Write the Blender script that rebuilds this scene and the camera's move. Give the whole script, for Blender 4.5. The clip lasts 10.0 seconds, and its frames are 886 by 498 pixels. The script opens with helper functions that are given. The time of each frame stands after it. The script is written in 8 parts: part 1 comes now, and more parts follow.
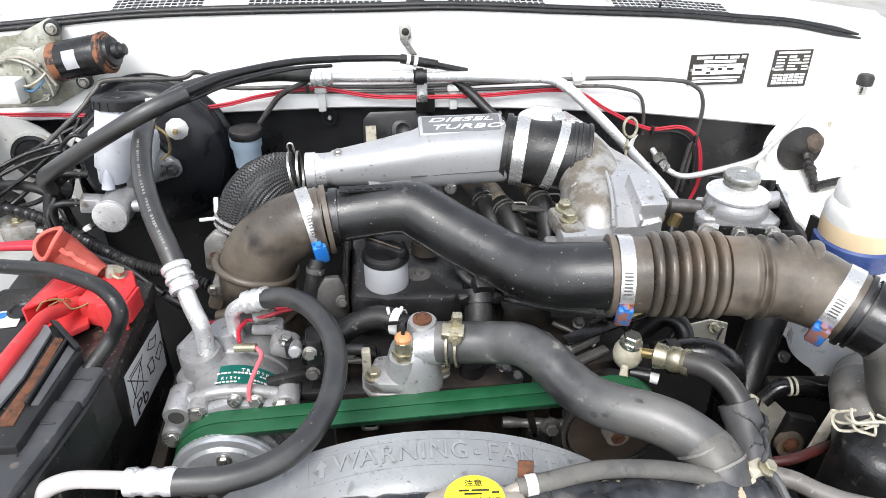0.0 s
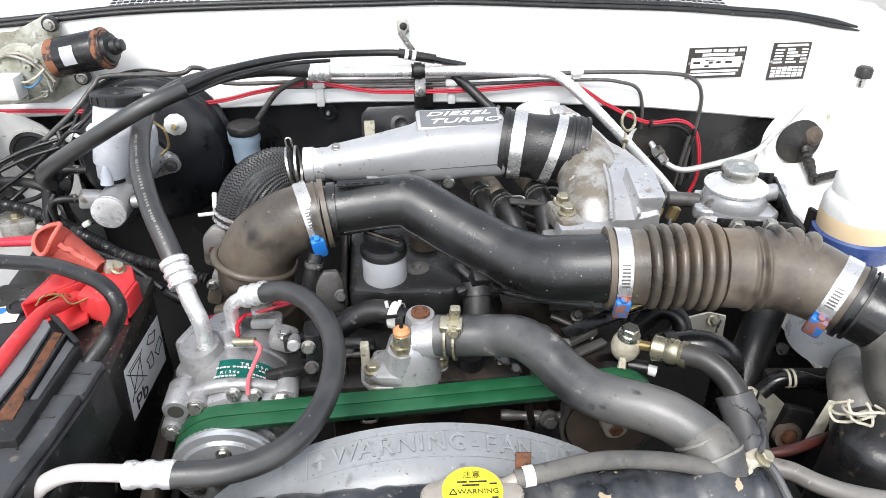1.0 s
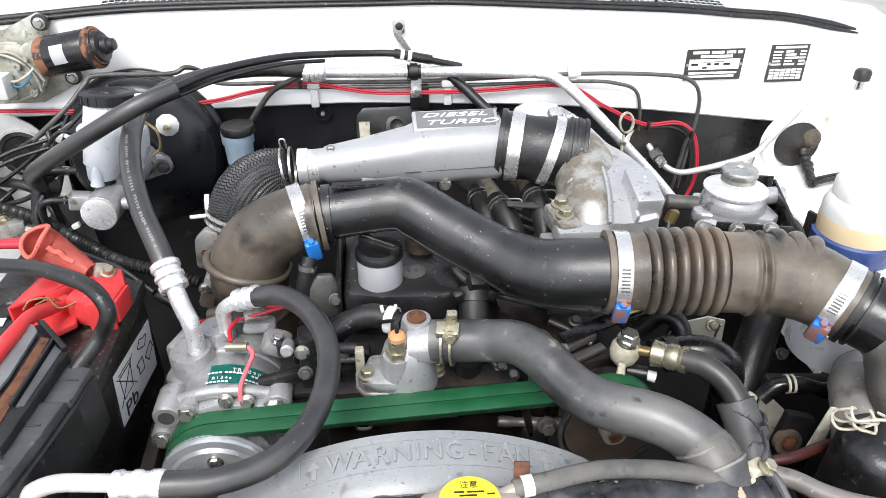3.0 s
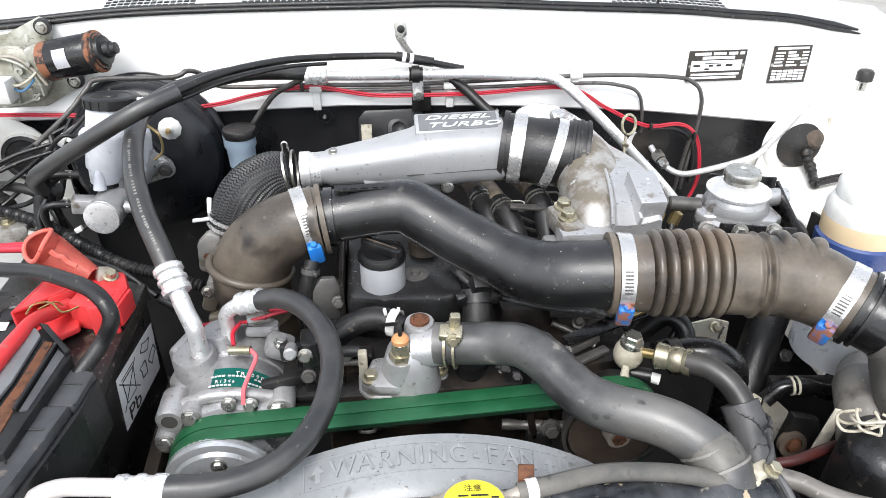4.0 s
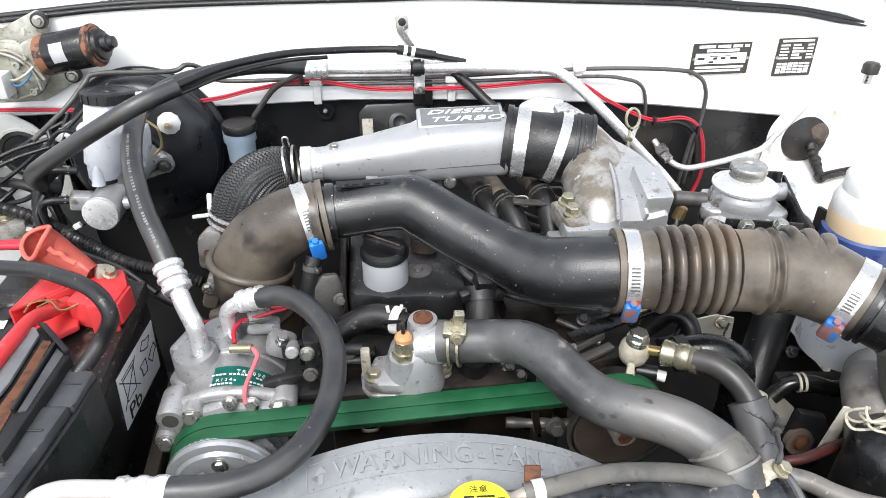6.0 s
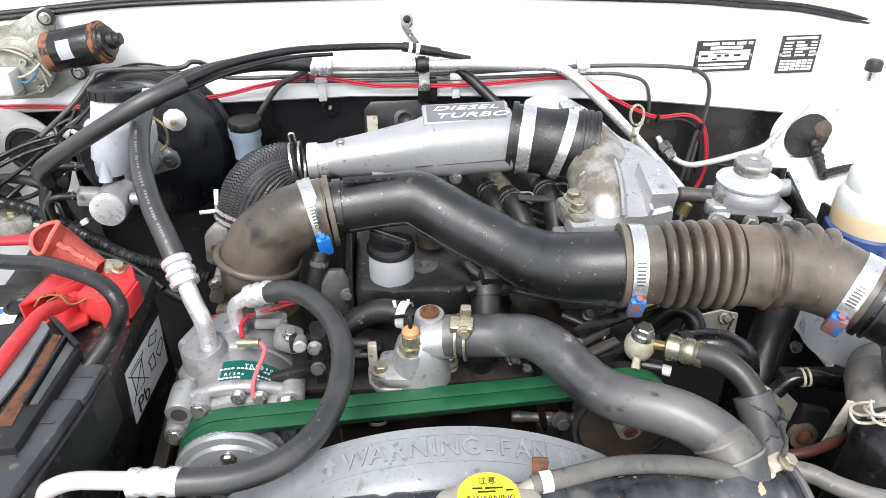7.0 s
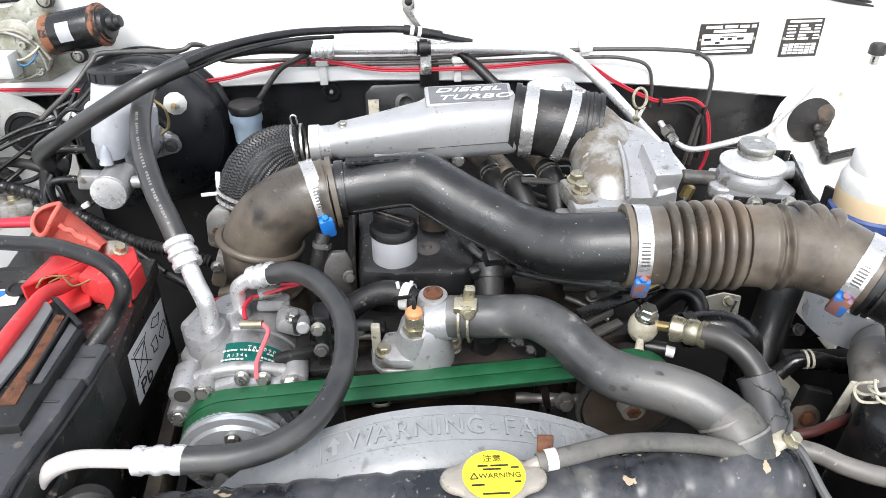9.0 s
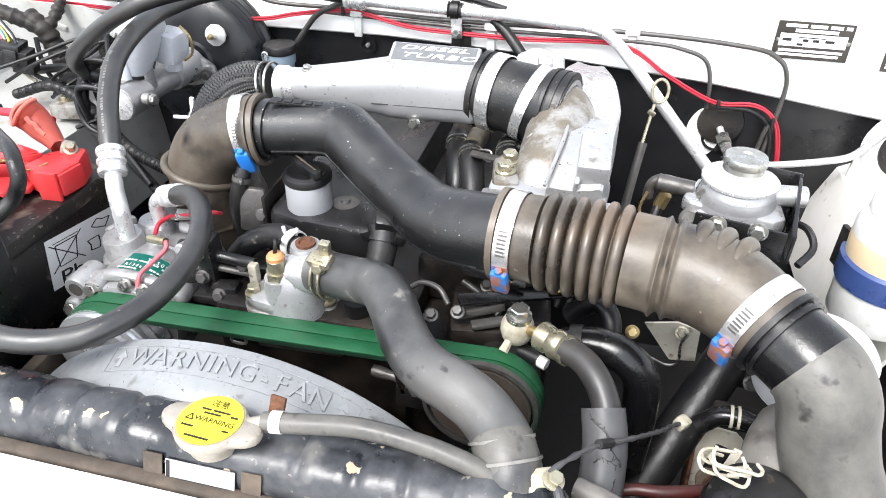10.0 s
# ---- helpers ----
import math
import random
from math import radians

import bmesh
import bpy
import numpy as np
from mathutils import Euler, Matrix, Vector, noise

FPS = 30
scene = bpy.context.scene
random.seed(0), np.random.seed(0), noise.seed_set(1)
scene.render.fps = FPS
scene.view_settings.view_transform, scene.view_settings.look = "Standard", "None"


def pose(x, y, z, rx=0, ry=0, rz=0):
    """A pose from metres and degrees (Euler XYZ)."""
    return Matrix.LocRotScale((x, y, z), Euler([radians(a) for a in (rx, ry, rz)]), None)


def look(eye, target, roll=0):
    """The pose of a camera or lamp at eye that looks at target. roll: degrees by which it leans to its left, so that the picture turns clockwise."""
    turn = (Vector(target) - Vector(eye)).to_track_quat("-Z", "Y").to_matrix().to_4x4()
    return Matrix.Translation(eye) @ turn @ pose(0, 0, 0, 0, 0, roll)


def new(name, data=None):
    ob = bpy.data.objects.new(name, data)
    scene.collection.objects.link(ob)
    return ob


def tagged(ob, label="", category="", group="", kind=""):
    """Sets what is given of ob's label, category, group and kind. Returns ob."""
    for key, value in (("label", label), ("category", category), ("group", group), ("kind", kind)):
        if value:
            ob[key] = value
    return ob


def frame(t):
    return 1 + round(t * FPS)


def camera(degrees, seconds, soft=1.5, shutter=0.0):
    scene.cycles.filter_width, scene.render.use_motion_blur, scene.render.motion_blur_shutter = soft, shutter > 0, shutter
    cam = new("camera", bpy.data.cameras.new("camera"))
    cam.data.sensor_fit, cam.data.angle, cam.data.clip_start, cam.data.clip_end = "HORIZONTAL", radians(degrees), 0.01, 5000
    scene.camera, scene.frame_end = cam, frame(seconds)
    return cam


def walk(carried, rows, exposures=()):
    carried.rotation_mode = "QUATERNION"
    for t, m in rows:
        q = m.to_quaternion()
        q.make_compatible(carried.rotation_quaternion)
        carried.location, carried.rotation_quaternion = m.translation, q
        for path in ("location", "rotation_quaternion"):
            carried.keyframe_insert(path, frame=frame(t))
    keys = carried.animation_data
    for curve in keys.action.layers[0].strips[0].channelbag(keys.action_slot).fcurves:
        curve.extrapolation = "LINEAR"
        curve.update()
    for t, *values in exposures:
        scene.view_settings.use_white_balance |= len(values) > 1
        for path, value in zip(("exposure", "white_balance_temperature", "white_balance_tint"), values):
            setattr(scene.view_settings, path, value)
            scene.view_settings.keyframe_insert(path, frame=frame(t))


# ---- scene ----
cam = camera(64.5, 10.0, soft=0.3)
PATH = [
    (0, (0.001, 0.003, 1.451), (0.162, 1.69, 0.389), 0.0),
    (0.5, (0.002, 0.004, 1.451), (0.163, 1.691, 0.39), -0.1),
    (1, (0.004, 0.0, 1.449), (0.162, 1.682, 0.378), -0.3),
    (1.5, (0.005, -0.001, 1.447), (0.177, 1.679, 0.376), 0.3),
    (2, (0.005, 0.003, 1.447), (0.177, 1.684, 0.377), 0.2),
    (2.5, (0.004, 0.011, 1.444), (0.179, 1.692, 0.374), 0.2),
    (4, (0.002, 0.014, 1.444), (0.171, 1.7, 0.381), -0.2),
    (4.5, (0.001, 0.017, 1.444), (0.172, 1.698, 0.374), -0.2),
    (5, (0.0, 0.022, 1.443), (0.175, 1.699, 0.368), -0.1),
    (5.5, (0.0, 0.026, 1.442), (0.172, 1.702, 0.364), -0.2),
    (7, (-0.008, 0.019, 1.441), (0.159, 1.693, 0.359), -0.3),
    (7.5, (-0.012, 0.018, 1.439), (0.159, 1.688, 0.352), -0.0),
    (8, (-0.014, 0.016, 1.439), (0.159, 1.687, 0.355), 0.0),
    (8.5, (-0.015, 0.016, 1.439), (0.156, 1.688, 0.355), -0.2),
    (9, (-0.013, 0.016, 1.431), (0.155, 1.675, 0.327), -0.3),
    (9.3, (0.012, 0.017, 1.415), (0.124, 1.665, 0.286), -1.0),
    (9.5, (0.075, 0.031, 1.4), (0.027, 1.665, 0.247), -1.3),
    (9.6, (0.122, 0.039, 1.388), (-0.023, 1.664, 0.255), -0.9),
    (9.7, (0.18, 0.045, 1.378), (-0.058, 1.663, 0.226), 0.3),
    (9.8, (0.23, 0.051, 1.38), (-0.031, 1.662, 0.224), 2.1),
    (10, (0.311, 0.058, 1.391), (-0.067, 1.658, 0.252), 0.6),
]
walk(cam, [(t, look(eye, target, roll)) for t, eye, target, roll in PATH], exposures=((0, 1.50), (5.5, 1.51), (7.0, 1.55), (9.0, 1.55), (9.5, 1.73), (10, 1.95)))

# ---- world and light ----
world = bpy.data.worlds.new("overcast_sky")
scene.world = world
world.use_nodes = True
wn, wl = world.node_tree.nodes, world.node_tree.links
sky = wn.new("ShaderNodeTexSky")
sky.sky_type, sky.sun_disc = "NISHITA", False
sky.sun_elevation, sky.sun_rotation = radians(58), radians(200)
sky.air_density, sky.dust_density = 1.0, 1.2
grey = wn.new("ShaderNodeHueSaturation")
grey.inputs["Saturation"].default_value = 0.30
wl.new(sky.outputs[0], grey.inputs["Color"])
wl.new(grey.outputs[0], wn["Background"].inputs["Color"])
wn["Background"].inputs["Strength"].default_value = 0.13
sun = new("sun", bpy.data.lights.new("sun", "SUN"))
sun.data.energy, sun.data.angle, sun.data.color = 1.2, radians(25), (1.0, 0.985, 0.97)
sun.matrix_world = look((-0.8, -1.6, 4.0), (0.1, 0.7, 0.9))

# ---- materials ----
def mat(name, c1, c2=None, rough=0.5, metal=0.0, scale=30.0, lo=0.45, hi=0.7, bump=0.0, bscale=300.0, spots=None, rvar=0.15, coat=0.0, spec=0.5):
    m = bpy.data.materials.new(name)
    m.use_nodes = True
    n, l = m.node_tree.nodes, m.node_tree.links
    b = n["Principled BSDF"]
    b.inputs["Metallic"].default_value = metal
    b.inputs["Specular IOR Level"].default_value = spec
    b.inputs["Coat Weight"].default_value = coat
    co = n.new("ShaderNodeTexCoord")
    big = n.new("ShaderNodeTexNoise")
    big.inputs["Scale"].default_value, big.inputs["Detail"].default_value, big.inputs["Roughness"].default_value = scale, 6, 0.65
    l.new(co.outputs["Object"], big.inputs["Vector"])
    ramp = n.new("ShaderNodeMapRange")
    ramp.inputs["From Min"].default_value, ramp.inputs["From Max"].default_value = lo, hi
    l.new(big.outputs["Fac"], ramp.inputs["Value"])
    mix = n.new("ShaderNodeMix")
    mix.data_type = "RGBA"
    mix.inputs["A"].default_value = (*c1, 1)
    mix.inputs["B"].default_value = (*(c2 or [min(1, v * 1.25) for v in c1]), 1)
    l.new(ramp.outputs[0], mix.inputs["Factor"])
    out = mix.outputs["Result"]
    fine = n.new("ShaderNodeTexNoise")
    fine.inputs["Scale"].default_value, fine.inputs["Detail"].default_value = bscale, 4
    l.new(co.outputs["Object"], fine.inputs["Vector"])
    for colour, sscale, slo, shi in spots or ():
        s = n.new("ShaderNodeTexNoise")
        s.inputs["Scale"].default_value, s.inputs["Detail"].default_value = sscale, 3
        l.new(co.outputs["Object"], s.inputs["Vector"])
        r = n.new("ShaderNodeMapRange")
        r.inputs["From Min"].default_value, r.inputs["From Max"].default_value = slo, shi
        l.new(s.outputs["Fac"], r.inputs["Value"])
        mm = n.new("ShaderNodeMix")
        mm.data_type = "RGBA"
        mm.inputs["B"].default_value = (*colour, 1)
        l.new(out, mm.inputs["A"])
        l.new(r.outputs[0], mm.inputs["Factor"])
        out = mm.outputs["Result"]
    l.new(out, b.inputs["Base Color"])
    rr = n.new("ShaderNodeMapRange")
    rr.inputs["From Min"].default_value, rr.inputs["From Max"].default_value = 0.3, 0.7
    rr.inputs["To Min"].default_value, rr.inputs["To Max"].default_value = max(0.03, rough - rvar), min(1, rough + rvar)
    l.new(big.outputs["Fac"], rr.inputs["Value"])
    l.new(rr.outputs[0], b.inputs["Roughness"])
    if bump:
        bu = n.new("ShaderNodeBump")
        bu.inputs["Strength"].default_value, bu.inputs["Distance"].default_value = bump, 0.0015
        l.new(fine.outputs["Fac"], bu.inputs["Height"])
        l.new(bu.outputs[0], b.inputs["Normal"])
    return m


WHITE = mat("white_body_paint", (0.80, 0.80, 0.785), (0.78, 0.78, 0.76), 0.35, scale=6, coat=0.3)
APRON = mat("dusty_white_paint", (0.78, 0.76, 0.72), (0.70, 0.67, 0.60), 0.45, scale=9, spots=[((0.42, 0.36, 0.28), 60, 0.68, 0.78)])
# greyer than the right wing's white paint, with brown patches and specks
WINGGREY = mat("greyed_white_paint", (0.46, 0.46, 0.445), (0.37, 0.365, 0.34), 0.5, scale=11, bump=0.1, spots=[((0.30, 0.27, 0.20), 22, 0.60, 0.74), ((0.22, 0.19, 0.14), 120, 0.68, 0.78)])
GEARDIRT = mat("oxidised_gearbox_alloy", (0.40, 0.40, 0.355), (0.22, 0.215, 0.165), 0.55, metal=0.25, scale=26, lo=0.40, hi=0.62, bump=0.45, bscale=180, spots=[((0.12, 0.11, 0.075), 60, 0.60, 0.70), ((0.55, 0.55, 0.52), 45, 0.64, 0.70)])
SLEEVE = mat("weathered_grey_sleeve", (0.056, 0.056, 0.059), (0.092, 0.090, 0.089), 0.5, scale=18, lo=0.38, hi=0.68, bump=0.10, spots=[((0.035, 0.034, 0.034), 45, 0.63, 0.75)])
# dusty grey rubber, base lightened to hold the corner's sunlight
TUBEGREY = mat("sunlit_dusty_grey_tube", (0.13, 0.122, 0.112), (0.22, 0.205, 0.185), 0.5, scale=14, lo=0.38, hi=0.66, bump=0.12, spots=[((0.06, 0.055, 0.05), 30, 0.60, 0.74), ((0.34, 0.31, 0.27), 150, 0.68, 0.77)])
PAINTCREAM = mat("chipped_cream_paint", (0.66, 0.63, 0.54), (0.50, 0.46, 0.37), 0.45, scale=24, bump=0.1, spots=[((0.20, 0.12, 0.07), 70, 0.64, 0.74), ((0.16, 0.14, 0.11), 26, 0.62, 0.76)])
COWLGREY = mat("dusty_grey_cowl_paint", (0.50, 0.50, 0.49), (0.40, 0.395, 0.38), 0.5, scale=14, spots=[((0.28, 0.26, 0.23), 70, 0.64, 0.76)])
LINER = mat("satin_black_liner", (0.012, 0.0122, 0.013), (0.020, 0.020, 0.021), 0.36, scale=9, bump=0.08, spots=[((0.08, 0.08, 0.08), 140, 0.74, 0.80)])
# dirty steel; also painted shade on the sides below the wings
CHASSIS = mat("dirty_and_shaded_black_steel", (0.005, 0.0045, 0.0045), (0.017, 0.0135, 0.010), 0.6, scale=18, bump=0.4)
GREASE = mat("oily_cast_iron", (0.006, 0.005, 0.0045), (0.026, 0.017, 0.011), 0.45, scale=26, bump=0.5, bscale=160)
HOSEDARK = mat("dust_filmed_black_rubber", (0.022, 0.021, 0.021), (0.062, 0.058, 0.053), 0.42, scale=11, lo=0.38, hi=0.70, bump=0.12, bscale=300, spec=0.55, spots=[((0.16, 0.14, 0.11), 34, 0.66, 0.80), ((0.12, 0.11, 0.095), 190, 0.70, 0.77)])
HOSEDUST = mat("dust_whitened_rubber", (0.065, 0.063, 0.059), (0.145, 0.136, 0.120), 0.42, scale=22, lo=0.38, hi=0.70, bump=0.12, spots=[((0.025, 0.024, 0.023), 60, 0.62, 0.74)])
RUBBER = mat("dusty_black_rubber", (0.007, 0.007, 0.0075), (0.022, 0.0205, 0.019), 0.42, scale=24, bump=0.25, bscale=500, spots=[((0.11, 0.095, 0.08), 170, 0.65, 0.75)])
HOSEGREY = mat("grey_dusted_rubber", (0.022, 0.022, 0.0225), (0.084, 0.083, 0.081), 0.43, scale=13, lo=0.40, hi=0.70, bump=0.14, bscale=380, spec=0.75, spots=[((0.17, 0.163, 0.152), 6, 0.50, 0.72), ((0.25, 0.235, 0.205), 52, 0.66, 0.80), ((0.012, 0.012, 0.012), 70, 0.64, 0.76), ((0.20, 0.18, 0.15), 260, 0.70, 0.78)])
ACHOSE = mat("black_air_con_rubber", (0.014, 0.014, 0.0145), (0.036, 0.0345, 0.032), 0.42, scale=22, lo=0.38, hi=0.70, bump=0.12, bscale=450, spec=0.85, spots=[((0.15, 0.13, 0.11), 130, 0.68, 0.78)])
BROWNRUB = mat("brown_dusted_rubber", (0.055, 0.046, 0.037), (0.155, 0.128, 0.098), 0.40, scale=12, lo=0.36, hi=0.68, bump=0.14, bscale=260, spots=[((0.016, 0.012, 0.010), 20, 0.57, 0.70), ((0.16, 0.115, 0.078), 7, 0.56, 0.72), ((0.22, 0.185, 0.14), 120, 0.69, 0.78)])
BLACKPL = mat("black_moulded_plastic", (0.007, 0.007, 0.0073), (0.016, 0.016, 0.0165), 0.35, spec=0.7, scale=24, bump=0.2, bscale=800, spots=[((0.34, 0.32, 0.30), 230, 0.705, 0.735), ((0.07, 0.065, 0.06), 60, 0.66, 0.78)])
GLOSSBLK = mat("gloss_black_pipe", (0.006, 0.006, 0.0065), (0.014, 0.013, 0.012), 0.28, scale=20, bump=0.08, spots=[((0.14, 0.12, 0.10), 120, 0.71, 0.77)])
MATTBLK = mat("matt_black_plastic", (0.006, 0.006, 0.0065), (0.016, 0.0155, 0.015), 0.42, scale=30, bump=0.2, spots=[((0.10, 0.09, 0.08), 200, 0.67, 0.76)])
BATTLID = mat("dust_caked_battery_lid", (0.010, 0.0095, 0.009), (0.032, 0.028, 0.023), 0.45, scale=14, bump=0.25, bscale=200, spots=[((0.19, 0.16, 0.12), 30, 0.56, 0.70), ((0.16, 0.14, 0.11), 150, 0.62, 0.72)])
BATTCASE = mat("dusty_battery_case", (0.005, 0.005, 0.0055), (0.014, 0.013, 0.012), 0.34, scale=16, bump=0.2, spots=[((0.15, 0.12, 0.085), 38, 0.64, 0.76), ((0.10, 0.085, 0.065), 200, 0.67, 0.75)])
CASTAL = mat("cast_aluminium", (0.50, 0.50, 0.505), (0.38, 0.375, 0.37), 0.36, metal=0.62, scale=12, bump=0.16, bscale=380, spots=[((0.20, 0.175, 0.14), 38, 0.63, 0.74), ((0.08, 0.07, 0.06), 260, 0.66, 0.74), ((0.62, 0.62, 0.62), 120, 0.68, 0.74)])
DIRTYAL = mat("stained_aluminium", (0.36, 0.35, 0.33), (0.185, 0.160, 0.125), 0.46, metal=0.45, scale=16, lo=0.44, hi=0.54, bump=0.15, bscale=320, spots=[((0.11, 0.09, 0.065), 90, 0.64, 0.75), ((0.50, 0.50, 0.49), 60, 0.68, 0.72)])
SILVER = mat("silver_painted_casting", (0.45, 0.45, 0.455), (0.36, 0.36, 0.365), 0.42, metal=0.45, scale=9, bump=0.12, bscale=500, spots=[((0.20, 0.18, 0.16), 70, 0.67, 0.75), ((0.22, 0.21, 0.20), 280, 0.68, 0.76)])
BRIGHT = mat("bright_aluminium_pipe", (0.74, 0.74, 0.74), (0.56, 0.56, 0.555), 0.30, metal=0.55, scale=25, bump=0.15, spots=[((0.30, 0.29, 0.27), 120, 0.65, 0.74)])
GRIMYAL = mat("grimy_cast_aluminium", (0.43, 0.43, 0.435), (0.30, 0.295, 0.285), 0.40, metal=0.5, scale=22, bump=0.30, bscale=240, spots=[((0.20, 0.185, 0.16), 34, 0.62, 0.74), ((0.24, 0.23, 0.215), 130, 0.66, 0.74), ((0.10, 0.092, 0.082), 420, 0.675, 0.73), ((0.58, 0.58, 0.58), 75, 0.68, 0.73)])
POLISH = mat("bright_turned_steel", (0.60, 0.62, 0.64), (0.40, 0.41, 0.42), 0.22, metal=0.6, scale=30, rvar=0.08, spots=[((0.24, 0.23, 0.22), 160, 0.70, 0.80)])
ZINC = mat("zinc_plated_steel", (0.46, 0.455, 0.43), (0.30, 0.285, 0.24), 0.32, metal=0.9, scale=60, spots=[((0.12, 0.09, 0.06), 150, 0.64, 0.74)])
YZINC = mat("yellow_zinc_steel", (0.42, 0.39, 0.29), (0.26, 0.225, 0.15), 0.34, metal=0.75, scale=60, spots=[((0.10, 0.075, 0.045), 140, 0.62, 0.74)])
BAND = mat("clamp_band_steel", (0.60, 0.60, 0.595), (0.50, 0.49, 0.47), 0.26, metal=0.7, scale=50, spots=[((0.25, 0.23, 0.20), 130, 0.67, 0.75)])
GREEN = mat("green_belt", (0.006, 0.072, 0.026), (0.010, 0.10, 0.040), 0.5, scale=30, bump=0.15, spots=[((0.02, 0.03, 0.02), 150, 0.66, 0.76)])
GREENDK = mat("green_belt_side", (0.012, 0.05, 0.026), (0.02, 0.065, 0.035), 0.6, scale=40)
RED = mat("red_plastic", (0.62, 0.035, 0.040), (0.68, 0.06, 0.06), 0.4, scale=20, spots=[((0.30, 0.10, 0.08), 90, 0.66, 0.78)])
REDBOOT = mat("faded_red_rubber_boot", (0.62, 0.135, 0.100), (0.50, 0.105, 0.080), 0.42, scale=25, bump=0.2)
REDWIRE = mat("red_wire", (0.48, 0.020, 0.040), (0.40, 0.03, 0.045), 0.42)
BLUE = mat("blue_clamp_lacquer", (0.015, 0.16, 0.55), (0.03, 0.2, 0.5), 0.4, scale=60)
BLUEWIRE = mat("faded_blue_wire", (0.05, 0.17, 0.32), None, 0.5)
BLUERUST = mat("rusting_blue_lacquer", (0.02, 0.15, 0.45), (0.25, 0.10, 0.06), 0.55, scale=90, lo=0.45, hi=0.55)
RUST = mat("rust", (0.13, 0.048, 0.020), (0.055, 0.024, 0.013), 0.8, scale=60, bump=0.5, spots=[((0.02, 0.015, 0.012), 90, 0.55, 0.68)])
BRASS = mat("brass", (0.55, 0.42, 0.20), (0.40, 0.30, 0.14), 0.35, metal=0.9, scale=60)
ORANGE = mat("orange_plug", (0.55, 0.26, 0.11), (0.42, 0.19, 0.08), 0.5, scale=60)
CREAM = mat("cream_stained_plastic", (0.50, 0.47, 0.38), (0.28, 0.24, 0.17), 0.5, scale=40, bump=0.2, spots=[((0.12, 0.10, 0.07), 120, 0.62, 0.74)])
MILKY = mat("milky_reservoir_plastic", (0.62, 0.64, 0.68), (0.52, 0.54, 0.60), 0.30, scale=10, spots=[((0.36, 0.34, 0.32), 80, 0.68, 0.80)])
PALEBLUE = mat("pale_blue_reservoir", (0.38, 0.48, 0.58), (0.32, 0.42, 0.52), 0.4, scale=12)
WHITEPL = mat("white_plastic", (0.68, 0.68, 0.66), (0.56, 0.555, 0.52), 0.42, scale=30, spots=[((0.30, 0.27, 0.22), 110, 0.67, 0.78)])
SHROUD = mat("grey_shroud_plastic", (0.245, 0.255, 0.26), (0.18, 0.185, 0.19), 0.34, scale=16, bump=0.15, spots=[((0.10, 0.095, 0.09), 55, 0.64, 0.76), ((0.08, 0.075, 0.07), 300, 0.67, 0.74), ((0.40, 0.40, 0.40), 180, 0.70, 0.76)])
SHROUDTOP = mat("worn_raised_shroud_plastic", (0.262, 0.272, 0.277), (0.18, 0.185, 0.19), 0.38, scale=40, spots=[((0.16, 0.155, 0.15), 120, 0.60, 0.70)])
NECK = mat("dull_alloy_neck", (0.34, 0.345, 0.36), (0.25, 0.25, 0.255), 0.5, metal=0.2, scale=20, bump=0.2, spots=[((0.12, 0.11, 0.10), 60, 0.62, 0.74)])
YELLOW = mat("yellow_sticker", (0.80, 0.68, 0.03), (0.72, 0.60, 0.05), 0.4, scale=30)
CAPMET = mat("weathered_cap_metal", (0.38, 0.345, 0.295), (0.26, 0.225, 0.18), 0.5, metal=0.35, scale=45)
# grey patches imitate reflected streaks on gloss black; cream spots are chips
TANK = mat("chipped_tank_paint_with_sheen", (0.014, 0.016, 0.020), (0.075, 0.077, 0.082), 0.30, scale=16, bump=0.30, bscale=90, spots=[((0.15, 0.145, 0.135), 24, 0.60, 0.74), ((0.20, 0.185, 0.16), 140, 0.66, 0.74), ((0.40, 0.32, 0.22), 46, 0.662, 0.672)])
TANPIPE = mat("stained_tan_metal", (0.26, 0.215, 0.15), (0.13, 0.10, 0.070), 0.42, metal=0.3, scale=40, bump=0.2, spots=[((0.05, 0.04, 0.03), 110, 0.60, 0.72)])
DUSTYDK = mat("dusty_dark_strip", (0.06, 0.047, 0.036), (0.13, 0.10, 0.075), 0.85, scale=30, bump=0.3)
TEAL = mat("teal_label", (0.006, 0.20, 0.16), (0.01, 0.24, 0.19), 0.4)
LABELW = mat("white_label", (0.80, 0.80, 0.80), (0.72, 0.72, 0.72), 0.45, scale=40)
GREYLABEL = mat("pale_grey_label", (0.42, 0.42, 0.44), (0.36, 0.36, 0.38), 0.45, scale=50)
INK = mat("black_ink", (0.012, 0.012, 0.012), None, 0.5)
PLATE = mat("black_data_plate", (0.03, 0.026, 0.022), (0.05, 0.04, 0.03), 0.4, scale=60)
BADGE = mat("grey_badge_ground", (0.15, 0.155, 0.16), (0.12, 0.122, 0.125), 0.4, scale=40)
# black plastic with the sky's sheen put into a grey base
GREYBLK = mat("sheen_grey_black_bar", (0.045, 0.046, 0.049), (0.085, 0.086, 0.090), 0.36, scale=14, spots=[((0.14, 0.12, 0.10), 80, 0.64, 0.76)])
DARKRUB = mat("dark_grommet_rubber", (0.010, 0.009, 0.0085), (0.034, 0.028, 0.022), 0.55, scale=22, bump=0.3, spots=[((0.10, 0.08, 0.06), 130, 0.64, 0.76)])
AMBER = mat("amber_fluid_plastic", (0.66, 0.52, 0.34), (0.60, 0.46, 0.28), 0.35, scale=8)
BLUEPL = mat("blue_plastic_band", (0.030, 0.055, 0.17), (0.04, 0.075, 0.22), 0.3)
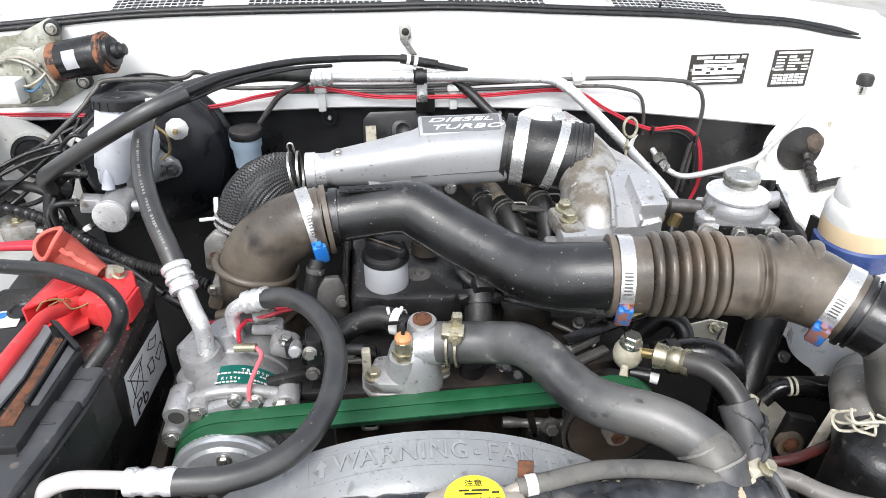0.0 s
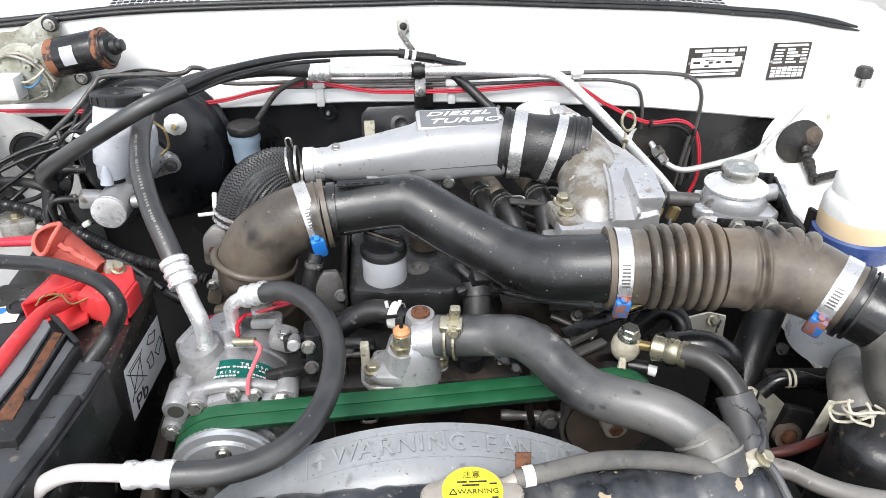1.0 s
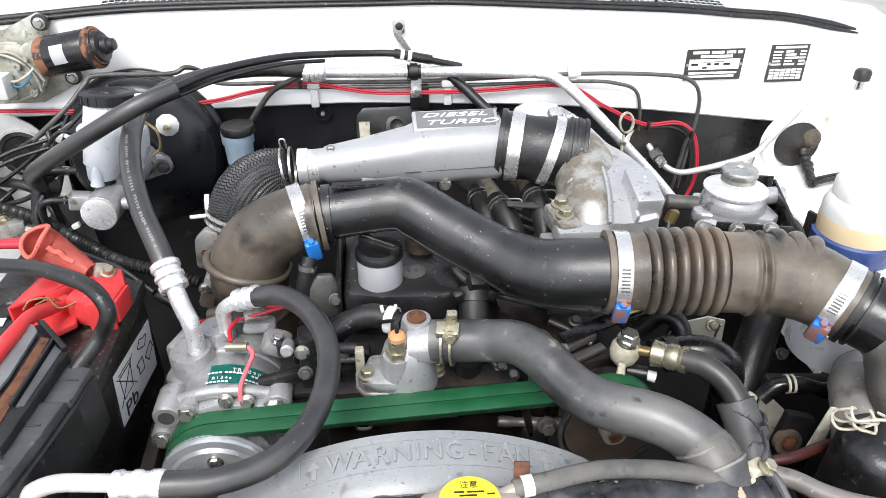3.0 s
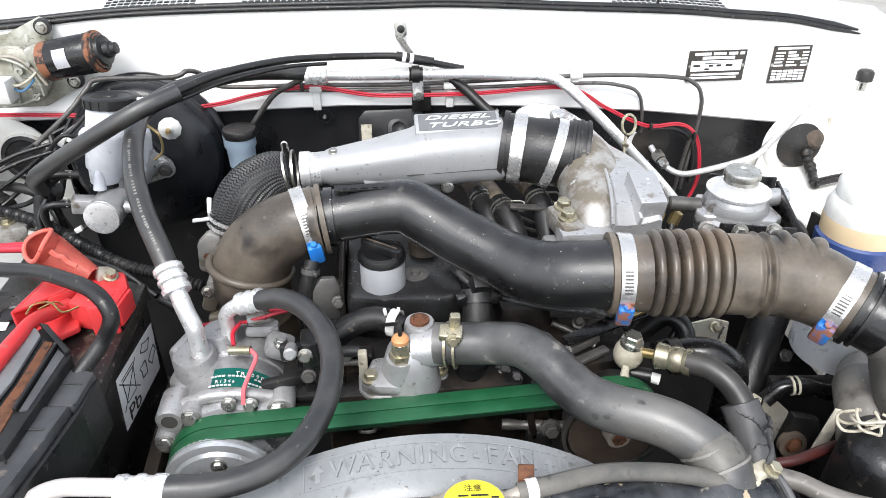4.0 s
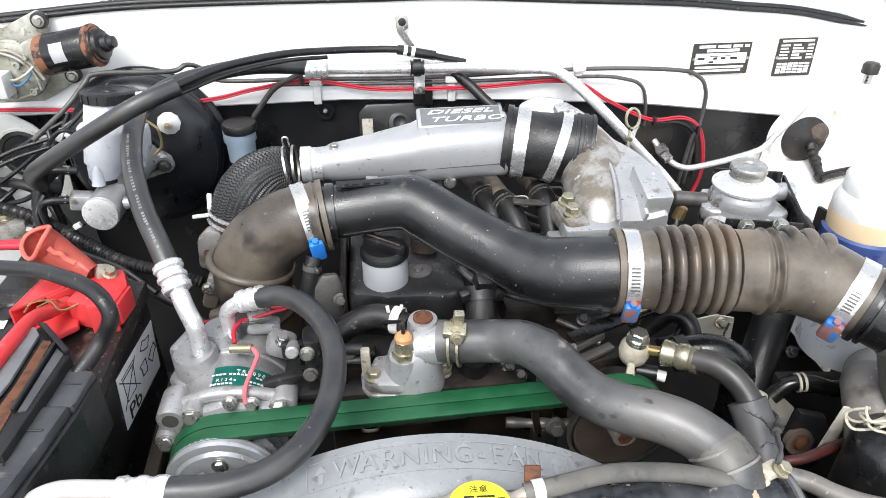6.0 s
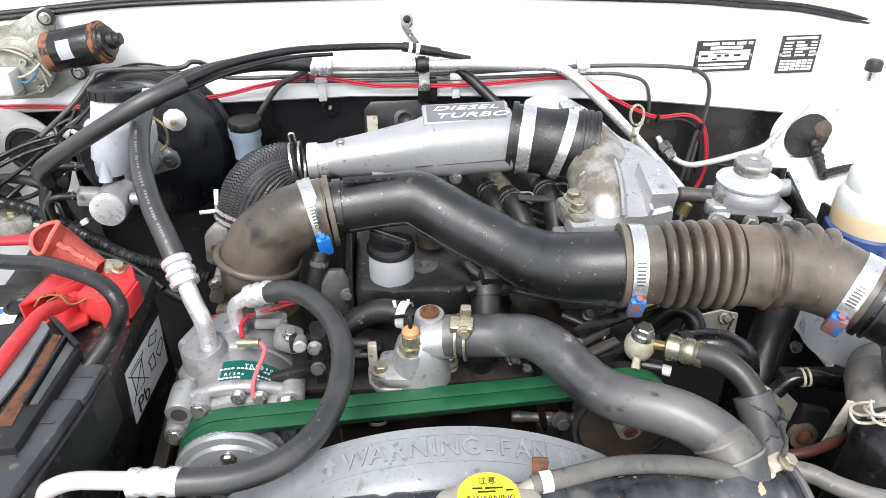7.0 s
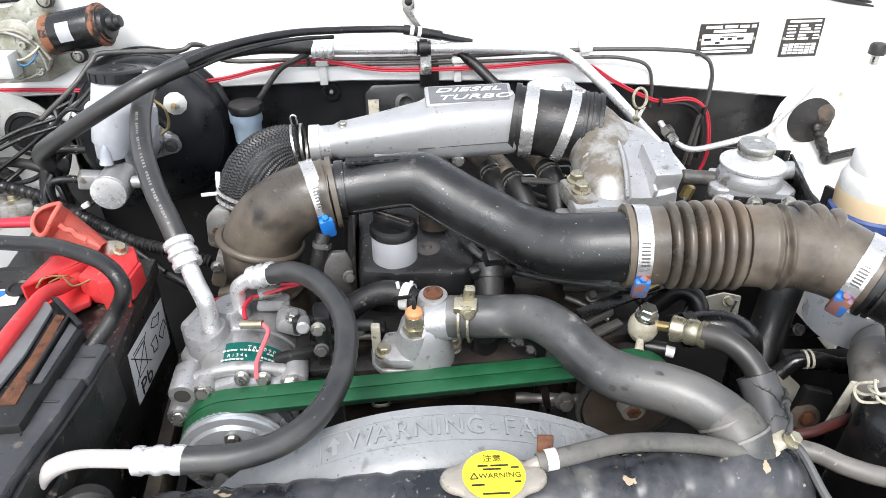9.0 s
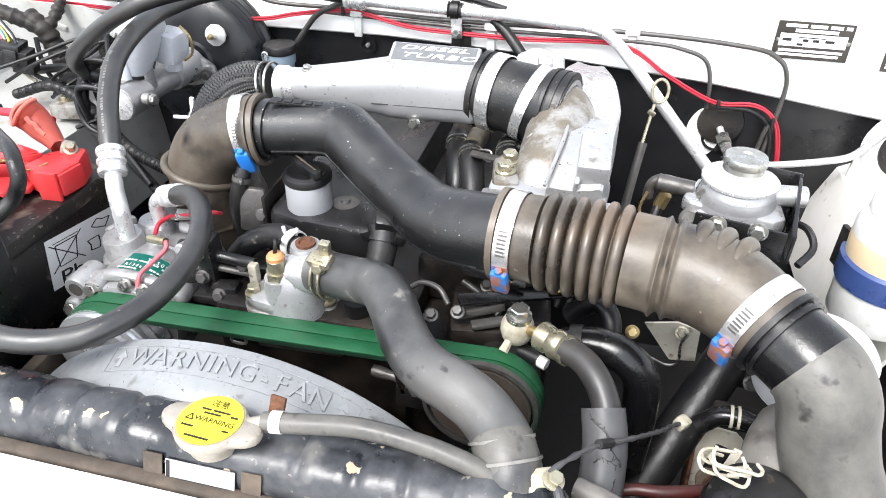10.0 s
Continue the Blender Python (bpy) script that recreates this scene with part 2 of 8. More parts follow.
CONC = mat("concrete_ground", (0.32, 0.31, 0.29), (0.24, 0.23, 0.21), 0.85, scale=3, bump=0.3)
DIM = mat("dim_grey_steel", (0.12, 0.115, 0.11), (0.06, 0.055, 0.048), 0.42, metal=0.5, scale=25, bump=0.3)
BROWNPL = mat("brown_rusted_disc", (0.115, 0.090, 0.072), (0.070, 0.050, 0.038), 0.40, metal=0.35, scale=14, bump=0.15)
FLAKE = mat("flaking_rust_on_black", (0.012, 0.010, 0.010), (0.22, 0.085, 0.040), 0.55, scale=60, lo=0.44, hi=0.52, bump=0.4)
# paler copy for the face that catches most sky sheen
PALEBAR = mat("pale_sheen_top_face", (0.16, 0.165, 0.17), (0.10, 0.10, 0.105), 0.4, scale=18)
PINK = mat("pink_wire", (0.60, 0.14, 0.16), None, 0.5)


SERVOBLK = mat("servo_black_paint", (0.007, 0.0078, 0.010), (0.015, 0.016, 0.019), 0.33, scale=12, spec=0.5, spots=[((0.08, 0.075, 0.07), 120, 0.70, 0.80)])
BLACKSTEEL = mat("black_painted_steel", (0.010, 0.010, 0.0105), (0.022, 0.021, 0.020), 0.34, scale=22, bump=0.2, spots=[((0.10, 0.08, 0.06), 90, 0.66, 0.76)])


REDDARK = mat("dark_red_rubber", (0.055, 0.012, 0.010), (0.03, 0.010, 0.008), 0.45, scale=40)


DUSTLINE = mat("dusty_pale_rubber", (0.19, 0.182, 0.168), (0.10, 0.096, 0.09), 0.6, scale=60)


CANWHITE = mat("silver_white_can", (0.80, 0.81, 0.82), (0.70, 0.71, 0.72), 0.32, metal=0.2, scale=14, spots=[((0.35, 0.33, 0.30), 90, 0.70, 0.80)])


PIPEWHITE = mat("pinkish_white_coating", (0.52, 0.485, 0.465), (0.42, 0.39, 0.37), 0.42, scale=30, bump=0.1, spots=[((0.24, 0.21, 0.18), 110, 0.67, 0.77)])


def braid_material():
    return mat("braided_sleeve", (0.105, 0.107, 0.110), (0.065, 0.065, 0.067), 0.40, scale=60, spec=0.7)


BRAID = braid_material()

# ---- building helpers ----
def V(*a):
    return Vector(a)


def spline(pts, per=8):
    """Points on a smooth curve through pts."""
    p = [Vector(q) for q in pts]
    if len(p) == 2:
        return [p[0].lerp(p[1], i / per) for i in range(per + 1)]
    ext = [p[0] * 2 - p[1]] + p + [p[-1] * 2 - p[-2]]
    out = []
    for i in range(1, len(ext) - 2):
        a, b, c, d = ext[i - 1:i + 3]
        for k in range(per):
            t = k / per
            out.append(0.5 * ((2 * b) + (c - a) * t + (2 * a - 5 * b + 4 * c - d) * t * t + (3 * b - a - 3 * c + d) * t ** 3))
    out.append(p[-1])
    return out


def tube(pts, r, n=16, per=8, bm=None, ripple=None, squash=None, cap=True):
    """A tube along a smooth curve; r is one radius or one for each point; ripple(s) adds to the radius by length along it."""
    bm = bm or bmesh.new()
    c = spline(pts, per)
    rs = [r] * len(pts) if isinstance(r, (int, float)) else list(r)
    rad = [float(np.interp(i / per if len(pts) > 2 else i / per * (len(pts) - 1), range(len(rs)), rs)) for i in range(len(c))]
    tang = [(c[min(i + 1, len(c) - 1)] - c[max(i - 1, 0)]).normalized() for i in range(len(c))]
    up = Vector((0, 0, 1)) if abs(tang[0].z) < 0.9 else Vector((0, 1, 0))
    u = (up - tang[0] * up.dot(tang[0])).normalized()
    rings, s = [], 0.0
    for i, (p, t) in enumerate(zip(c, tang)):
        if i:
            s += (p - c[i - 1]).length
            u = (u - t * u.dot(t)).normalized()
        w = t.cross(u)
        q = rad[i] + (ripple(s) if ripple else 0)
        su, sw = squash or (1, 1)
        rings.append([bm.verts.new(p + (u * math.cos(a) * su + w * math.sin(a) * sw) * q) for a in [2 * math.pi * k / n for k in range(n)]])
    for a, b in zip(rings, rings[1:]):
        for k in range(n):
            bm.faces.new((a[k], a[(k + 1) % n], b[(k + 1) % n], b[k]))
    if cap:
        bm.faces.new(rings[0][::-1])
        bm.faces.new(rings[-1])
    return bm


def lathe(prof, origin, axis=(0, 0, 1), n=28, bm=None, arc=None):
    """A profile of (height, radius) turned about an axis."""
    bm = bm or bmesh.new()
    q = Vector(axis).to_track_quat("Z", "Y").to_matrix()
    o = Vector(origin)
    rings = [[bm.verts.new(o + q @ Vector((r * math.cos(a), r * math.sin(a), h))) for a in [2 * math.pi * k / n for k in range(n)]] for h, r in prof]
    for a, b in zip(rings, rings[1:]):
        for k in range(n):
            bm.faces.new((a[k], a[(k + 1) % n], b[(k + 1) % n], b[k]))
    bm.faces.new(rings[0][::-1])
    bm.faces.new(rings[-1])
    return bm


def ring(origin, axis, r, width, thick, n=32, bm=None):
    """A band round an axis."""
    h = width / 2
    bm = bm or bmesh.new()
    q = Vector(axis).to_track_quat("Z", "Y").to_matrix()
    o = Vector(origin)
    prof = [(-h, r), (-h, r + thick), (h, r + thick), (h, r)]
    rings = [[bm.verts.new(o + q @ Vector((rr * math.cos(a), rr * math.sin(a), hh))) for a in [2 * math.pi * k / n for k in range(n)]] for hh, rr in prof]
    for i in range(4):
        a, b = rings[i], rings[(i + 1) % 4]
        for k in range(n):
            bm.faces.new((a[k], a[(k + 1) % n], b[(k + 1) % n], b[k]))
    return bm


def box(centre, size, turn=(0, 0, 0), bevel=0.0, seg=2, bm=None):
    """A box with rounded edges, turned by degrees."""
    one = bmesh.new()
    bmesh.ops.create_cube(one, size=1)
    for v in one.verts:
        v.co = Vector((v.co.x * size[0], v.co.y * size[1], v.co.z * size[2]))
    if bevel:
        bmesh.ops.bevel(one, geom=one.edges[:], offset=bevel, segments=seg, affect="EDGES", profile=0.5)
    bmesh.ops.transform(one, matrix=pose(*centre, *turn), verts=one.verts)
    return join(bm, one)


def join(bm, other):
    if bm is None:
        return other
    me = bpy.data.meshes.new("join")
    other.to_mesh(me)
    other.free()
    bm.from_mesh(me)
    bpy.data.meshes.remove(me)
    return bm


def slab(outline, depth, place, turn=(0, 0, 0), bevel=0.0, bm=None):
    """A flat outline (x, y) thickened by depth along its z, then turned and placed."""
    one = bmesh.new()
    f = one.faces.new([one.verts.new((x, y, 0)) for x, y in outline])
    got = bmesh.ops.extrude_face_region(one, geom=[f])
    for v in got["geom"]:
        if isinstance(v, bmesh.types.BMVert):
            v.co.z += depth
    bmesh.ops.recalc_face_normals(one, faces=one.faces[:])
    if bevel:
        bmesh.ops.bevel(one, geom=one.edges[:], offset=bevel, segments=2, affect="EDGES", profile=0.5)
    bmesh.ops.transform(one, matrix=pose(*place, *turn), verts=one.verts)
    return join(bm, one)


def hexbolt(at, axis=(0, 0, 1), r=0.007, h=0.007, flange=1.35, bm=None):
    bm = bm or bmesh.new()
    lathe([(0, r * flange), (h * 0.25, r * flange), (h * 0.32, r * 1.02)], at, axis, 18, bm)
    lathe([(h * 0.2, r), (h * 0.9, r), (h, r * 0.86)], at, axis, 6, bm)
    return bm


def grid(xs, ys, fn, bm=None):
    """A sheet: fn(x, y) gives each place."""
    bm = bm or bmesh.new()
    rows = [[bm.verts.new(fn(x, y)) for x in xs] for y in ys]
    for a, b in zip(rows, rows[1:]):
        for k in range(len(xs) - 1):
            bm.faces.new((a[k], a[k + 1], b[k + 1], b[k]))
    return bm


def finish(bm, name, material, angle=38):
    bmesh.ops.recalc_face_normals(bm, faces=bm.faces[:])
    me = bpy.data.meshes.new(name)
    bm.to_mesh(me)
    bm.free()
    me.shade_smooth()
    me.set_sharp_from_angle(angle=radians(angle))
    me.materials.append(material)
    return me


def thing(name, at, label, category, group="", kind=""):
    ob = new(name)
    ob.empty_display_size = 0.02
    ob.matrix_basis = Matrix.Translation(at)
    return tagged(ob, label, category, group, kind)


def part(name, bm, material, parent, label="", angle=38):
    ob = new(name, finish(bm, name, material, angle))
    ob.parent = parent
    ob.matrix_parent_inverse = parent.matrix_basis.inverted() if parent.data is None else Matrix()
    return tagged(ob, label)


def solid(name, bm, material, label, category, group="", kind="", angle=38):
    return tagged(new(name, finish(bm, name, material, angle)), label, category, group, kind)


def text_bm(body, size, depth, m, shear=0.0, width=1.0):
    """Letters as a mesh, laid by the matrix m, centred."""
    cu = bpy.data.curves.new("letters", "FONT")
    cu.body, cu.size, cu.extrude, cu.align_x, cu.align_y, cu.shear, cu.resolution_u = body, size, depth, "CENTER", "CENTER", shear, 3
    ob = bpy.data.objects.new("letters", cu)
    scene.collection.objects.link(ob)
    bpy.context.view_layer.update()
    me = bpy.data.meshes.new_from_object(ob.evaluated_get(bpy.context.evaluated_depsgraph_get()))
    bpy.data.objects.remove(ob)
    bm = bmesh.new()
    bm.from_mesh(me)
    bpy.data.meshes.remove(me)
    bmesh.ops.transform(bm, matrix=m @ Matrix.Diagonal((width, 1, 1, 1)), verts=bm.verts)
    return bm


def facing(at, normal, right):
    """A frame at a place: z along the normal, x along right."""
    z = Vector(normal).normalized()
    x = (Vector(right) - z * Vector(right).dot(z)).normalized()
    y = z.cross(x)
    return Matrix.Translation(at) @ Matrix((x, y, z)).transposed().to_4x4()


def flat(m, x0, y0, x1, y1, h=0.0006, bm=None):
    """A thin plate in the frame m."""
    one = bmesh.new()
    bmesh.ops.create_cube(one, size=1)
    for v in one.verts:
        v.co = Vector(((x0 + x1) / 2 + v.co.x * (x1 - x0), (y0 + y1) / 2 + v.co.y * (y1 - y0), h / 2 + v.co.z * h))
    bmesh.ops.transform(one, matrix=m, verts=one.verts)
    return join(bm, one)


def worm_clamp(at, axis, r, screw_dir, tag, label, width=0.014):
    """A worm-drive hose clamp: band, screw housing and lacquered tongue."""
    c = thing("hose_clamp", at, label, "clamp", "hose clamps")
    a = Vector(axis).normalized()
    part("band", ring(at, a, r, width, 0.0012, 40), BAND, c)
    s = Vector(screw_dir)
    s = (s - a * s.dot(a)).normalized()
    side = a.cross(s)
    p = Vector(at) + s * (r + 0.003)
    m = facing(p, s, side)
    hb = bmesh.new()
    box((0.010, 0, 0.0004), (0.030, width * 1.1, 0.0090), bevel=0.0030, bm=hb)
    bmesh.ops.transform(hb, matrix=m, verts=hb.verts)
    tongue = bmesh.new()
    for k in range(8):
        an = math.radians(-10 + k * 5.0)
        d = s * math.cos(an) + side * math.sin(an)
        flat(facing(Vector(at) + d * (r + 0.0012), d, a), -width * 0.5, -0.0018, width * 0.5, 0.0018, 0.0006, tongue)
    part("tongue", tongue, tag, c, "lacquered band tongue")
    part("screw_housing", hb, tag, c, "lacquered screw housing")
    part("screw", hexbolt(p - side * 0.003 + s * 0.0006, -side, 0.0040, 0.006, 1.1), tag, c)
    slots = bmesh.new()
    for k in range(7):
        ang = math.radians(28 + k * 5)
        d = (s * math.cos(ang) - side * math.sin(ang))
        flat(facing(Vector(at) + d * (r + 0.0012), d, a), -width * 0.28, -0.0008, width * 0.28, 0.0008, 0.0003, slots)
    part("slots", slots, DIM, c)
    return c

# ---- setting ----
def wall(name, bm, material, label, category="wall"):
    return solid(name, bm, material, label, category, kind="structure")


solid("ground", grid([-60, -5, 5, 60], [-60, -5, 5, 60], lambda x, y: (x, y, 0)), CONC, "plain grey concrete yard under the vehicle", "ground", kind="structure")

# upper white bulkhead panel, top edge bowed, lower edge falling to the passenger corner
XS = np.linspace(-0.80, 1.0, 37)
def top_z(x):
    return float(np.interp(x, [-0.8, -0.56, -0.39, -0.22, 0.13, 0.51, 0.715, 0.846, 1.0], [1.145, 1.161, 1.174, 1.177, 1.176, 1.155, 1.135, 1.109, 1.085]))
def low_z(x):
    return float(np.interp(x, [-0.8, -0.59, -0.27, -0.04, 0.235, 0.47, 0.77, 1.0], [1.012, 1.014, 1.017, 1.019, 1.007, 0.989, 0.950, 0.93]))
PROF = [(1.172, 1.0), (1.170, 0.93), (1.171, 0.30), (1.168, 0.22), (1.158, 0.16), (1.154, 0.11), (1.154, 0.02), (1.158, 0.0)]
LOOP = PROF + [(1.164, 0.0), (1.162, 0.10), (1.168, 0.16), (1.178, 0.24), (1.179, 0.93), (1.179, 1.0)]
bm = bmesh.new()
rows_ = [[bm.verts.new((x, LOOP[k][0], low_z(x) + (top_z(x) - low_z(x)) * LOOP[k][1])) for x in XS] for k in range(len(LOOP))]
for k in range(len(LOOP)):
    ra_, rb_ = rows_[k], rows_[(k + 1) % len(LOOP)]
    for i in range(len(XS) - 1):
        bm.faces.new((ra_[i], ra_[i + 1], rb_[i + 1], rb_[i]))
wall("wall_bulkhead_upper", bm, WHITE, "white painted upper bulkhead panel with a folded lower lip")
LOWX = list(XS[::4])
wall("wall_bulkhead_lower", slab([(x, low_z(x) + 0.010) for x in LOWX] + [(1.0, 0.44), (-0.8, 0.44)], 0.03, (0, 1.200, 0), (90, 0, 0)), LINER, "satin black lined lower bulkhead")
# hollows pressed into the liner round its two fixing studs
for x, z in ((-0.085, 0.998), (0.213, 0.996)):
    s = thing("liner_stud", (x, 1.19, z), "small steel stud in a round black recess of the bulkhead liner", "fastener", "liner studs")
    part("cup", ring((x, 1.168, z), (0, -1, 0), 0.011, 0.006, 0.004, 28), LINER, s)
    part("pin", lathe([(0, 0.0035), (0.008, 0.0035), (0.010, 0.002)], (x, 1.171, z), (0, -1, 0), 12), BRIGHT, s)

gr_ = thing("pipe_grommet", (0.500, 1.165, 0.90), "black rubber grommet round the pipe union in the liner", "grommet")
part("rim", ring((0.500, 1.166, 0.900), (0, -1, 0.1), 0.020, 0.005, 0.004, 32), MATTBLK, gr_)
# black disc painted for the dark inside the open hole
part("hole_dark", lathe([(0, 0.0205), (0.001, 0.0205)], (0.500, 1.168, 0.900), (0, -1, 0.1), 32), INK, gr_)
# cowl with its vents behind the seal
cowl = thing("cowl", (0.1, 1.3, 1.15), "pale grey cowl top with slotted air intake vents", "cowl", kind="structure")
part("panel", grid(XS, [1.186, 1.20, 1.26, 1.34, 1.36], lambda x, y: (x, y, top_z(x) - 0.004 + (y - 1.186) * 0.16)), COWLGREY, cowl)
vent_bm = bmesh.new()
for x0, x1 in ((-0.42, -0.28), (-0.20, 0.02), (0.13, 0.29), (0.42, 0.62)):
    for x in np.arange(x0, x1, 0.0105):
        for y in (1.222, 1.234, 1.246, 1.258):
            z = top_z(x) - 0.004 + (y - 1.186) * 0.16
            box((x, y, z + 0.0002), (0.0075, 0.008, 0.0016), bm=vent_bm)
part("vent_slots", vent_bm, INK, cowl, "dark air slots")
nz = thing("washer_nozzle", (0.07, 1.2, 1.18), "small black washer jet on the cowl", "nozzle")
part("base", box((0.07, 1.212, top_z(0.07) + 0.004), (0.030, 0.016, 0.008), bevel=0.003), MATTBLK, nz)
part("jet", lathe([(0, 0.006), (0.006, 0.006), (0.009, 0.003)], (0.07, 1.212, top_z(0.07) + 0.006), (0, -0.3, 1), 14), MATTBLK, nz)
nz2 = thing("washer_nozzle", (0.54, 1.2, 1.16), "small black washer jet on the cowl", "nozzle")
part("base", box((0.49, 1.205, top_z(0.49) + 0.003), (0.022, 0.012, 0.006), bevel=0.002), MATTBLK, nz2)
part("jet", lathe([(0, 0.003), (0.012, 0.002)], (0.49, 1.205, top_z(0.49) + 0.004), (0, 0, 1), 10), MATTBLK, nz2)

# rubber weather seal with two ridges
seal = thing("bonnet_seal", (0.1, 1.18, 1.17), "black ribbed rubber weather seal along the bulkhead's top edge", "seal")
sx = [-0.80, -0.56, -0.39, -0.22, 0.0, 0.13, 0.32, 0.51, 0.62, 0.715, 0.80, 0.850]
part("lip", tube([(x, 1.170, top_z(x) + 0.001) for x in sx], [0.0042] * 10 + [0.004, 0.0015], 10, 5), RUBBER, seal)
part("bead", tube([(x, 1.179, top_z(x) + 0.0055) for x in sx], [0.0050] * 10 + [0.0065, 0.002], 10, 5), RUBBER, seal)

# inner wings
def section(name, prof, y0, y1, material, label):
    s = -0.004 if prof[0][0] < 0 else 0.004
    loop = list(prof) + [(x + s, z - 0.005) for x, z in reversed(prof)]
    b = bmesh.new()
    rows = [[b.verts.new((x, y, z)) for x, z in loop] for y in np.linspace(y0, y1, 8)]
    for ra_, rb_ in zip(rows, rows[1:]):
        for k in range(len(loop)):
            q = (k + 1) % len(loop)
            b.faces.new((ra_[k], ra_[q], rb_[q], rb_[k]))
    b.faces.new(rows[0][::-1])
    b.faces.new(rows[-1])
    return wall(name, b, material, label)


section("wall_wing_left", [(-0.98, 1.06), (-0.80, 1.05), (-0.785, 1.03), (-0.775, 0.95), (-0.765, 0.915), (-0.74, 0.902), (-0.545, 0.893), (-0.525, 0.885), (-0.515, 0.80), (-0.51, 0.70)], 0.76, 1.17, WINGGREY, "greyed white inner wing with a flat shelf")
section("wall_wing_left_front", [(-0.98, 1.06), (-0.80, 1.05), (-0.785, 1.03), (-0.775, 0.95), (-0.75, 0.90), (-0.60, 0.82)], 0.18, 0.757, WINGGREY, "greyed white inner wing beside the battery")
section("wall_wing_right", [(1.15, 1.02), (0.95, 1.02), (0.935, 1.0), (0.925, 0.94), (0.91, 0.905), (0.88, 0.893), (0.715, 0.882), (0.69, 0.868), (0.668, 0.81), (0.66, 0.70)], 0.76, 1.17, APRON, "white inner wing with a flat shelf")
section("wall_wing_right_front", [(1.15, 1.02), (0.95, 1.02), (0.935, 1.0), (0.925, 0.94), (0.91, 0.905), (0.88, 0.89), (0.72, 0.87), (0.68, 0.85)], 0.18, 0.757, APRON, "white inner wing beside the air cleaner")
# near-black colour stands in for shade on the lower inner wings
wall("wall_rail_left", box((-0.60, 0.66, 0.62), (0.03, 1.04, 0.40)), CHASSIS, "side below the inner wing, its shade put into a near-black colour")
wall("wall_rail_right", box((0.70, 0.66, 0.65), (0.03, 1.04, 0.40)), CHASSIS, "side below the inner wing, its shade put into a near-black colour")
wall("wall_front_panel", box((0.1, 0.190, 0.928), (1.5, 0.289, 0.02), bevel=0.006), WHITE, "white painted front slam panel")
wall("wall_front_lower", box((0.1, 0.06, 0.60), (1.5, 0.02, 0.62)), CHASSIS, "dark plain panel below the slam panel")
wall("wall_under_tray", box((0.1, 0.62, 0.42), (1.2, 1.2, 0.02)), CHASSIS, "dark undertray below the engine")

# corner panels with their round grommets
for side, (cx, cy, cz) in (("left", (-0.568, 1.122, 0.964)), ("right", (0.762, 1.122, 0.926))):
    c = thing("corner_panel", (cx, cy, 0.7), "white pressed corner panel with a raised ring round a grommet", "panel", kind="structure")
    b = bmesh.new()
    n = 40
    if side == "left":
        out = [(-0.80, 0.88), (-0.80, 1.036), (-0.60, 1.034), (-0.570, 1.027), (-0.545, 1.010), (-0.525, 0.987), (-0.516, 0.965), (-0.512, 0.930), (-0.513, 0.88)]
    else:
        out = [(0.692, 0.86), (0.696, 0.905), (0.705, 0.935), (0.725, 0.955), (0.748, 0.968), (0.757, 0.985), (0.95, 0.965), (0.97, 0.86)]
    slab([(x - cx, z - cz) for x, z in out], 0.004, (cx, cy + 0.012, cz), (90, 0, 0), 0.0, b)
    part("panel", b, WINGGREY if side == "left" else APRON, c)
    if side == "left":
        part("raised_ring", ring((cx, cy + 0.006, cz), (0, -1, 0), 0.038, 0.006, 0.004, 40), WINGGREY, c)
        gr = lathe([(0, 0.0385), (0.003, 0.0375), (0.004, 0.031), (0.002, 0.029), (0.002, 0.018), (0.007, 0.015), (0.008, 0.006)], (cx, cy + 0.004, cz), (0, -1, 0.1), 36)
        part("dent", box((-0.655, cy + 0.006, 0.995), (0.030, 0.006, 0.010), (0, 15, 0), 0.003), WINGGREY, c)
    else:
        part("raised_ring", lathe([(0, 0.064), (0.004, 0.062), (0.010, 0.055), (0.011, 0.042)], (cx, cy + 0.01, cz), (0, -1, 0), 40), WHITE, c)
        gr = lathe([(0, 0.042), (0.004, 0.041), (0.006, 0.036), (0.007, 0.020), (0.012, 0.012)], (cx, cy - 0.001, cz), (0, -1, 0.1), 36)
        # added cream line in place of the wing fold's grey shading
        part("seam", tube([(0.812, cy + 0.006, 0.972), (0.810, cy + 0.004, 0.94), (0.804, cy + 0.004, 0.905), (0.796, cy + 0.004, 0.886)], 0.003, 8), CREAM, c, "cream line drawn for the shading of a wing crease")
    part("grommet", gr, MATTBLK if side == "left" else DARKRUB, c, "dusty black rubber grommet")
# clay-stained boss and wire boot on the passenger side grommet
boot = thing("wire_boot", (0.795, 1.11, 0.88), "dusty black taped wiring boot leaving the grommet", "wiring")
part("boss", lathe([(0, 0.020), (0.006, 0.018), (0.013, 0.009)], (0.784, 1.119, 0.936), (0, -1, 0.2), 20), DUSTYDK, boot)
part("boot", tube([(0.772, 1.112, 0.918), (0.770, 1.098, 0.908), (0.765, 1.075, 0.901), (0.755, 1.050, 0.898), (0.745, 1.022, 0.896)], [0.010, 0.0085, 0.0095, 0.007, 0.0085], 12, 10, ripple=lambda s: 0.0012 * math.sin(s * 380)), DARKRUB, boot)
for dy in (0.0, 0.010):
    part("lead", tube([(0.744, 1.020 + dy, 0.897), (0.765, 1.024 + dy, 0.899), (0.80, 1.032 + dy, 0.900), (0.88, 1.04 + dy, 0.904)], 0.0042, 8), DARKRUB, boot)

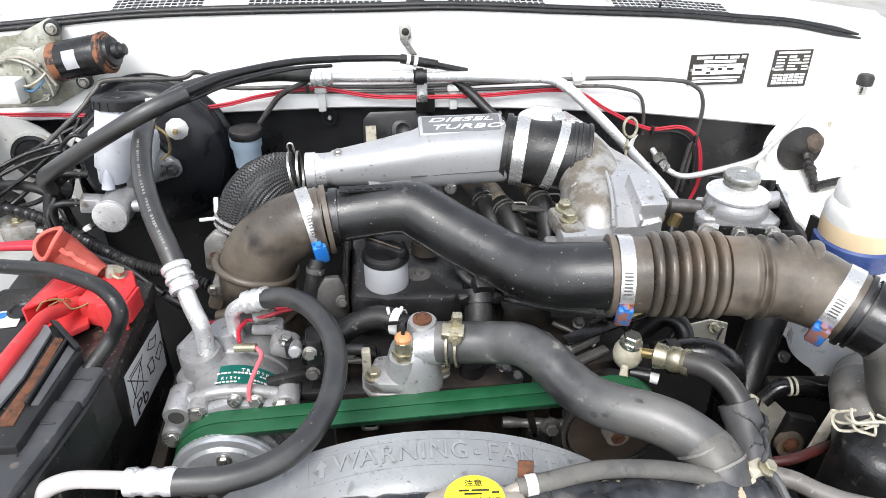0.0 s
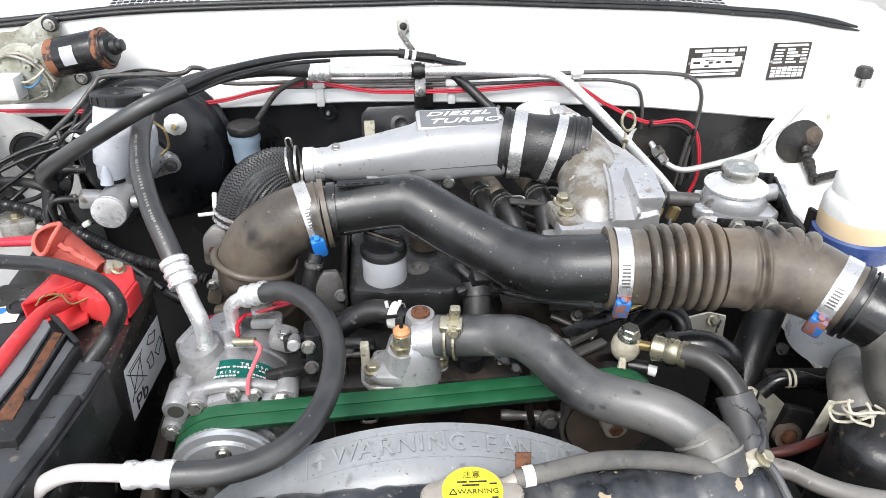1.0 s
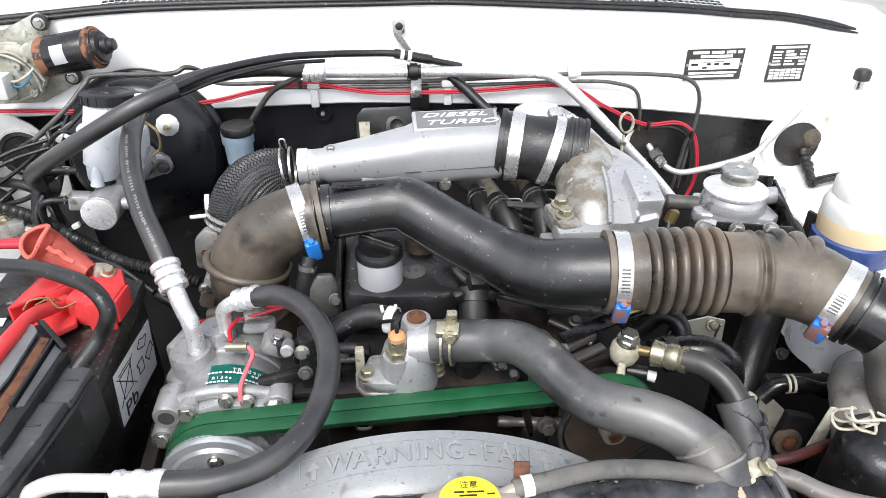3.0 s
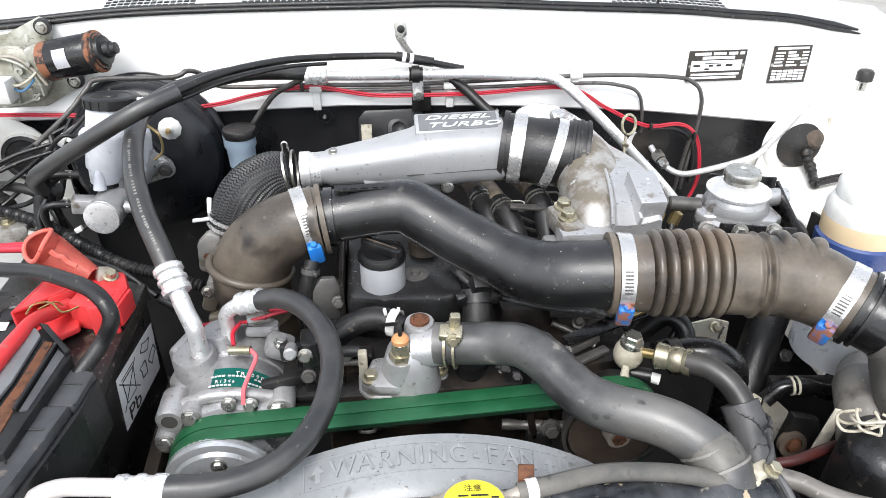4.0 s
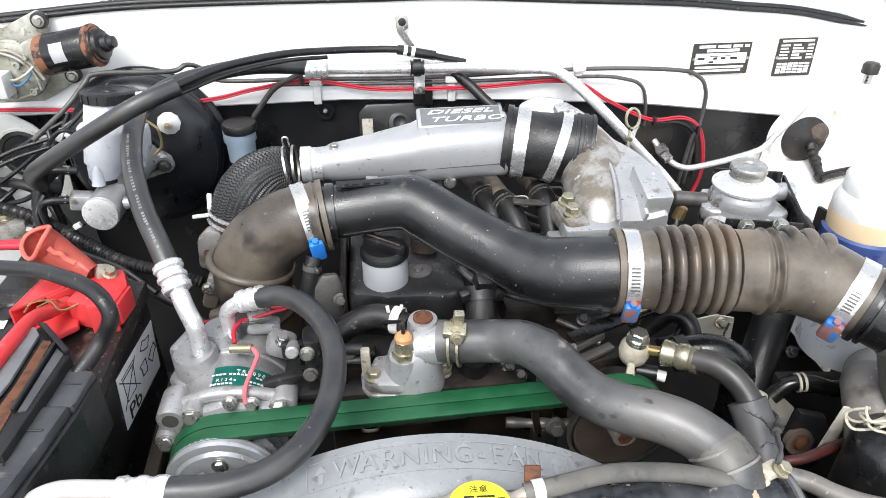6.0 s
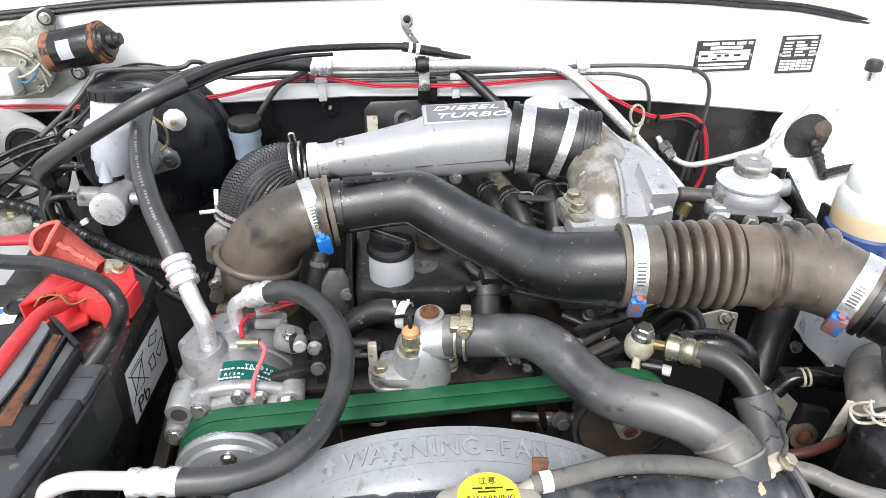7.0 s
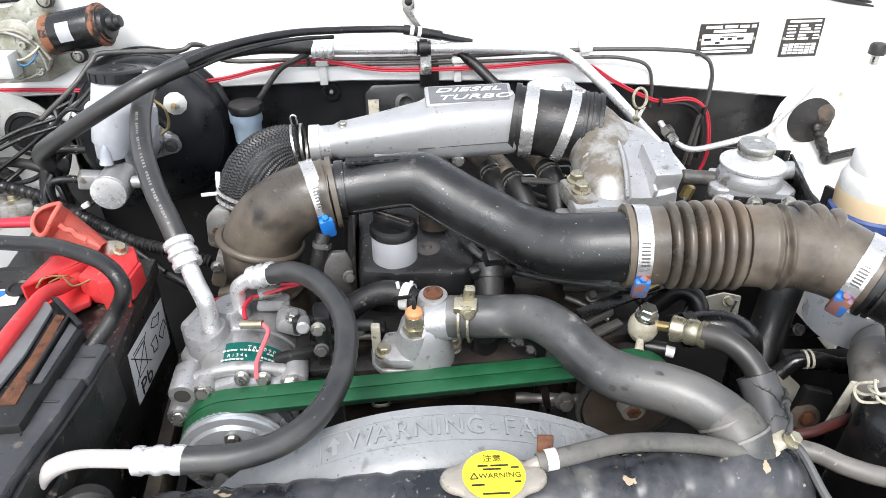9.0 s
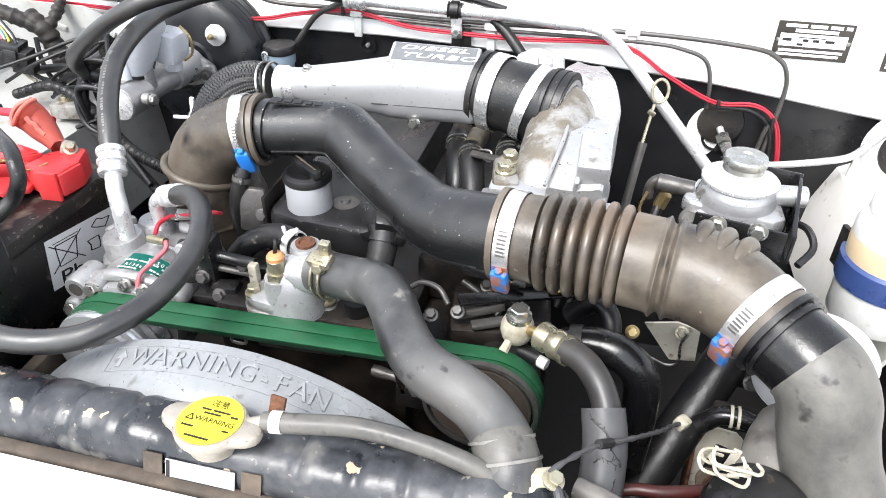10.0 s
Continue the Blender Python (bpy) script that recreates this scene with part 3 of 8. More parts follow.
# ---- bulkhead plates ----
def data_plate(cx, cz, w, h, y, kind):
    p = thing("data_plate", (cx, y, cz - h / 2), "black stamped data plate with white printed rows riveted to the bulkhead" if kind else "black and white approval plate riveted to the bulkhead", "plate", "data plates")
    m = facing((cx, y, cz), (0, -1, 0.02), (1, 0, 0))
    body = flat(m, -w / 2, -h / 2, w / 2, h / 2, 0.0012)
    part("plate", body, PLATE, p)
    m = m @ Matrix.Translation((0, 0, 0.0013))
    b = bmesh.new()
    if kind == 0:
        for x0, x1, r in ((-.40, -.12, .40), (-.08, .14, .40), (.18, .34, .40), (.38, .46, .40), (-.26, .30, .27)):
            flat(m, x0 * w, (r - .05) * h, x1 * w, (r + .04) * h, 0.0004, b)
        flat(m, -.44 * w, -.16 * h, .44 * w, .18 * h, 0.0004, b)
        for x0, x1, r in ((-.42, .42, -.27), (-.44, .38, -.38)):
            flat(m, x0 * w, (r - .035) * h, x1 * w, (r + .035) * h, 0.0004, b)
        part("print", b, LABELW, p)
        d = bmesh.new()
        mm = m @ Matrix.Translation((0, 0, 0.0005))
        for x0, x1, y0, y1 in ((-.40, -.28, -.02, .05), (-.13, -.06, -.02, .05), (.0, .08, -.02, .05), (.16, .28, -.02, .05), (-.20, .16, .08, .10), (-.20, -.12, -.13, -.07)):
            flat(mm, x0 * w, y0 * h, x1 * w, y1 * h, 0.0003, d)
        part("entries", d, INK, p)
    else:
        flat(m, -.40 * w, .40 * h, .42 * w, .46 * h, 0.0004, b)
        for k in range(5):
            r = .32 - k * .085
            flat(m, -.42 * w, (r - .025) * h, (-.18 - .03 * (k % 2)) * w, (r + .02) * h, 0.0004, b)
            flat(m, -.10 * w, (r - .028) * h, (.10 + .08 * ((k * 7) % 3)) * w, (r + .026) * h, 0.0004, b)
            flat(m, .28 * w, (r - .025) * h, .44 * w, (r + .02) * h, 0.0004, b)
        for r in range(4):
            for k in range(6):
                flat(m, (-.43 + k * .146) * w, (-.20 - r * .075) * h, (-.43 + k * .146 + .125) * w, (-.145 - r * .075) * h, 0.0004, b)
        part("print", b, LABELW, p)
    for sx in (-1, 1):
        part("rivet", lathe([(0, 0.003), (0.0015, 0.0025), (0.002, 0.001)], m @ Vector((sx * w * 0.46, 0, 0)), (0, -1, 0), 12), ZINC, p)
    return p


data_plate(0.598, 1.062, 0.104, 0.054, 1.169, 0)
data_plate(0.733, 1.060, 0.070, 0.066, 1.169, 1)

# ---- air path: black moulded intake pipe, elbow, bellows, air cleaner pipe ----
pipe = thing("intake_pipe", (0.06, 0.70, 1.0), "black moulded intake pipe with a double bend and dust specks", "pipe")
part("pipe", tube([(-0.082, 0.737, 1.038), (-0.03, 0.739, 1.044), (0.010, 0.740, 1.048), (0.034, 0.737, 1.048), (0.052, 0.726, 1.042), (0.085, 0.702, 1.030), (0.13, 0.668, 1.018), (0.165, 0.640, 1.014), (0.20, 0.620, 1.020), (0.25, 0.603, 1.029)], [0.031, 0.031, 0.0315, 0.033, 0.0335, 0.033, 0.033, 0.035, 0.037, 0.037], 28, 8), BLACKPL, pipe)
part("collar", ring((-0.057, 0.738, 1.040), (1, 0.02, 0.05), 0.029, 0.010, 0.006, 36), BLACKPL, pipe)
PP = [(-0.048, 0.738, 1.0425), (-0.03, 0.739, 1.044), (0.010, 0.740, 1.048), (0.034, 0.737, 1.048), (0.052, 0.726, 1.042), (0.085, 0.702, 1.030), (0.13, 0.668, 1.018), (0.165, 0.640, 1.014), (0.20, 0.620, 1.020), (0.225, 0.612, 1.024)]
PR = [0.031, 0.031, 0.0315, 0.033, 0.0335, 0.033, 0.033, 0.035, 0.037, 0.037]
pc_ = spline(PP, 8)
sm = []
for i in range(0, len(pc_), 2):
    t = (pc_[min(i + 1, len(pc_) - 1)] - pc_[max(i - 1, 0)]).normalized()
    d = Vector((0.1, -0.80, -0.52))
    d = (d - t * d.dot(t)).normalized()
    sm.append(pc_[i] + d * (float(np.interp(i / 8, range(10), PR)) + 0.0002))
sb = tube(sm, 0.0016, 6, 3)
part("seam", sb, BLACKPL, pipe)
eb = flat(facing((-0.008, 0.736, 1.0767), (0, -0.1, 1), (1, 0, 0.02)), -0.042, -0.006, 0.040, 0.006, 0.002)
for k in range(6):
    flat(facing((-0.008, 0.736, 1.0787), (0, -0.1, 1), (1, 0, 0.02)), -0.036 + k * 0.012, -0.0035, -0.028 + k * 0.012, 0.0035, 0.001, eb)
part("moulded_mark", eb, MATTBLK, pipe, "raised moulded strip")

elbow = thing("rubber_elbow", (-0.17, 0.76, 0.86), "brown dusted rubber elbow between the turbo inlet and the intake pipe", "hose")
part("elbow", tube([(-0.066, 0.737, 1.039), (-0.096, 0.738, 1.035), (-0.124, 0.741, 1.020), (-0.146, 0.746, 0.996), (-0.159, 0.752, 0.966), (-0.163, 0.759, 0.93), (-0.160, 0.765, 0.89), (-0.155, 0.77, 0.85)], [0.0385, 0.0385, 0.0405, 0.0445, 0.0480, 0.0465, 0.043, 0.042], 36, 7), BROWNRUB, elbow)
part("mouth_bead", ring((-0.066, 0.737, 1.039), (1, 0.12, 0.10), 0.037, 0.006, 0.0045, 40), BROWNRUB, elbow)
part("mouth_bead", ring((-0.0735, 0.7365, 1.038), (1, 0.14, 0.12), 0.0375, 0.003, 0.0030, 40), BROWNRUB, elbow)
rq_ = Vector((0.25, 0.10, 1)).normalized().to_track_quat("Z", "Y").to_matrix()
part("lower_rib", tube([Vector((-0.1605, 0.7515, 0.970)) + rq_ @ Vector((0.0490 * math.cos(a), 0.0490 * math.sin(a), 0)) for a in np.linspace(0, 2 * math.pi, 25)], 0.0050, 10, 3), BROWNRUB, elbow)
part("bead", ring((-0.162, 0.768, 0.895), (-0.15, 0, 1), 0.042, 0.012, 0.006, 40), BROWNRUB, elbow)
worm_clamp((-0.087, 0.739, 1.036), (1, 0.24, 0.17), 0.0400, (0.1, -0.93, -0.34), BLUE, "bright worm-drive clamp with blue lacquered screw on the elbow", 0.015)

def bellows(s):
    """Six deep folds, then two shallow rings."""
    d = 0.0
    if 0.040 < s < 0.118:
        q = abs(((s - 0.040) / 0.0130) % 1.0 - 0.5) * 2
        d = 0.0045 - 0.0150 * q ** 3.5
    for c in (0.147, 0.158):
        d += 0.0032 * math.exp(-((s - c) / 0.0022) ** 2)
    d -= 0.003 * math.exp(-((s - 0.1525) / 0.003) ** 2)
    return d


bel = thing("bellows_hose", (0.35, 0.58, 0.99), "brown dusted ribbed rubber air hose joining the intake pipe", "hose")
BPATH = [(0.236, 0.607, 1.028), (0.285, 0.600, 1.030), (0.335, 0.593, 1.031), (0.380, 0.585, 1.031), (0.412, 0.578, 1.031), (0.437, 0.567, 1.028), (0.461, 0.549, 1.021), (0.474, 0.536, 1.017)]
part("hose", tube(BPATH, [0.0400, 0.0415, 0.0425, 0.0425, 0.0420, 0.0415, 0.0385, 0.0380], 40, 44, ripple=bellows), BROWNRUB, bel)
part("mouth_bead", ring((0.238, 0.6065, 1.028), (1, -0.14, 0.03), 0.039, 0.006, 0.005, 40), BROWNRUB, bel)
bc_ = spline(BPATH, 12)
for k, i in enumerate((46, 52, 58)):
    p, t = bc_[i], (bc_[i + 1] - bc_[i - 1]).normalized()
    up_ = (Vector((0, 0, 1)) - t * t.z).normalized()
    back_ = up_.cross(t)
    arc_ = [p + (up_ * math.cos(a) + back_ * math.sin(a)) * (0.0365 + 0.0050 * math.sin((a + 0.5) / 2.6 * math.pi)) for a in np.linspace(-0.5, 2.1, 9)]
    part("fold", tube(arc_, [0.002, 0.005, 0.0070, 0.0075, 0.0078, 0.0078, 0.0072, 0.005, 0.002], 14, 4), BROWNRUB, bel)
worm_clamp((0.250, 0.604, 1.029), (1, -0.16, 0.02), 0.0420, (0.0, -1, -0.40), BLUERUST, "bright worm-drive clamp with chipped blue screw on the bellows hose", 0.015)
worm_clamp((0.4625, 0.5475, 1.0205), (0.72, -0.66, -0.22), 0.0390, (-0.45, -0.80, -0.38), BLUERUST, "worm-drive clamp with rusty blue screw on the air cleaner pipe", 0.016)
air = thing("air_cleaner_pipe", (0.53, 0.47, 0.8), "gloss black air cleaner pipe turning down beside the wing", "pipe")
part("pipe", tube([(0.459, 0.551, 1.021), (0.475, 0.536, 1.016), (0.492, 0.520, 1.011), (0.504, 0.509, 1.006)], 0.0362, 36, 8), GLOSSBLK, air)
part("bead", ring((0.4745, 0.536, 1.0165), (0.72, -0.66, -0.22), 0.0367, 0.005, 0.0045, 44), MATTBLK, air)
part("bead", ring((0.4805, 0.5305, 1.0147), (0.72, -0.66, -0.22), 0.0365, 0.003, 0.0030, 44), MATTBLK, air)
part("lower_elbow", tube([(0.498, 0.5135, 1.008), (0.506, 0.506, 1.003), (0.514, 0.498, 0.988), (0.519, 0.491, 0.965), (0.528, 0.479, 0.935), (0.545, 0.462, 0.90), (0.565, 0.44, 0.86), (0.58, 0.42, 0.80)], [0.0368, 0.0372, 0.0372, 0.0365, 0.0365, 0.038, 0.040, 0.040], 40, 8), HOSEDUST, air, "dusty grey lower rubber elbow")

# ---- charge pipe with badge, braided turbo hose, coupling, manifold ----
def loft(secs, n=32, bm=None):
    """Rounded-box sections: centre, half width, half height, squareness, axis along x."""
    bm = bm or bmesh.new()
    rings = []
    for (c, ax, w, h, e) in secs:
        z = Vector(ax).normalized()
        s = z.cross(Vector((0, 0, 1))).normalized()
        u = s.cross(z)
        rg = []
        for k in range(n):
            a = 2 * math.pi * (k + 0.5) / n
            ca, sa = math.cos(a), math.sin(a)
            rg.append(bm.verts.new(Vector(c) + s * (w * math.copysign(abs(ca) ** (2 / e), ca)) + u * (h * math.copysign(abs(sa) ** (2 / e), sa))))
        rings.append(rg)
    for a, b in zip(rings, rings[1:]):
        for k in range(n):
            bm.faces.new((a[k], a[(k + 1) % n], b[(k + 1) % n], b[k]))
    bm.faces.new(rings[0][::-1])
    bm.faces.new(rings[-1])
    return bm


cp = thing("charge_pipe", (0.05, 0.86, 1.0), "silver cast charge air pipe with a lettered badge", "pipe")
AX = (1, 0.0, 0.03)
part("casting", loft([((-0.088, 0.857, 1.047), AX, .021, .021, 2), ((-0.066, 0.857, 1.048), AX, .0215, .0215, 2), ((-0.062, 0.857, 1.048), AX, .024, .0235, 2.2), ((-0.01, 0.860, 1.052), AX, .030, .027, 2.6), ((0.045, 0.863, 1.056), AX, .038, .032, 3.2), ((0.06, 0.864, 1.058), AX, .041, .036, 3.6), ((0.160, 0.866, 1.061), AX, .042, .036, 3.6), ((0.168, 0.866, 1.062), AX, .041, .036, 2.6)]), SILVER, cp)
part("stub", lathe([(0, 0.024), (0.012, 0.024), (0.014, 0.022), (0.026, 0.022)], (-0.098, 0.857, 1.046), AX, 30), BRIGHT, cp)
part("rib", box((0.100, 0.8240, 1.049), (0.125, 0.0016, 0.0014), (0, -1.7, 0), 0.0004), DIM, cp)
part("bolt", hexbolt((0.090, 0.832, 1.024), (0, -1, 0.2), 0.006, 0.010), ZINC, cp)
part("boss", lathe([(0, 0.009), (0.010, 0.008)], (-0.01, 0.842, 1.036), (0, -1, 0.3), 16), SILVER, cp)
part("bolt", hexbolt((-0.055, 0.852, 1.071), (0, -0.2, 1), 0.005, 0.006), ZINC, cp)
part("plug", lathe([(0, 0.006), (0.001, 0.0055), (0.0012, 0.001)], (-0.012, 0.835, 1.0655), (-0.05, -0.85, 0.75), 16), DIM, cp)
BM = facing((0.107, 0.8655, 1.0995), (0, -0.42, 1), (1, 0, 0.02))
bb = bmesh.new()
box((0, 0, -0.002), (0.112, 0.036, 0.008), bevel=0.003, bm=bb)
bmesh.ops.transform(bb, matrix=BM, verts=bb.verts)
badge = part("badge_pad", bb, SILVER, cp)
part("badge_ground", flat(BM @ Matrix.Translation((0, 0, 0.0022)), -0.051, -0.0145, 0.051, 0.0145, 0.0006), BADGE, badge, "dark grey badge ground")
part("lettering", text_bm("DIESEL", 0.0098, 0.0005, BM @ Matrix.Translation((-0.001, 0.0066, 0.0034)), 0.30, 3.0), LABELW, badge, "white raised letters")
part("lettering", text_bm("TURBO", 0.0112, 0.0005, BM @ Matrix.Translation((0.006, -0.0066, 0.0034)), 0.30, 2.6), LABELW, badge, "white raised letters")

BRP = [(-0.112, 0.855, 1.045), (-0.132, 0.8535, 1.041), (-0.150, 0.850, 1.030), (-0.164, 0.845, 1.014), (-0.173, 0.841, 0.995), (-0.179, 0.836, 0.972)]
BRR = [0.024, 0.031, 0.038, 0.042, 0.044, 0.043]
bh = thing("braided_hose", (-0.17, 0.84, 0.94), "black braided sleeve over the turbo outlet hose", "hose")
part("core", tube(BRP, BRR, 28, 8), MATTBLK, bh)
weave = bmesh.new()
c = spline(BRP, 7)
fr = []
u = Vector((0, 0, 1))
for i in range(len(c)):
    t = (c[min(i + 1, len(c) - 1)] - c[max(i - 1, 0)]).normalized()
    u = (u - t * u.dot(t)).normalized()
    fr.append((c[i], u.copy(), t.cross(u), float(np.interp(i / 7, range(6), BRR))))
NB = 44
def strand_at(a, s, lift):
    """A place on the sleeve: a strands round, s rows along."""
    s = min(max(s, 0), len(fr) - 1.001)
    i, q = int(s), s - int(s)
    (pa, ua, wa, ra_), (pb, ub, wb, rb_) = fr[i], fr[i + 1]
    ang = 2 * math.pi * a / NB
    return (pa.lerp(pb, q) + (ua.lerp(ub, q) * math.cos(ang) + wa.lerp(wb, q) * math.sin(ang)) * (ra_ + (rb_ - ra_) * q + lift))
for i in range(1, len(fr) - 1):
    for k in range(NB):
        x0, x1 = (k, k + 1) if k % 2 else (k + 1, k)
        vs = [weave.verts.new(strand_at(*q)) for q in ((x0, i - 0.62, 0.0004), (x0, i - 0.02, 0.0004), ((x0 + x1) / 2, i + 0.36, 0.0022), (x1, i + 0.70, 0.0004), (x1, i + 0.12, 0.0004), ((x0 + x1) / 2, i - 0.26, 0.0022))]
        weave.faces.new((vs[0], vs[1], vs[2], vs[5]))
        weave.faces.new((vs[5], vs[2], vs[3], vs[4]))
bmesh.ops.solidify(weave, geom=weave.faces[:], thickness=0.0006)
wv = part("weave", weave, BRAID, bh, "woven black strands")
tagged(wv, kind="stuff")
sc = thing("spring_clamp", (-0.106, 0.856, 1.045), "steel spring clamp with upright tabs on the braided hose", "clamp")
part("band", ring((-0.107, 0.856, 1.0455), (1, 0, 0.05), 0.0262, 0.003, 0.0016, 32), ZINC, sc)
part("band", ring((-0.116, 0.855, 1.044), (1, 0.02, 0.15), 0.0275, 0.003, 0.0018, 32), ZINC, sc)
part("tab", tube([(-0.119, 0.862, 1.070), (-0.120, 0.862, 1.082), (-0.114, 0.862, 1.083), (-0.112, 0.862, 1.071)], 0.0014, 6, 4), ZINC, sc)
sc2 = thing("spring_clamp", (-0.18, 0.83, 0.95), "steel wire spring clamp under the braided hose", "clamp")
for d in (0.0, 0.0095):
    part("band", ring((-0.1765 - d * 0.25, 0.838 - d * 0.15, 0.9895 - d), (0.28, 0.16, 1), 0.0448, 0.0045, 0.0022, 40), BAND, sc2)
part("tab", tube([(-0.219, 0.822, 1.000), (-0.236, 0.814, 1.003)], 0.0026, 8, 3), LABELW, sc2)
part("tab", box((-0.2165, 0.832, 1.014), (0.006, 0.004, 0.022), (0, 8, 0), 0.001), LABELW, sc2)
turbo = thing("turbocharger", (-0.18, 0.80, 0.8), "dull alloy turbocharger housing below the braided hose", "turbocharger")
part("housing", lathe([(0, 0.045), (0.02, 0.052), (0.05, 0.052), (0.07, 0.044), (0.11, 0.040)], (-0.182, 0.825, 0.84), (0, 0.1, 1), 30), DIRTYAL, turbo)
part("outlet", lathe([(0, 0.0430), (0.030, 0.0430), (0.032, 0.038)], (-0.184, 0.832, 0.940), (0.1, 0.1, 1), 32), DIRTYAL, turbo)
part("ear", slab([(-0.016, -0.020), (0.012, -0.034), (0.020, 0.030), (0.004, 0.036), (-0.012, 0.020)], 0.014, (-0.222, 0.815, 0.955), (90, 0, 0), 0.004), DIRTYAL, turbo)
part("bolt", hexbolt((-0.223, 0.806, 0.956), (0, -1, 0.2), 0.006, 0.006), RUST, turbo)
part("ear", box((-0.222, 0.79, 0.91), (0.02, 0.03, 0.05), (0, 20, 0), 0.006), DIRTYAL, turbo)
part("bolt", hexbolt((-0.225, 0.775, 0.92), (0, -1, 0.2), 0.006, 0.007), ZINC, turbo)
part("ear", box((-0.212, 0.775, 0.865), (0.03, 0.02, 0.045), (0, -15, 0), 0.006), DIRTYAL, turbo)
part("bolt", hexbolt((-0.214, 0.764, 0.868), (0, -1, 0.2), 0.006, 0.007), ZINC, turbo)

cr = thing("coupling_hose", (0.22, 0.85, 1.02), "black ribbed rubber coupling with two bright band clamps", "hose")
CA, CB = Vector((0.166, 0.867, 1.063)), Vector((0.275, 0.838, 1.054))
CD = (CB - CA).normalized()
part("hose", tube([CA, CA.lerp(CB, 0.15), CA.lerp(CB, 0.35), CA.lerp(CB, 0.75), CA.lerp(CB, 0.85), CB], [0.0445, 0.0445, 0.043, 0.045, 0.047, 0.046], 36, 6), RUBBER, cr)
part("lip", ring(CA + CD * 0.003, CD, 0.043, 0.007, 0.004, 40), RUBBER, cr)
for k in (0.80, 0.89, 0.97):
    part("ridge", ring(CA.lerp(CB, k), CD, 0.0455, 0.004, 0.0026, 40), RUBBER, cr)
for at, ax, w in ((CA.lerp(CB, 0.19), CD, 0.017), (CA.lerp(CB, 0.60), (CD + Vector((0, 0.0, -0.20))).normalized(), 0.013)):
    bc = thing("band_clamp", at, "wide bright steel band clamp round the rubber coupling", "clamp", "coupling clamps")
    part("band", ring(at, ax, 0.0458, w, 0.0014, 44), BAND, bc)
part("buckle", box(CA.lerp(CB, 0.63) + Vector((0.006, 0.026, 0.042)), (0.018, 0.016, 0.012), (25, 0, 10), 0.003), BAND, bc)

man = thing("intake_manifold", (0.28, 0.76, 1.0), "stained cast aluminium intake manifold elbow bolted to the engine", "manifold")
part("elbow", tube([(0.254, 0.844, 1.050), (0.264, 0.837, 1.048), (0.271, 0.814, 1.040), (0.269, 0.777, 1.026), (0.264, 0.742, 1.012), (0.262, 0.722, 0.98)], [0.041, 0.042, 0.041, 0.040, 0.038, 0.036], 34, 8), DIRTYAL, man)
part("collar", ring(CB - CD * 0.004, CD, 0.034, 0.010, 0.006, 40), CASTAL, man)
deck_l = [(0.268, 1.080, 1.034), (0.256, 1.030, 1.041), (0.259, 0.975, 1.049), (0.267, 0.920, 1.059), (0.277, 0.870, 1.068), (0.282, 0.820, 1.0715), (0.281, 0.765, 1.063), (0.276, 0.725, 1.052), (0.269, 0.690, 1.037)]
deck_r = [(0.310, 1.085, 1.028), (0.325, 1.035, 1.030), (0.333, 0.975, 1.031), (0.337, 0.920, 1.034), (0.336, 0.870, 1.046), (0.333, 0.815, 1.060), (0.330, 0.765, 1.068), (0.328, 0.725, 1.060), (0.325, 0.690, 1.042)]
dl_, dr_ = spline(deck_l, 5), spline(deck_r, 5)
b = bmesh.new()
rows_ = []
for p, q in zip(dl_, dr_):
    mid = [p.lerp(q, u) + Vector((0, 0, 0.004 * (abs(2 * u - 1) ** 2 - 1))) for u in (0.0, 0.06, 0.25, 0.5, 0.75, 0.94, 1.0)]
    mid[0].z -= 0.003
    mid[-1].z -= 0.003
    loop_ = mid + [Vector((q.x + 0.001, q.y, 0.985)), Vector((p.x - 0.001, p.y, 0.985))]
    rows_.append([b.verts.new(v) for v in loop_])
for ra_, rb_ in zip(rows_, rows_[1:]):
    for k in range(9):
        b.faces.new((ra_[k], ra_[(k + 1) % 9], rb_[(k + 1) % 9], rb_[k]))
b.faces.new(rows_[0][::-1])
b.faces.new(rows_[-1])
part("plenum", b, CASTAL, man, "smooth cast plenum")
part("joint_line", tube([Vector(p) + Vector((-0.002, 0, 0.0005)) for p in deck_l[4:]], 0.0022, 8, 6), CASTAL, man)
part("notch", box((0.302, 0.805, 1.0625), (0.012, 0.004, 0.003), (0, 0, 25), 0.001), CASTAL, man)
part("back_flange", slab([(-0.040, -0.030), (0.020, -0.040), (0.026, -0.010), (0.018, 0.024), (-0.020, 0.026), (-0.042, 0.014)], 0.014, (0.240, 0.930, 1.068), (66, 0, -16), 0.004), CASTAL, man)
part("box", box((0.3135, 0.727, 1.045), (0.034, 0.060, 0.054), (15, 0, 0), 0.005), CASTAL, man)
part("box_rib", box((0.297, 0.722, 1.030), (0.006, 0.060, 0.050), (15, 8, 0), 0.003), CASTAL, man)
part("cap", lathe([(0, 0.006), (0.002, 0.005), (0.0025, 0.001)], (0.3165, 0.731, 1.0715), (0, -0.26, 1), 18), LABELW, man)
part("flange", slab([(-0.062, -0.020), (0.060, -0.022), (0.064, 0.030), (0.0, 0.05), (-0.062, 0.03)], 0.020, (0.270, 0.712, 1.006), (0, 0, 0), 0.005), CASTAL, man)
part("lower_flange", box((0.268, 0.708, 0.992), (0.145, 0.055, 0.022), (0, 0, 0), 0.005), CASTAL, man)
part("ear", box((0.222, 0.730, 1.018), (0.030, 0.062, 0.026), (0, 0, 8), 0.007), DIRTYAL, man)
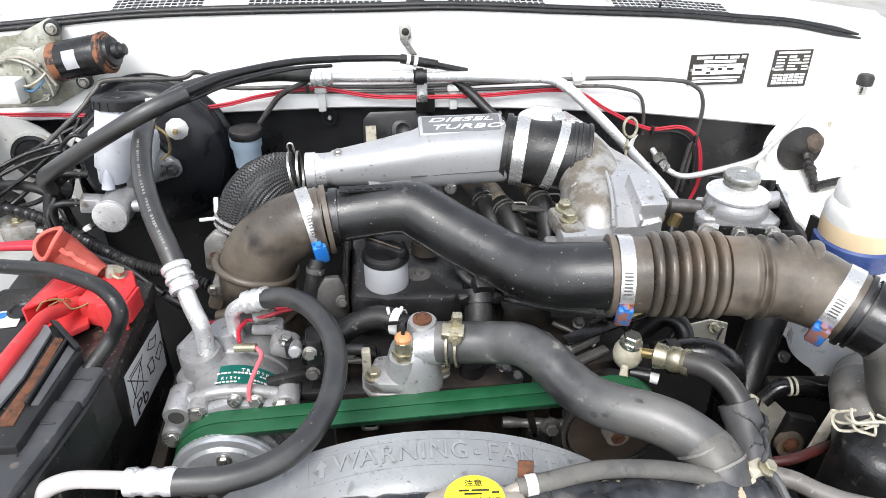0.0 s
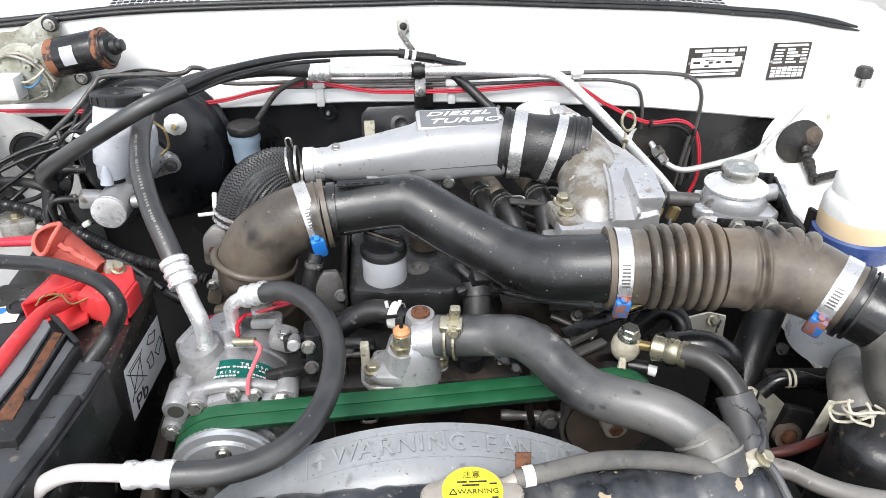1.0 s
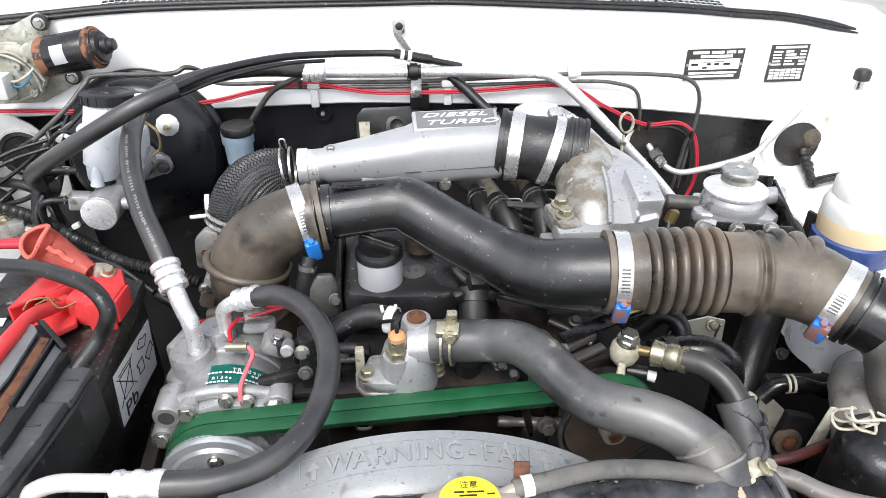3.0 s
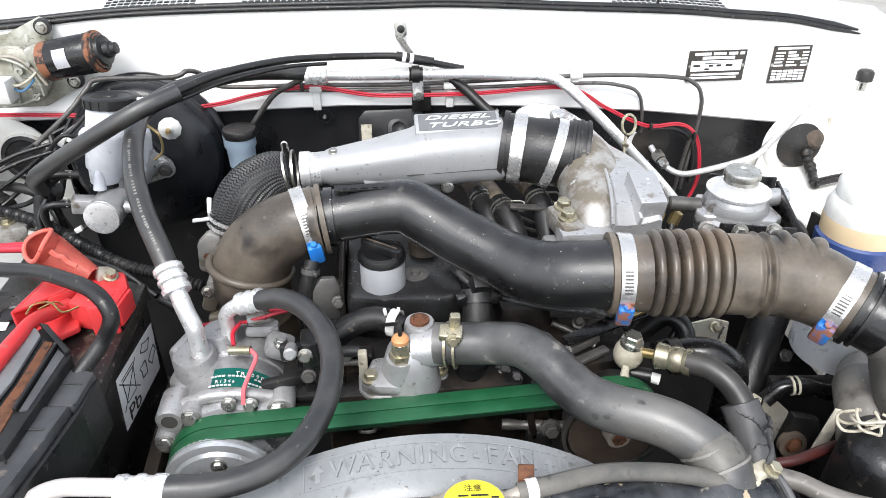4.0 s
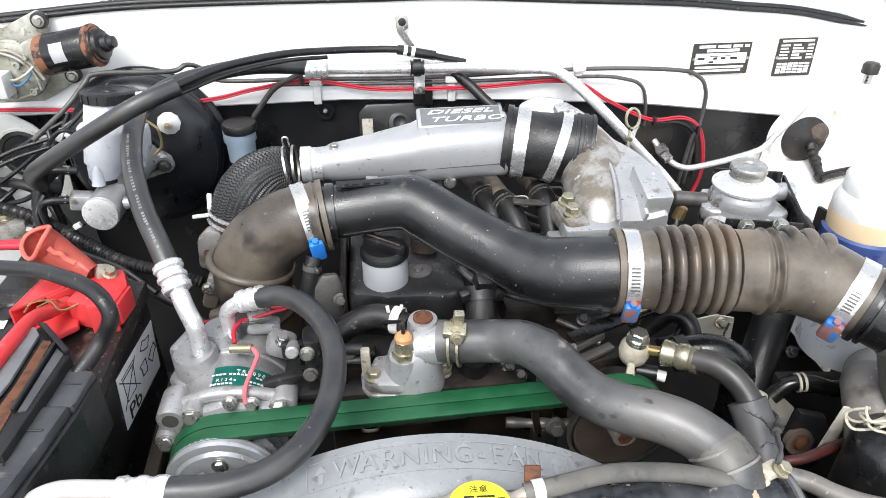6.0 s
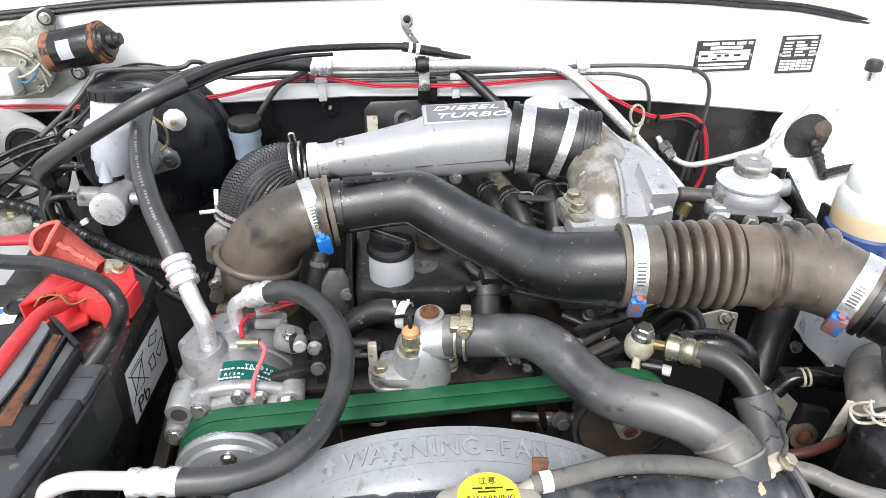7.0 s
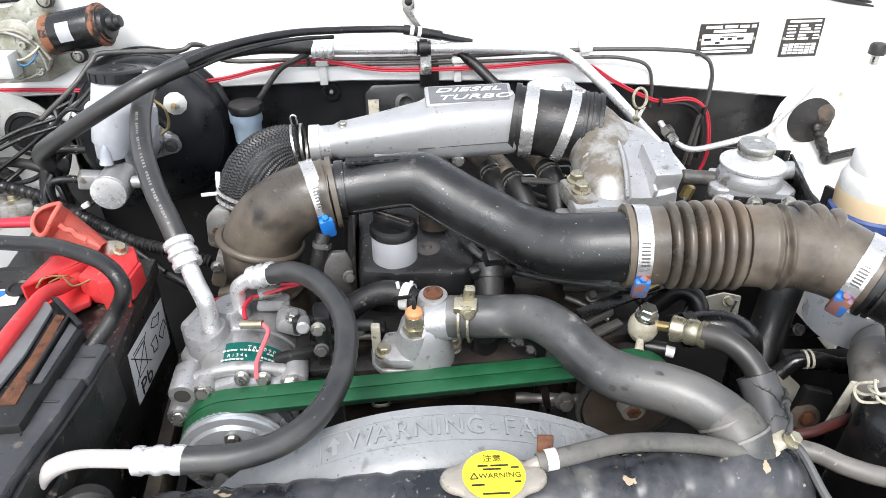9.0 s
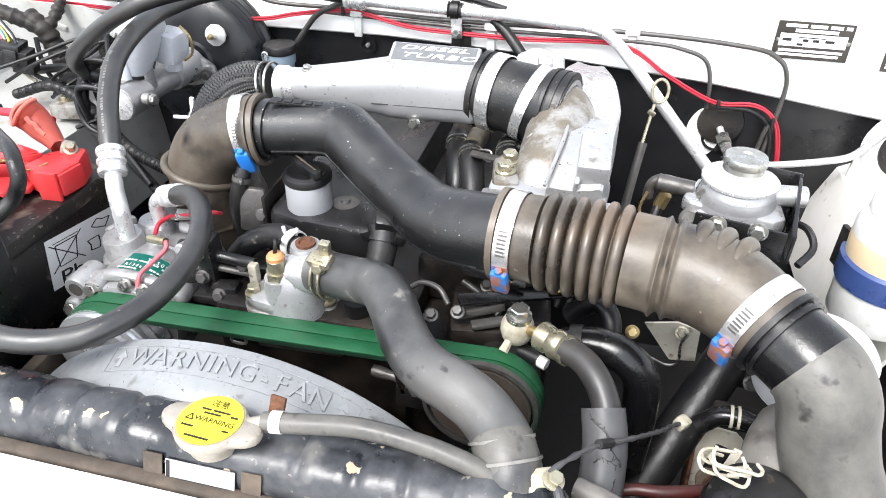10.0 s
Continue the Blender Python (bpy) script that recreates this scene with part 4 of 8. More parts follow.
for q in ((0.223, 0.748, 1.031), (0.222, 0.722, 1.031)):
    part("bolt", hexbolt(q, (0, -0.1, 1), 0.0085, 0.012), YZINC, man)
part("bolt", hexbolt((0.225, 0.698, 1.004), (0, -0.4, 1), 0.008, 0.009), ZINC, man)

# ---- engine ----
blk = thing("engine_block", (0.08, 0.8, 0.5), "oily dark engine block and cylinder head under the covers", "engine")
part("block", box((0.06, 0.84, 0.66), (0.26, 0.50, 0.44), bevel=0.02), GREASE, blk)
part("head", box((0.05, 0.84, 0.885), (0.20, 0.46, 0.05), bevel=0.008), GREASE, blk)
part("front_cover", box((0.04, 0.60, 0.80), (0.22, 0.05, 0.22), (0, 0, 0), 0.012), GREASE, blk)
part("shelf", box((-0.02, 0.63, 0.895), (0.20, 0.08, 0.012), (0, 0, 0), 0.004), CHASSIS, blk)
part("bracket", box((-0.083, 0.612, 0.925), (0.018, 0.030, 0.085), (0, 0, 4), 0.004), BLACKSTEEL, blk)
part("bracket", box((-0.098, 0.606, 0.953), (0.032, 0.010, 0.020), (0, 0, 4), 0.003), BLACKSTEEL, blk)
part("bracket", box((-0.058, 0.625, 0.925), (0.085, 0.018, 0.014), (0, 0, 0), 0.004), BLACKSTEEL, blk)
part("bracket", box((-0.063, 0.600, 0.902), (0.030, 0.020, 0.030), (0, 0, 6), 0.004), BLACKSTEEL, blk)
part("bracket", box((-0.115, 0.598, 0.918), (0.045, 0.012, 0.012), (0, -8, 6), 0.003), BLACKSTEEL, blk)
part("rail", tube([(-0.080, 0.612, 0.945), (-0.030, 0.612, 0.941)], 0.0065, 12, 3), BLACKSTEEL, blk)
part("rail", tube([(-0.080, 0.610, 0.930), (-0.030, 0.610, 0.927)], 0.004, 10, 3), DIM, blk)
part("manifold_side", box((0.17, 0.80, 0.91), (0.07, 0.26, 0.06), (0, 0, 0), 0.012), GREASE, blk)
part("rust_plate", box((-0.048, 0.740, 0.945), (0.004, 0.120, 0.075), (0, 0, 0), 0.0015), GREASE, blk)
part("rust_plate", box((-0.060, 0.745, 0.905), (0.030, 0.12, 0.004), (0, 0, 0), 0.001), GREASE, blk)
part("heat_shield", slab([(-0.020, -0.026), (0.014, -0.030), (0.018, 0.010), (0.012, 0.026), (-0.006, 0.028), (-0.018, 0.012)], 0.010, (-0.068, 0.700, 0.955), (80, 0, 12), 0.004), DIM, blk)
for q in ((-0.087, 0.596, 0.954), (-0.066, 0.590, 0.908), (-0.054, 0.686, 0.955), (-0.086, 0.596, 0.925), (-0.045, 0.615, 0.934)):
    part("bolt", hexbolt(q, (0.1, -1, 0.3), 0.006, 0.008), ZINC if q[0] < -0.0865 else DIM, blk)
part("stub_bolt", lathe([(0, 0.007), (0.018, 0.007), (0.020, 0.005)], (-0.101, 0.605, 0.958), (0, -1, 0.3), 16), CASTAL, blk)

vc = thing("valve_cover", (0.03, 0.85, 0.9), "black valve cover with speckled dust", "cover")
vb = bmesh.new()
outl = [(-0.045, 0.685), (-0.035, 0.677), (0.0, 0.668), (0.06, 0.664), (0.085, 0.668), (0.093, 0.680), (0.093, 1.04), (-0.045, 1.04)]
slab(outl, 0.074, (0, 0, 0.894), (0, 0, 0), 0.009, vb)
part("cover", vb, BLACKPL, vc)
part("flange", slab([(x * 1.06 - 0.002, y if y > 0.8 else y - 0.006) for x, y in outl], 0.008, (0, 0, 0.889), (0, 0, 0), 0.002), BLACKPL, vc)
part("washer", lathe([(0, 0.016), (0.002, 0.016), (0.003, 0.012), (0.003, 0.006), (0.006, 0.005)], (0.039, 0.716, 0.967), (0, 0, 1), 24), DIM, vc, "steel washer and bolt")
part("bushing", lathe([(0, 0.020), (0.018, 0.020), (0.021, 0.017), (0.021, 0.010)], (0.053, 0.770, 0.966), (0, 0, 1), 24), DUSTYDK, vc)
part("filler_neck", lathe([(0, 0.0265), (0.034, 0.0262), (0.036, 0.025)], (0.000, 0.703, 0.966), (0, 0, 1), 32), NECK, vc, "grey oil filler neck")
capo = thing("oil_filler_cap", (0.0, 0.703, 1.0), "black ribbed oil filler cap with a raised grip", "cap")
cb = lathe([(0, 0.0255), (0.003, 0.0280), (0.008, 0.0280), (0.011, 0.0268), (0.0125, 0.0225), (0.011, 0.0195), (0.011, 0.001)], (0.0, 0.703, 1.0), (0, 0, 1), 44)
part("disc", cb, MATTBLK, capo)
gp = slab([(-0.027, -0.0035), (-0.024, -0.0065), (0.020, -0.0065), (0.0265, -0.0045), (0.0265, 0.0045), (0.020, 0.0065), (-0.024, 0.0065), (-0.027, 0.0035)], 0.0115, (0.0, 0.703, 1.010), (0, 0, -38), 0.0016)
part("grip", gp, MATTBLK, capo)
part("grip_ridge", box((-0.001, 0.7038, 1.0218), (0.046, 0.0016, 0.0012), (0, 0, -38)), DUSTYDK, capo)
part("slot", box((0.0205, 0.6870, 1.0170), (0.003, 0.0055, 0.009), (0, 0, -38), 0.0005), INK, capo)

bt = thing("breather_hose", (-0.088, 0.69, 0.93), "small black breather hose with a spring clip below the elbow", "hose")
part("hose", tube([(-0.080, 0.708, 1.002), (-0.084, 0.702, 0.988), (-0.089, 0.697, 0.968), (-0.090, 0.695, 0.945), (-0.088, 0.70, 0.90)], [0.009, 0.0095, 0.010, 0.010, 0.010], 16), RUBBER, bt)
part("clip", ring((-0.0835, 0.7025, 0.990), (-0.2, -0.3, -0.9), 0.0096, 0.006, 0.0013, 24), DIM, bt)
part("clip_ear", box((-0.078, 0.692, 0.993), (0.003, 0.008, 0.005), (0, 0, 20), 0.0006), ZINC, bt)
# breather and dark clip behind the thermostat hose
br = thing("upright_water_hose", (0.10, 0.60, 0.87), "upright black water hose with a clip under the cable", "hose")
part("hose", tube([(0.0995, 0.606, 0.865), (0.100, 0.611, 0.895), (0.102, 0.628, 0.928), (0.104, 0.648, 0.958), (0.105, 0.662, 0.975)], 0.0158, 20), RUBBER, br)
part("collar", ring((0.1050, 0.659, 0.971), (0.02, 0.6, 0.75), 0.0150, 0.016, 0.0045, 28), MATTBLK, br)
part("clip", box((0.108, 0.654, 0.990), (0.022, 0.018, 0.020), (25, 8, 10), 0.003), MATTBLK, br)
for dx in (-0.018, 0.020):
    part("clip_ear", box((0.105 + dx, 0.648, 0.976), (0.012, 0.010, 0.016), (15, dx * 900, 10), 0.003), MATTBLK, br)
solid("sensor_cable", tube([(0.085, 0.735, 0.985), (0.092, 0.705, 0.972), (0.118, 0.680, 0.962), (0.160, 0.660, 0.957), (0.21, 0.648, 0.952), (0.262, 0.640, 0.948)], 0.0048, 10), HOSEGREY, "grey sheathed cable running under the intake pipe", "cable")

# ---- thermostat housing ----
th = thing("thermostat_housing", (0.015, 0.6, 0.9), "cast aluminium thermostat housing with hose outlet", "housing")
part("flange", slab([(-0.045, -0.012), (-0.034, -0.026), (0.0, -0.030), (0.034, -0.024), (0.052, 0.004), (0.056, 0.022), (0.03, 0.034), (-0.03, 0.03), (-0.046, 0.012)], 0.009, (0.012, 0.596, 0.903), (0, 0, 0), 0.003), GRIMYAL, th)
part("skirt", slab([(-0.040, -0.010), (-0.026, -0.022), (0.0, -0.026), (0.028, -0.020), (0.045, 0.004), (0.03, 0.030), (-0.03, 0.026)], 0.014, (0.012, 0.590, 0.914), (0, 0, 0), 0.005), GRIMYAL, th)
part("bowl", lathe([(0, 0.034), (0.014, 0.032), (0.030, 0.029), (0.048, 0.024), (0.056, 0.018)], (0.024, 0.594, 0.908), (0, 0, 1), 28), GRIMYAL, th)
part("tower", lathe([(0, 0.021), (0.03, 0.020), (0.058, 0.0165), (0.062, 0.015)], (0.036, 0.606, 0.920), (0, 0, 1), 26), GRIMYAL, th)
part("plug", lathe([(0, 0.0105), (0.004, 0.0105), (0.004, 0.007), (0.002, 0.006), (0.002, 0.001)], (0.036, 0.606, 0.981), (0, 0, 1), 20), RUST, th, "rusty plug")
part("neck", lathe([(0, 0.022), (0.03, 0.0215), (0.05, 0.0215)], (0.028, 0.594, 0.955), (1, -0.12, 0.15), 26), GRIMYAL, th)
part("sensor_boss", lathe([(0, 0.017), (0.02, 0.0165), (0.032, 0.0155)], (0.014, 0.582, 0.922), (0, 0, 1), 22), GRIMYAL, th)
for q in ((-0.019, 0.584, 0.924), (0.056, 0.600, 0.915)):
    part("boss", lathe([(0, 0.011), (0.008, 0.010)], (q[0], q[1], q[2] - 0.010), (0, 0, 1), 18), GRIMYAL, th)
    part("bolt", hexbolt(q, (0, 0, 1), 0.0075, 0.011), YZINC, th)
se = thing("temperature_sensor", (0.015, 0.575, 0.95), "brass temperature sensor with an orange top on the housing", "sensor")
part("hex", lathe([(0, 0.0125), (0.008, 0.0125)], (0.014, 0.580, 0.955), (0, 0, 1), 6), YZINC, se)
part("body", lathe([(0, 0.0095), (0.016, 0.0092), (0.017, 0.008)], (0.014, 0.580, 0.961), (0, 0, 1), 22), YZINC, se)
part("top", lathe([(0, 0.0088), (0.007, 0.0092), (0.010, 0.007), (0.011, 0.003)], (0.014, 0.580, 0.974), (0, 0, 1), 22), ORANGE, se, "orange sensor top")
part("lead", tube([(0.014, 0.580, 0.984), (0.014, 0.585, 0.996), (0.010, 0.600, 0.985), (-0.005, 0.625, 0.965)], 0.0022, 8), MATTBLK, se)
solid("cream_bracket", box((-0.027, 0.603, 0.930), (0.010, 0.010, 0.036), (0, 0, 0), 0.002), CREAM, "small cream coated bracket beside the thermostat housing", "bracket")

# bypass hose going left behind the housing
by = thing("bypass_hose", (-0.02, 0.64, 0.94), "short black bypass hose with white plastic clip", "hose")
part("hose", tube([(0.020, 0.625, 0.958), (-0.005, 0.640, 0.962), (-0.030, 0.645, 0.956), (-0.055, 0.642, 0.940), (-0.075, 0.640, 0.91), (-0.08, 0.64, 0.88)], 0.0135, 18), RUBBER, by)
part("clip", ring((0.010, 0.631, 0.962), (1, -0.5, 0), 0.0140, 0.010, 0.0015, 24), WHITEPL, by, "white plastic clip")
for dx in (-0.006, 0.008):
    part("clip_tab", box((0.006 + dx, 0.632, 0.977), (0.004, 0.003, 0.010), (0, dx * 1500, 0), 0.001), WHITEPL, by)

# ---- upper radiator hose ----
rh = thing("radiator_hose", (0.2, 0.5, 0.92), "grey dusted moulded upper radiator hose", "hose")
RH = [(0.052, 0.590, 0.963), (0.080, 0.582, 0.967), (0.112, 0.572, 0.973), (0.136, 0.553, 0.983), (0.155, 0.526, 0.985), (0.170, 0.503, 0.978), (0.186, 0.483, 0.974), (0.206, 0.464, 0.976), (0.230, 0.450, 0.978), (0.252, 0.437, 0.976), (0.270, 0.421, 0.971), (0.279, 0.406, 0.966), (0.284, 0.394, 0.957), (0.287, 0.385, 0.940)]
part("hose", tube(RH, [0.0225, 0.0225, 0.0225, 0.0225, 0.0225, 0.0225, 0.0225, 0.0225, 0.0225, 0.0228, 0.023, 0.0235, 0.0245, 0.025], 28, 7), HOSEGREY, rh)
part("cuff", tube([(0.2735, 0.4165, 0.9700), (0.2795, 0.4040, 0.9640), (0.2850, 0.3925, 0.9520), (0.2875, 0.3850, 0.9350)], [0.0240, 0.0252, 0.0262, 0.0265], 36, 10), HOSEDUST, rh, "dust-whitened end cuff")
for p_, r_ in (((0.2742, 0.4150, 0.9692), 0.0242), ((0.2808, 0.4015, 0.9620), 0.0255)):
    part("rib", ring(p_, (0.30, -0.66, -0.62), r_, 0.0024, 0.0016, 36), DUSTLINE, rh, "dusty moulded rib")
hc = thing("wire_hose_clamp", (0.068, 0.583, 0.96), "yellow zinc double-wire hose clamp on the radiator hose", "clamp")
for d in (-0.005, 0.004):
    part("wire", ring((0.069 + d, 0.583 - d * 0.3, 0.965), (1, -0.28, 0.08), 0.0226, 0.0026, 0.0022, 32), YZINC, hc)
part("saddle", box((0.066, 0.574, 0.989), (0.024, 0.016, 0.010), (20, 0, -12), 0.002), YZINC, hc)
part("nut", box((0.070, 0.578, 1.000), (0.011, 0.009, 0.020), (10, 4, 0), 0.002), YZINC, hc)
part("screw", hexbolt((0.067, 0.566, 0.986), (0, -1, 0.2), 0.0055, 0.007), YZINC, hc)
h2 = thing("small_water_hose", (0.085, 0.60, 0.88), "short black water hose with a steel clamp", "hose")
part("hose", lathe([(0, 0.0155), (0.05, 0.0155), (0.058, 0.0145)], (0.091, 0.600, 0.867), (0, 0, 1), 22), RUBBER, h2)
part("clamp", ring((0.091, 0.600, 0.897), (0.05, -0.05, 1), 0.0156, 0.006, 0.0014, 28), ZINC, h2)
part("clamp", ring((0.091, 0.600, 0.887), (0.05, -0.05, 1), 0.0156, 0.002, 0.0012, 28), ZINC, h2)
part("clamp_ear", box((0.075, 0.590, 0.897), (0.006, 0.008, 0.008), (0, 0, 30), 0.001), ZINC, h2)
for i, q in enumerate(((0.125, 0.605, 0.905), (0.108, 0.600, 0.898), (0.165, 0.62, 0.90))):
    part("stud", hexbolt(q, (0, -0.2, 1), 0.006, 0.010), (ZINC, RUST, DIM)[i], blk)

# ---- air conditioning compressor ----
def loft_y(secs, x, z):
    """A rounded hump along y: (y, half width, height)."""
    b = bmesh.new()
    rows = [[b.verts.new((x + w * math.cos(a), y, z + h * math.sin(a))) for a in np.linspace(0, math.pi, 13)] for y, w, h in secs]
    for p, q in zip(rows, rows[1:]):
        for k in range(12):
            b.faces.new((p[k], p[k + 1], q[k + 1], q[k]))
    b.faces.new(rows[0])
    b.faces.new(rows[-1][::-1])
    for p, q in zip(rows, rows[1:]):
        b.faces.new((p[0], p[12], q[12], q[0]))
    return b


CX, CZ, PZ = -0.178, 0.856, 0.852
co = thing("ac_compressor", (CX, 0.62, 0.80), "grey cast aluminium air conditioning compressor with a green label", "compressor")
part("body", lathe([(0, 0.060), (0.006, 0.065), (0.060, 0.065), (0.062, 0.0635), (0.064, 0.0635), (0.066, 0.065), (0.11, 0.064), (0.125, 0.056), (0.13, 0.045)], (CX, 0.582, CZ), (0, 1, 0), 56), GRIMYAL, co)
part("front_housing", slab([(-0.060, -0.02), (-0.058, 0.034), (-0.044, 0.046), (0.0, 0.058), (0.04, 0.052), (0.066, 0.048), (0.068, 0.030), (0.055, -0.05), (-0.055, -0.05)], 0.022, (CX, 0.589, CZ), (90, 0, 0), 0.005), GRIMYAL, co)
for x, y, z, r, L in ((-0.052, 0.604, 0.047, 0.0150, 0.040), (-0.030, 0.590, 0.050, 0.0110, 0.024), (0.062, 0.606, 0.046, 0.0145, 0.034), (-0.060, 0.592, 0.022, 0.0120, 0.032)):
    part("lug", lathe([(0, r * 0.9), (0.003, r), (L - 0.003, r), (L, r * 0.88)], (CX + x, y, CZ + z), (0, -1, 0), 24), GRIMYAL, co)
for x, y, z, r in ((-0.030, 0.566, 0.050, 0.0075), (0.058, 0.571, 0.046, 0.0085), (-0.060, 0.560, 0.022, 0.0080), (0.010, 0.571, 0.060, 0.0060), (0.032, 0.571, 0.057, 0.0060)):
    part("bolt", hexbolt((CX + x, y, CZ + z), (0, -0.9, 0.35), r, 0.008), ZINC, co)
part("lug_bore", lathe([(0, 0.0085), (0.0008, 0.0085)], (CX - 0.052, 0.5645, CZ + 0.047), (0, -1, 0), 20), DIM, co)
part("front_web", tube([(CX - 0.045, 0.585, CZ + 0.050), (CX - 0.012, 0.584, CZ + 0.061), (CX + 0.020, 0.584, CZ + 0.061), (CX + 0.052, 0.586, CZ + 0.052)], 0.0075, 14), GRIMYAL, co)
part("manifold_block", lathe([(0, 0.0285), (0.010, 0.0260), (0.013, 0.0245), (0.040, 0.0238), (0.0430, 0.0220)], (-0.214, 0.643, 0.888), (-0.03, -0.05, 1), 32), GRIMYAL, co)
part("manifold_block", lathe([(0, 0.024), (0.034, 0.0205), (0.038, 0.0185)], (-0.192, 0.674, 0.898), (0.0, 0, 1), 28), GRIMYAL, co)
part("port_flange", slab([(-0.036, -0.012), (-0.022, -0.030), (0.012, -0.028), (0.040, -0.004), (0.048, 0.030), (0.030, 0.050), (0.0, 0.046), (-0.028, 0.030)], 0.020, (-0.212, 0.646, 0.882), (0, 0, 0), 0.006), GRIMYAL, co)
part("port_wall", box((-0.232, 0.662, 0.915), (0.012, 0.040, 0.036), (0, 0, -22), 0.005), GRIMYAL, co)
part("saddle", loft_y(((0.600, 0.030, 0.020), (0.630, 0.034, 0.034), (0.665, 0.034, 0.036), (0.695, 0.030, 0.024)), -0.196, 0.872), GRIMYAL, co)
part("rear_lug", box((-0.124, 0.662, 0.915), (0.034, 0.034, 0.022), (0, 25, 0), 0.008), GRIMYAL, co)
part("rear_lug", box((-0.146, 0.686, 0.925), (0.040, 0.020, 0.018), (0, 12, 10), 0.006), GRIMYAL, co)
part("bolt", hexbolt((-0.118, 0.640, 0.936), (0.2, -0.2, 1), 0.0065, 0.010), ZINC, co)
part("bolt", hexbolt((-0.150, 0.682, 0.940), (0, -0.2, 1), 0.0075, 0.006), ZINC, co)
part("relay_bracket", slab([(-0.020, -0.008), (0.010, -0.010), (0.020, 0.0), (0.012, 0.010), (-0.016, 0.010)], 0.004, (-0.168, 0.676, 0.943), (8, 4, 12), 0.001), DIM, co)
# curved label wrapped over the body
lb = grid(np.linspace(-0.036, 0.046, 13), [0.586, 0.602, 0.616], lambda a, y: (CX + 0.0658 * math.sin(a / 0.065 + 0.36), y + 0.006, CZ + 0.0658 * math.cos(a / 0.065 + 0.36)))
bmesh.ops.solidify(lb, geom=lb.faces[:], thickness=0.0004)
lab = part("label", lb, TEAL, co, "green printed label")
def on_body(a, y):
    th_ = a / 0.065 + 0.36
    return facing((CX + 0.0664 * math.sin(th_), y + 0.002, CZ + 0.0664 * math.cos(th_)), (math.sin(th_), 0, math.cos(th_)), (math.cos(th_), 0, -math.sin(th_)))
for k, ch in enumerate("TRS090"):
    part("lettering", text_bm(ch, 0.0074, 0.0002, on_body(-0.010 + k * 0.0054, 0.6110)), LABELW, lab)
for k, ch in enumerate("R134a"):
    part("lettering", text_bm(ch, 0.0064, 0.0002, on_body(-0.030 + k * 0.0044, 0.5980)), LABELW, lab)
rows = bmesh.new()
for a0, a1, y in ((-0.036, -0.022, .6065), (-0.018, 0.006, .6065), (0.010, 0.040, .6055), (-0.036, -0.012, .592), (0.0, 0.042, .5975), (0.004, 0.030, .592)):
    for a in np.arange(a0, a1, 0.004):
        flat(on_body(a, y), -0.0014, -0.0012, 0.0017, 0.0012, 0.0003, rows)
part("fine_print", rows, LABELW, lab)
cw = thing("compressor_lead", (-0.15, 0.62, 0.93), "red and pink compressor clutch lead with a green bullet connector", "wire")
part("lead", tube([(-0.24, 0.72, 0.905), (-0.19, 0.690, 0.935), (-0.165, 0.672, 0.945), (-0.145, 0.668, 0.952), (-0.125, 0.672, 0.955), (-0.112, 0.680, 0.952), (-0.113, 0.692, 0.945), (-0.135, 0.69, 0.946)], 0.0022, 8), REDWIRE, cw)
part("lead", tube([(-0.165, 0.672, 0.946), (-0.172, 0.655, 0.944), (-0.170, 0.640, 0.938)], 0.0025, 8), REDWIRE, cw)
part("connector", tube([(-0.174, 0.634, 0.936), (-0.150, 0.630, 0.938)], [0.0052, 0.0052], 12, 3), YZINC, cw)
part("lead", tube([(-0.150, 0.630, 0.938), (-0.143, 0.618, 0.937), (-0.148, 0.598, 0.932), (-0.152, 0.578, 0.928), (-0.153, 0.570, 0.915)], 0.0026, 8), PINK, cw)
part("tab", box((-0.145, 0.672, 0.950), (0.026, 0.016, 0.004), (10, 0, 15), 0.001), ZINC, cw)

PL = thing("compressor_pulley", (CX, 0.54, 0.80), "bright steel grooved compressor clutch pulley", "pulley")
part("rim", lathe([(0, 0.048), (0.001, 0.057), (0.004, 0.058), (0.005, 0.0545), (0.008, 0.0545), (0.009, 0.058), (0.011, 0.058), (0.014, 0.050), (0.022, 0.050), (0.026, 0.056), (0.032, 0.050), (0.044, 0.056)], (CX, 0.520, PZ), (0, 1, 0), 56), POLISH, PL)
part("face", lathe([(0, 0.020), (0.002, 0.046), (0.006, 0.050)], (CX, 0.515, PZ), (0, 1, 0), 48), POLISH, PL)
part("hub", lathe([(0, 0.012), (0.010, 0.016)], (CX, 0.506, PZ), (0, 1, 0), 28), ZINC, PL)
for k in range(3):
    a = math.radians(85 + 120 * k)
    part("rivet", hexbolt((CX + 0.034 * math.cos(a), 0.516, PZ + 0.034 * math.sin(a)), (0, -1, 0), 0.006, 0.005), ZINC, PL)

ST = thing("steering_pump_pulley", (0.238, 0.52, 0.82), "dark rusted pump pulley with a stepped face", "pulley")
SC = Vector((0.238, 0.527, 0.876))
part("disc", lathe([(0.0, 0.0480), (0.0, 0.0505), (0.006, 0.0505), (0.006, 0.0300), (0.004, 0.0285), (0.014, 0.0270), (0.014, 0.0100)], SC, (0, 1, 0), 64), BROWNPL, ST)
part("face_rim", ring(SC + Vector((0, 0.002, 0)), (0, 1, 0), 0.0535, 0.006, 0.0040, 64), DIM, ST)
part("groove", ring(SC + Vector((0, 0.0055, 0)), (0, 1, 0), 0.0500, 0.003, 0.0040, 64), CHASSIS, ST)
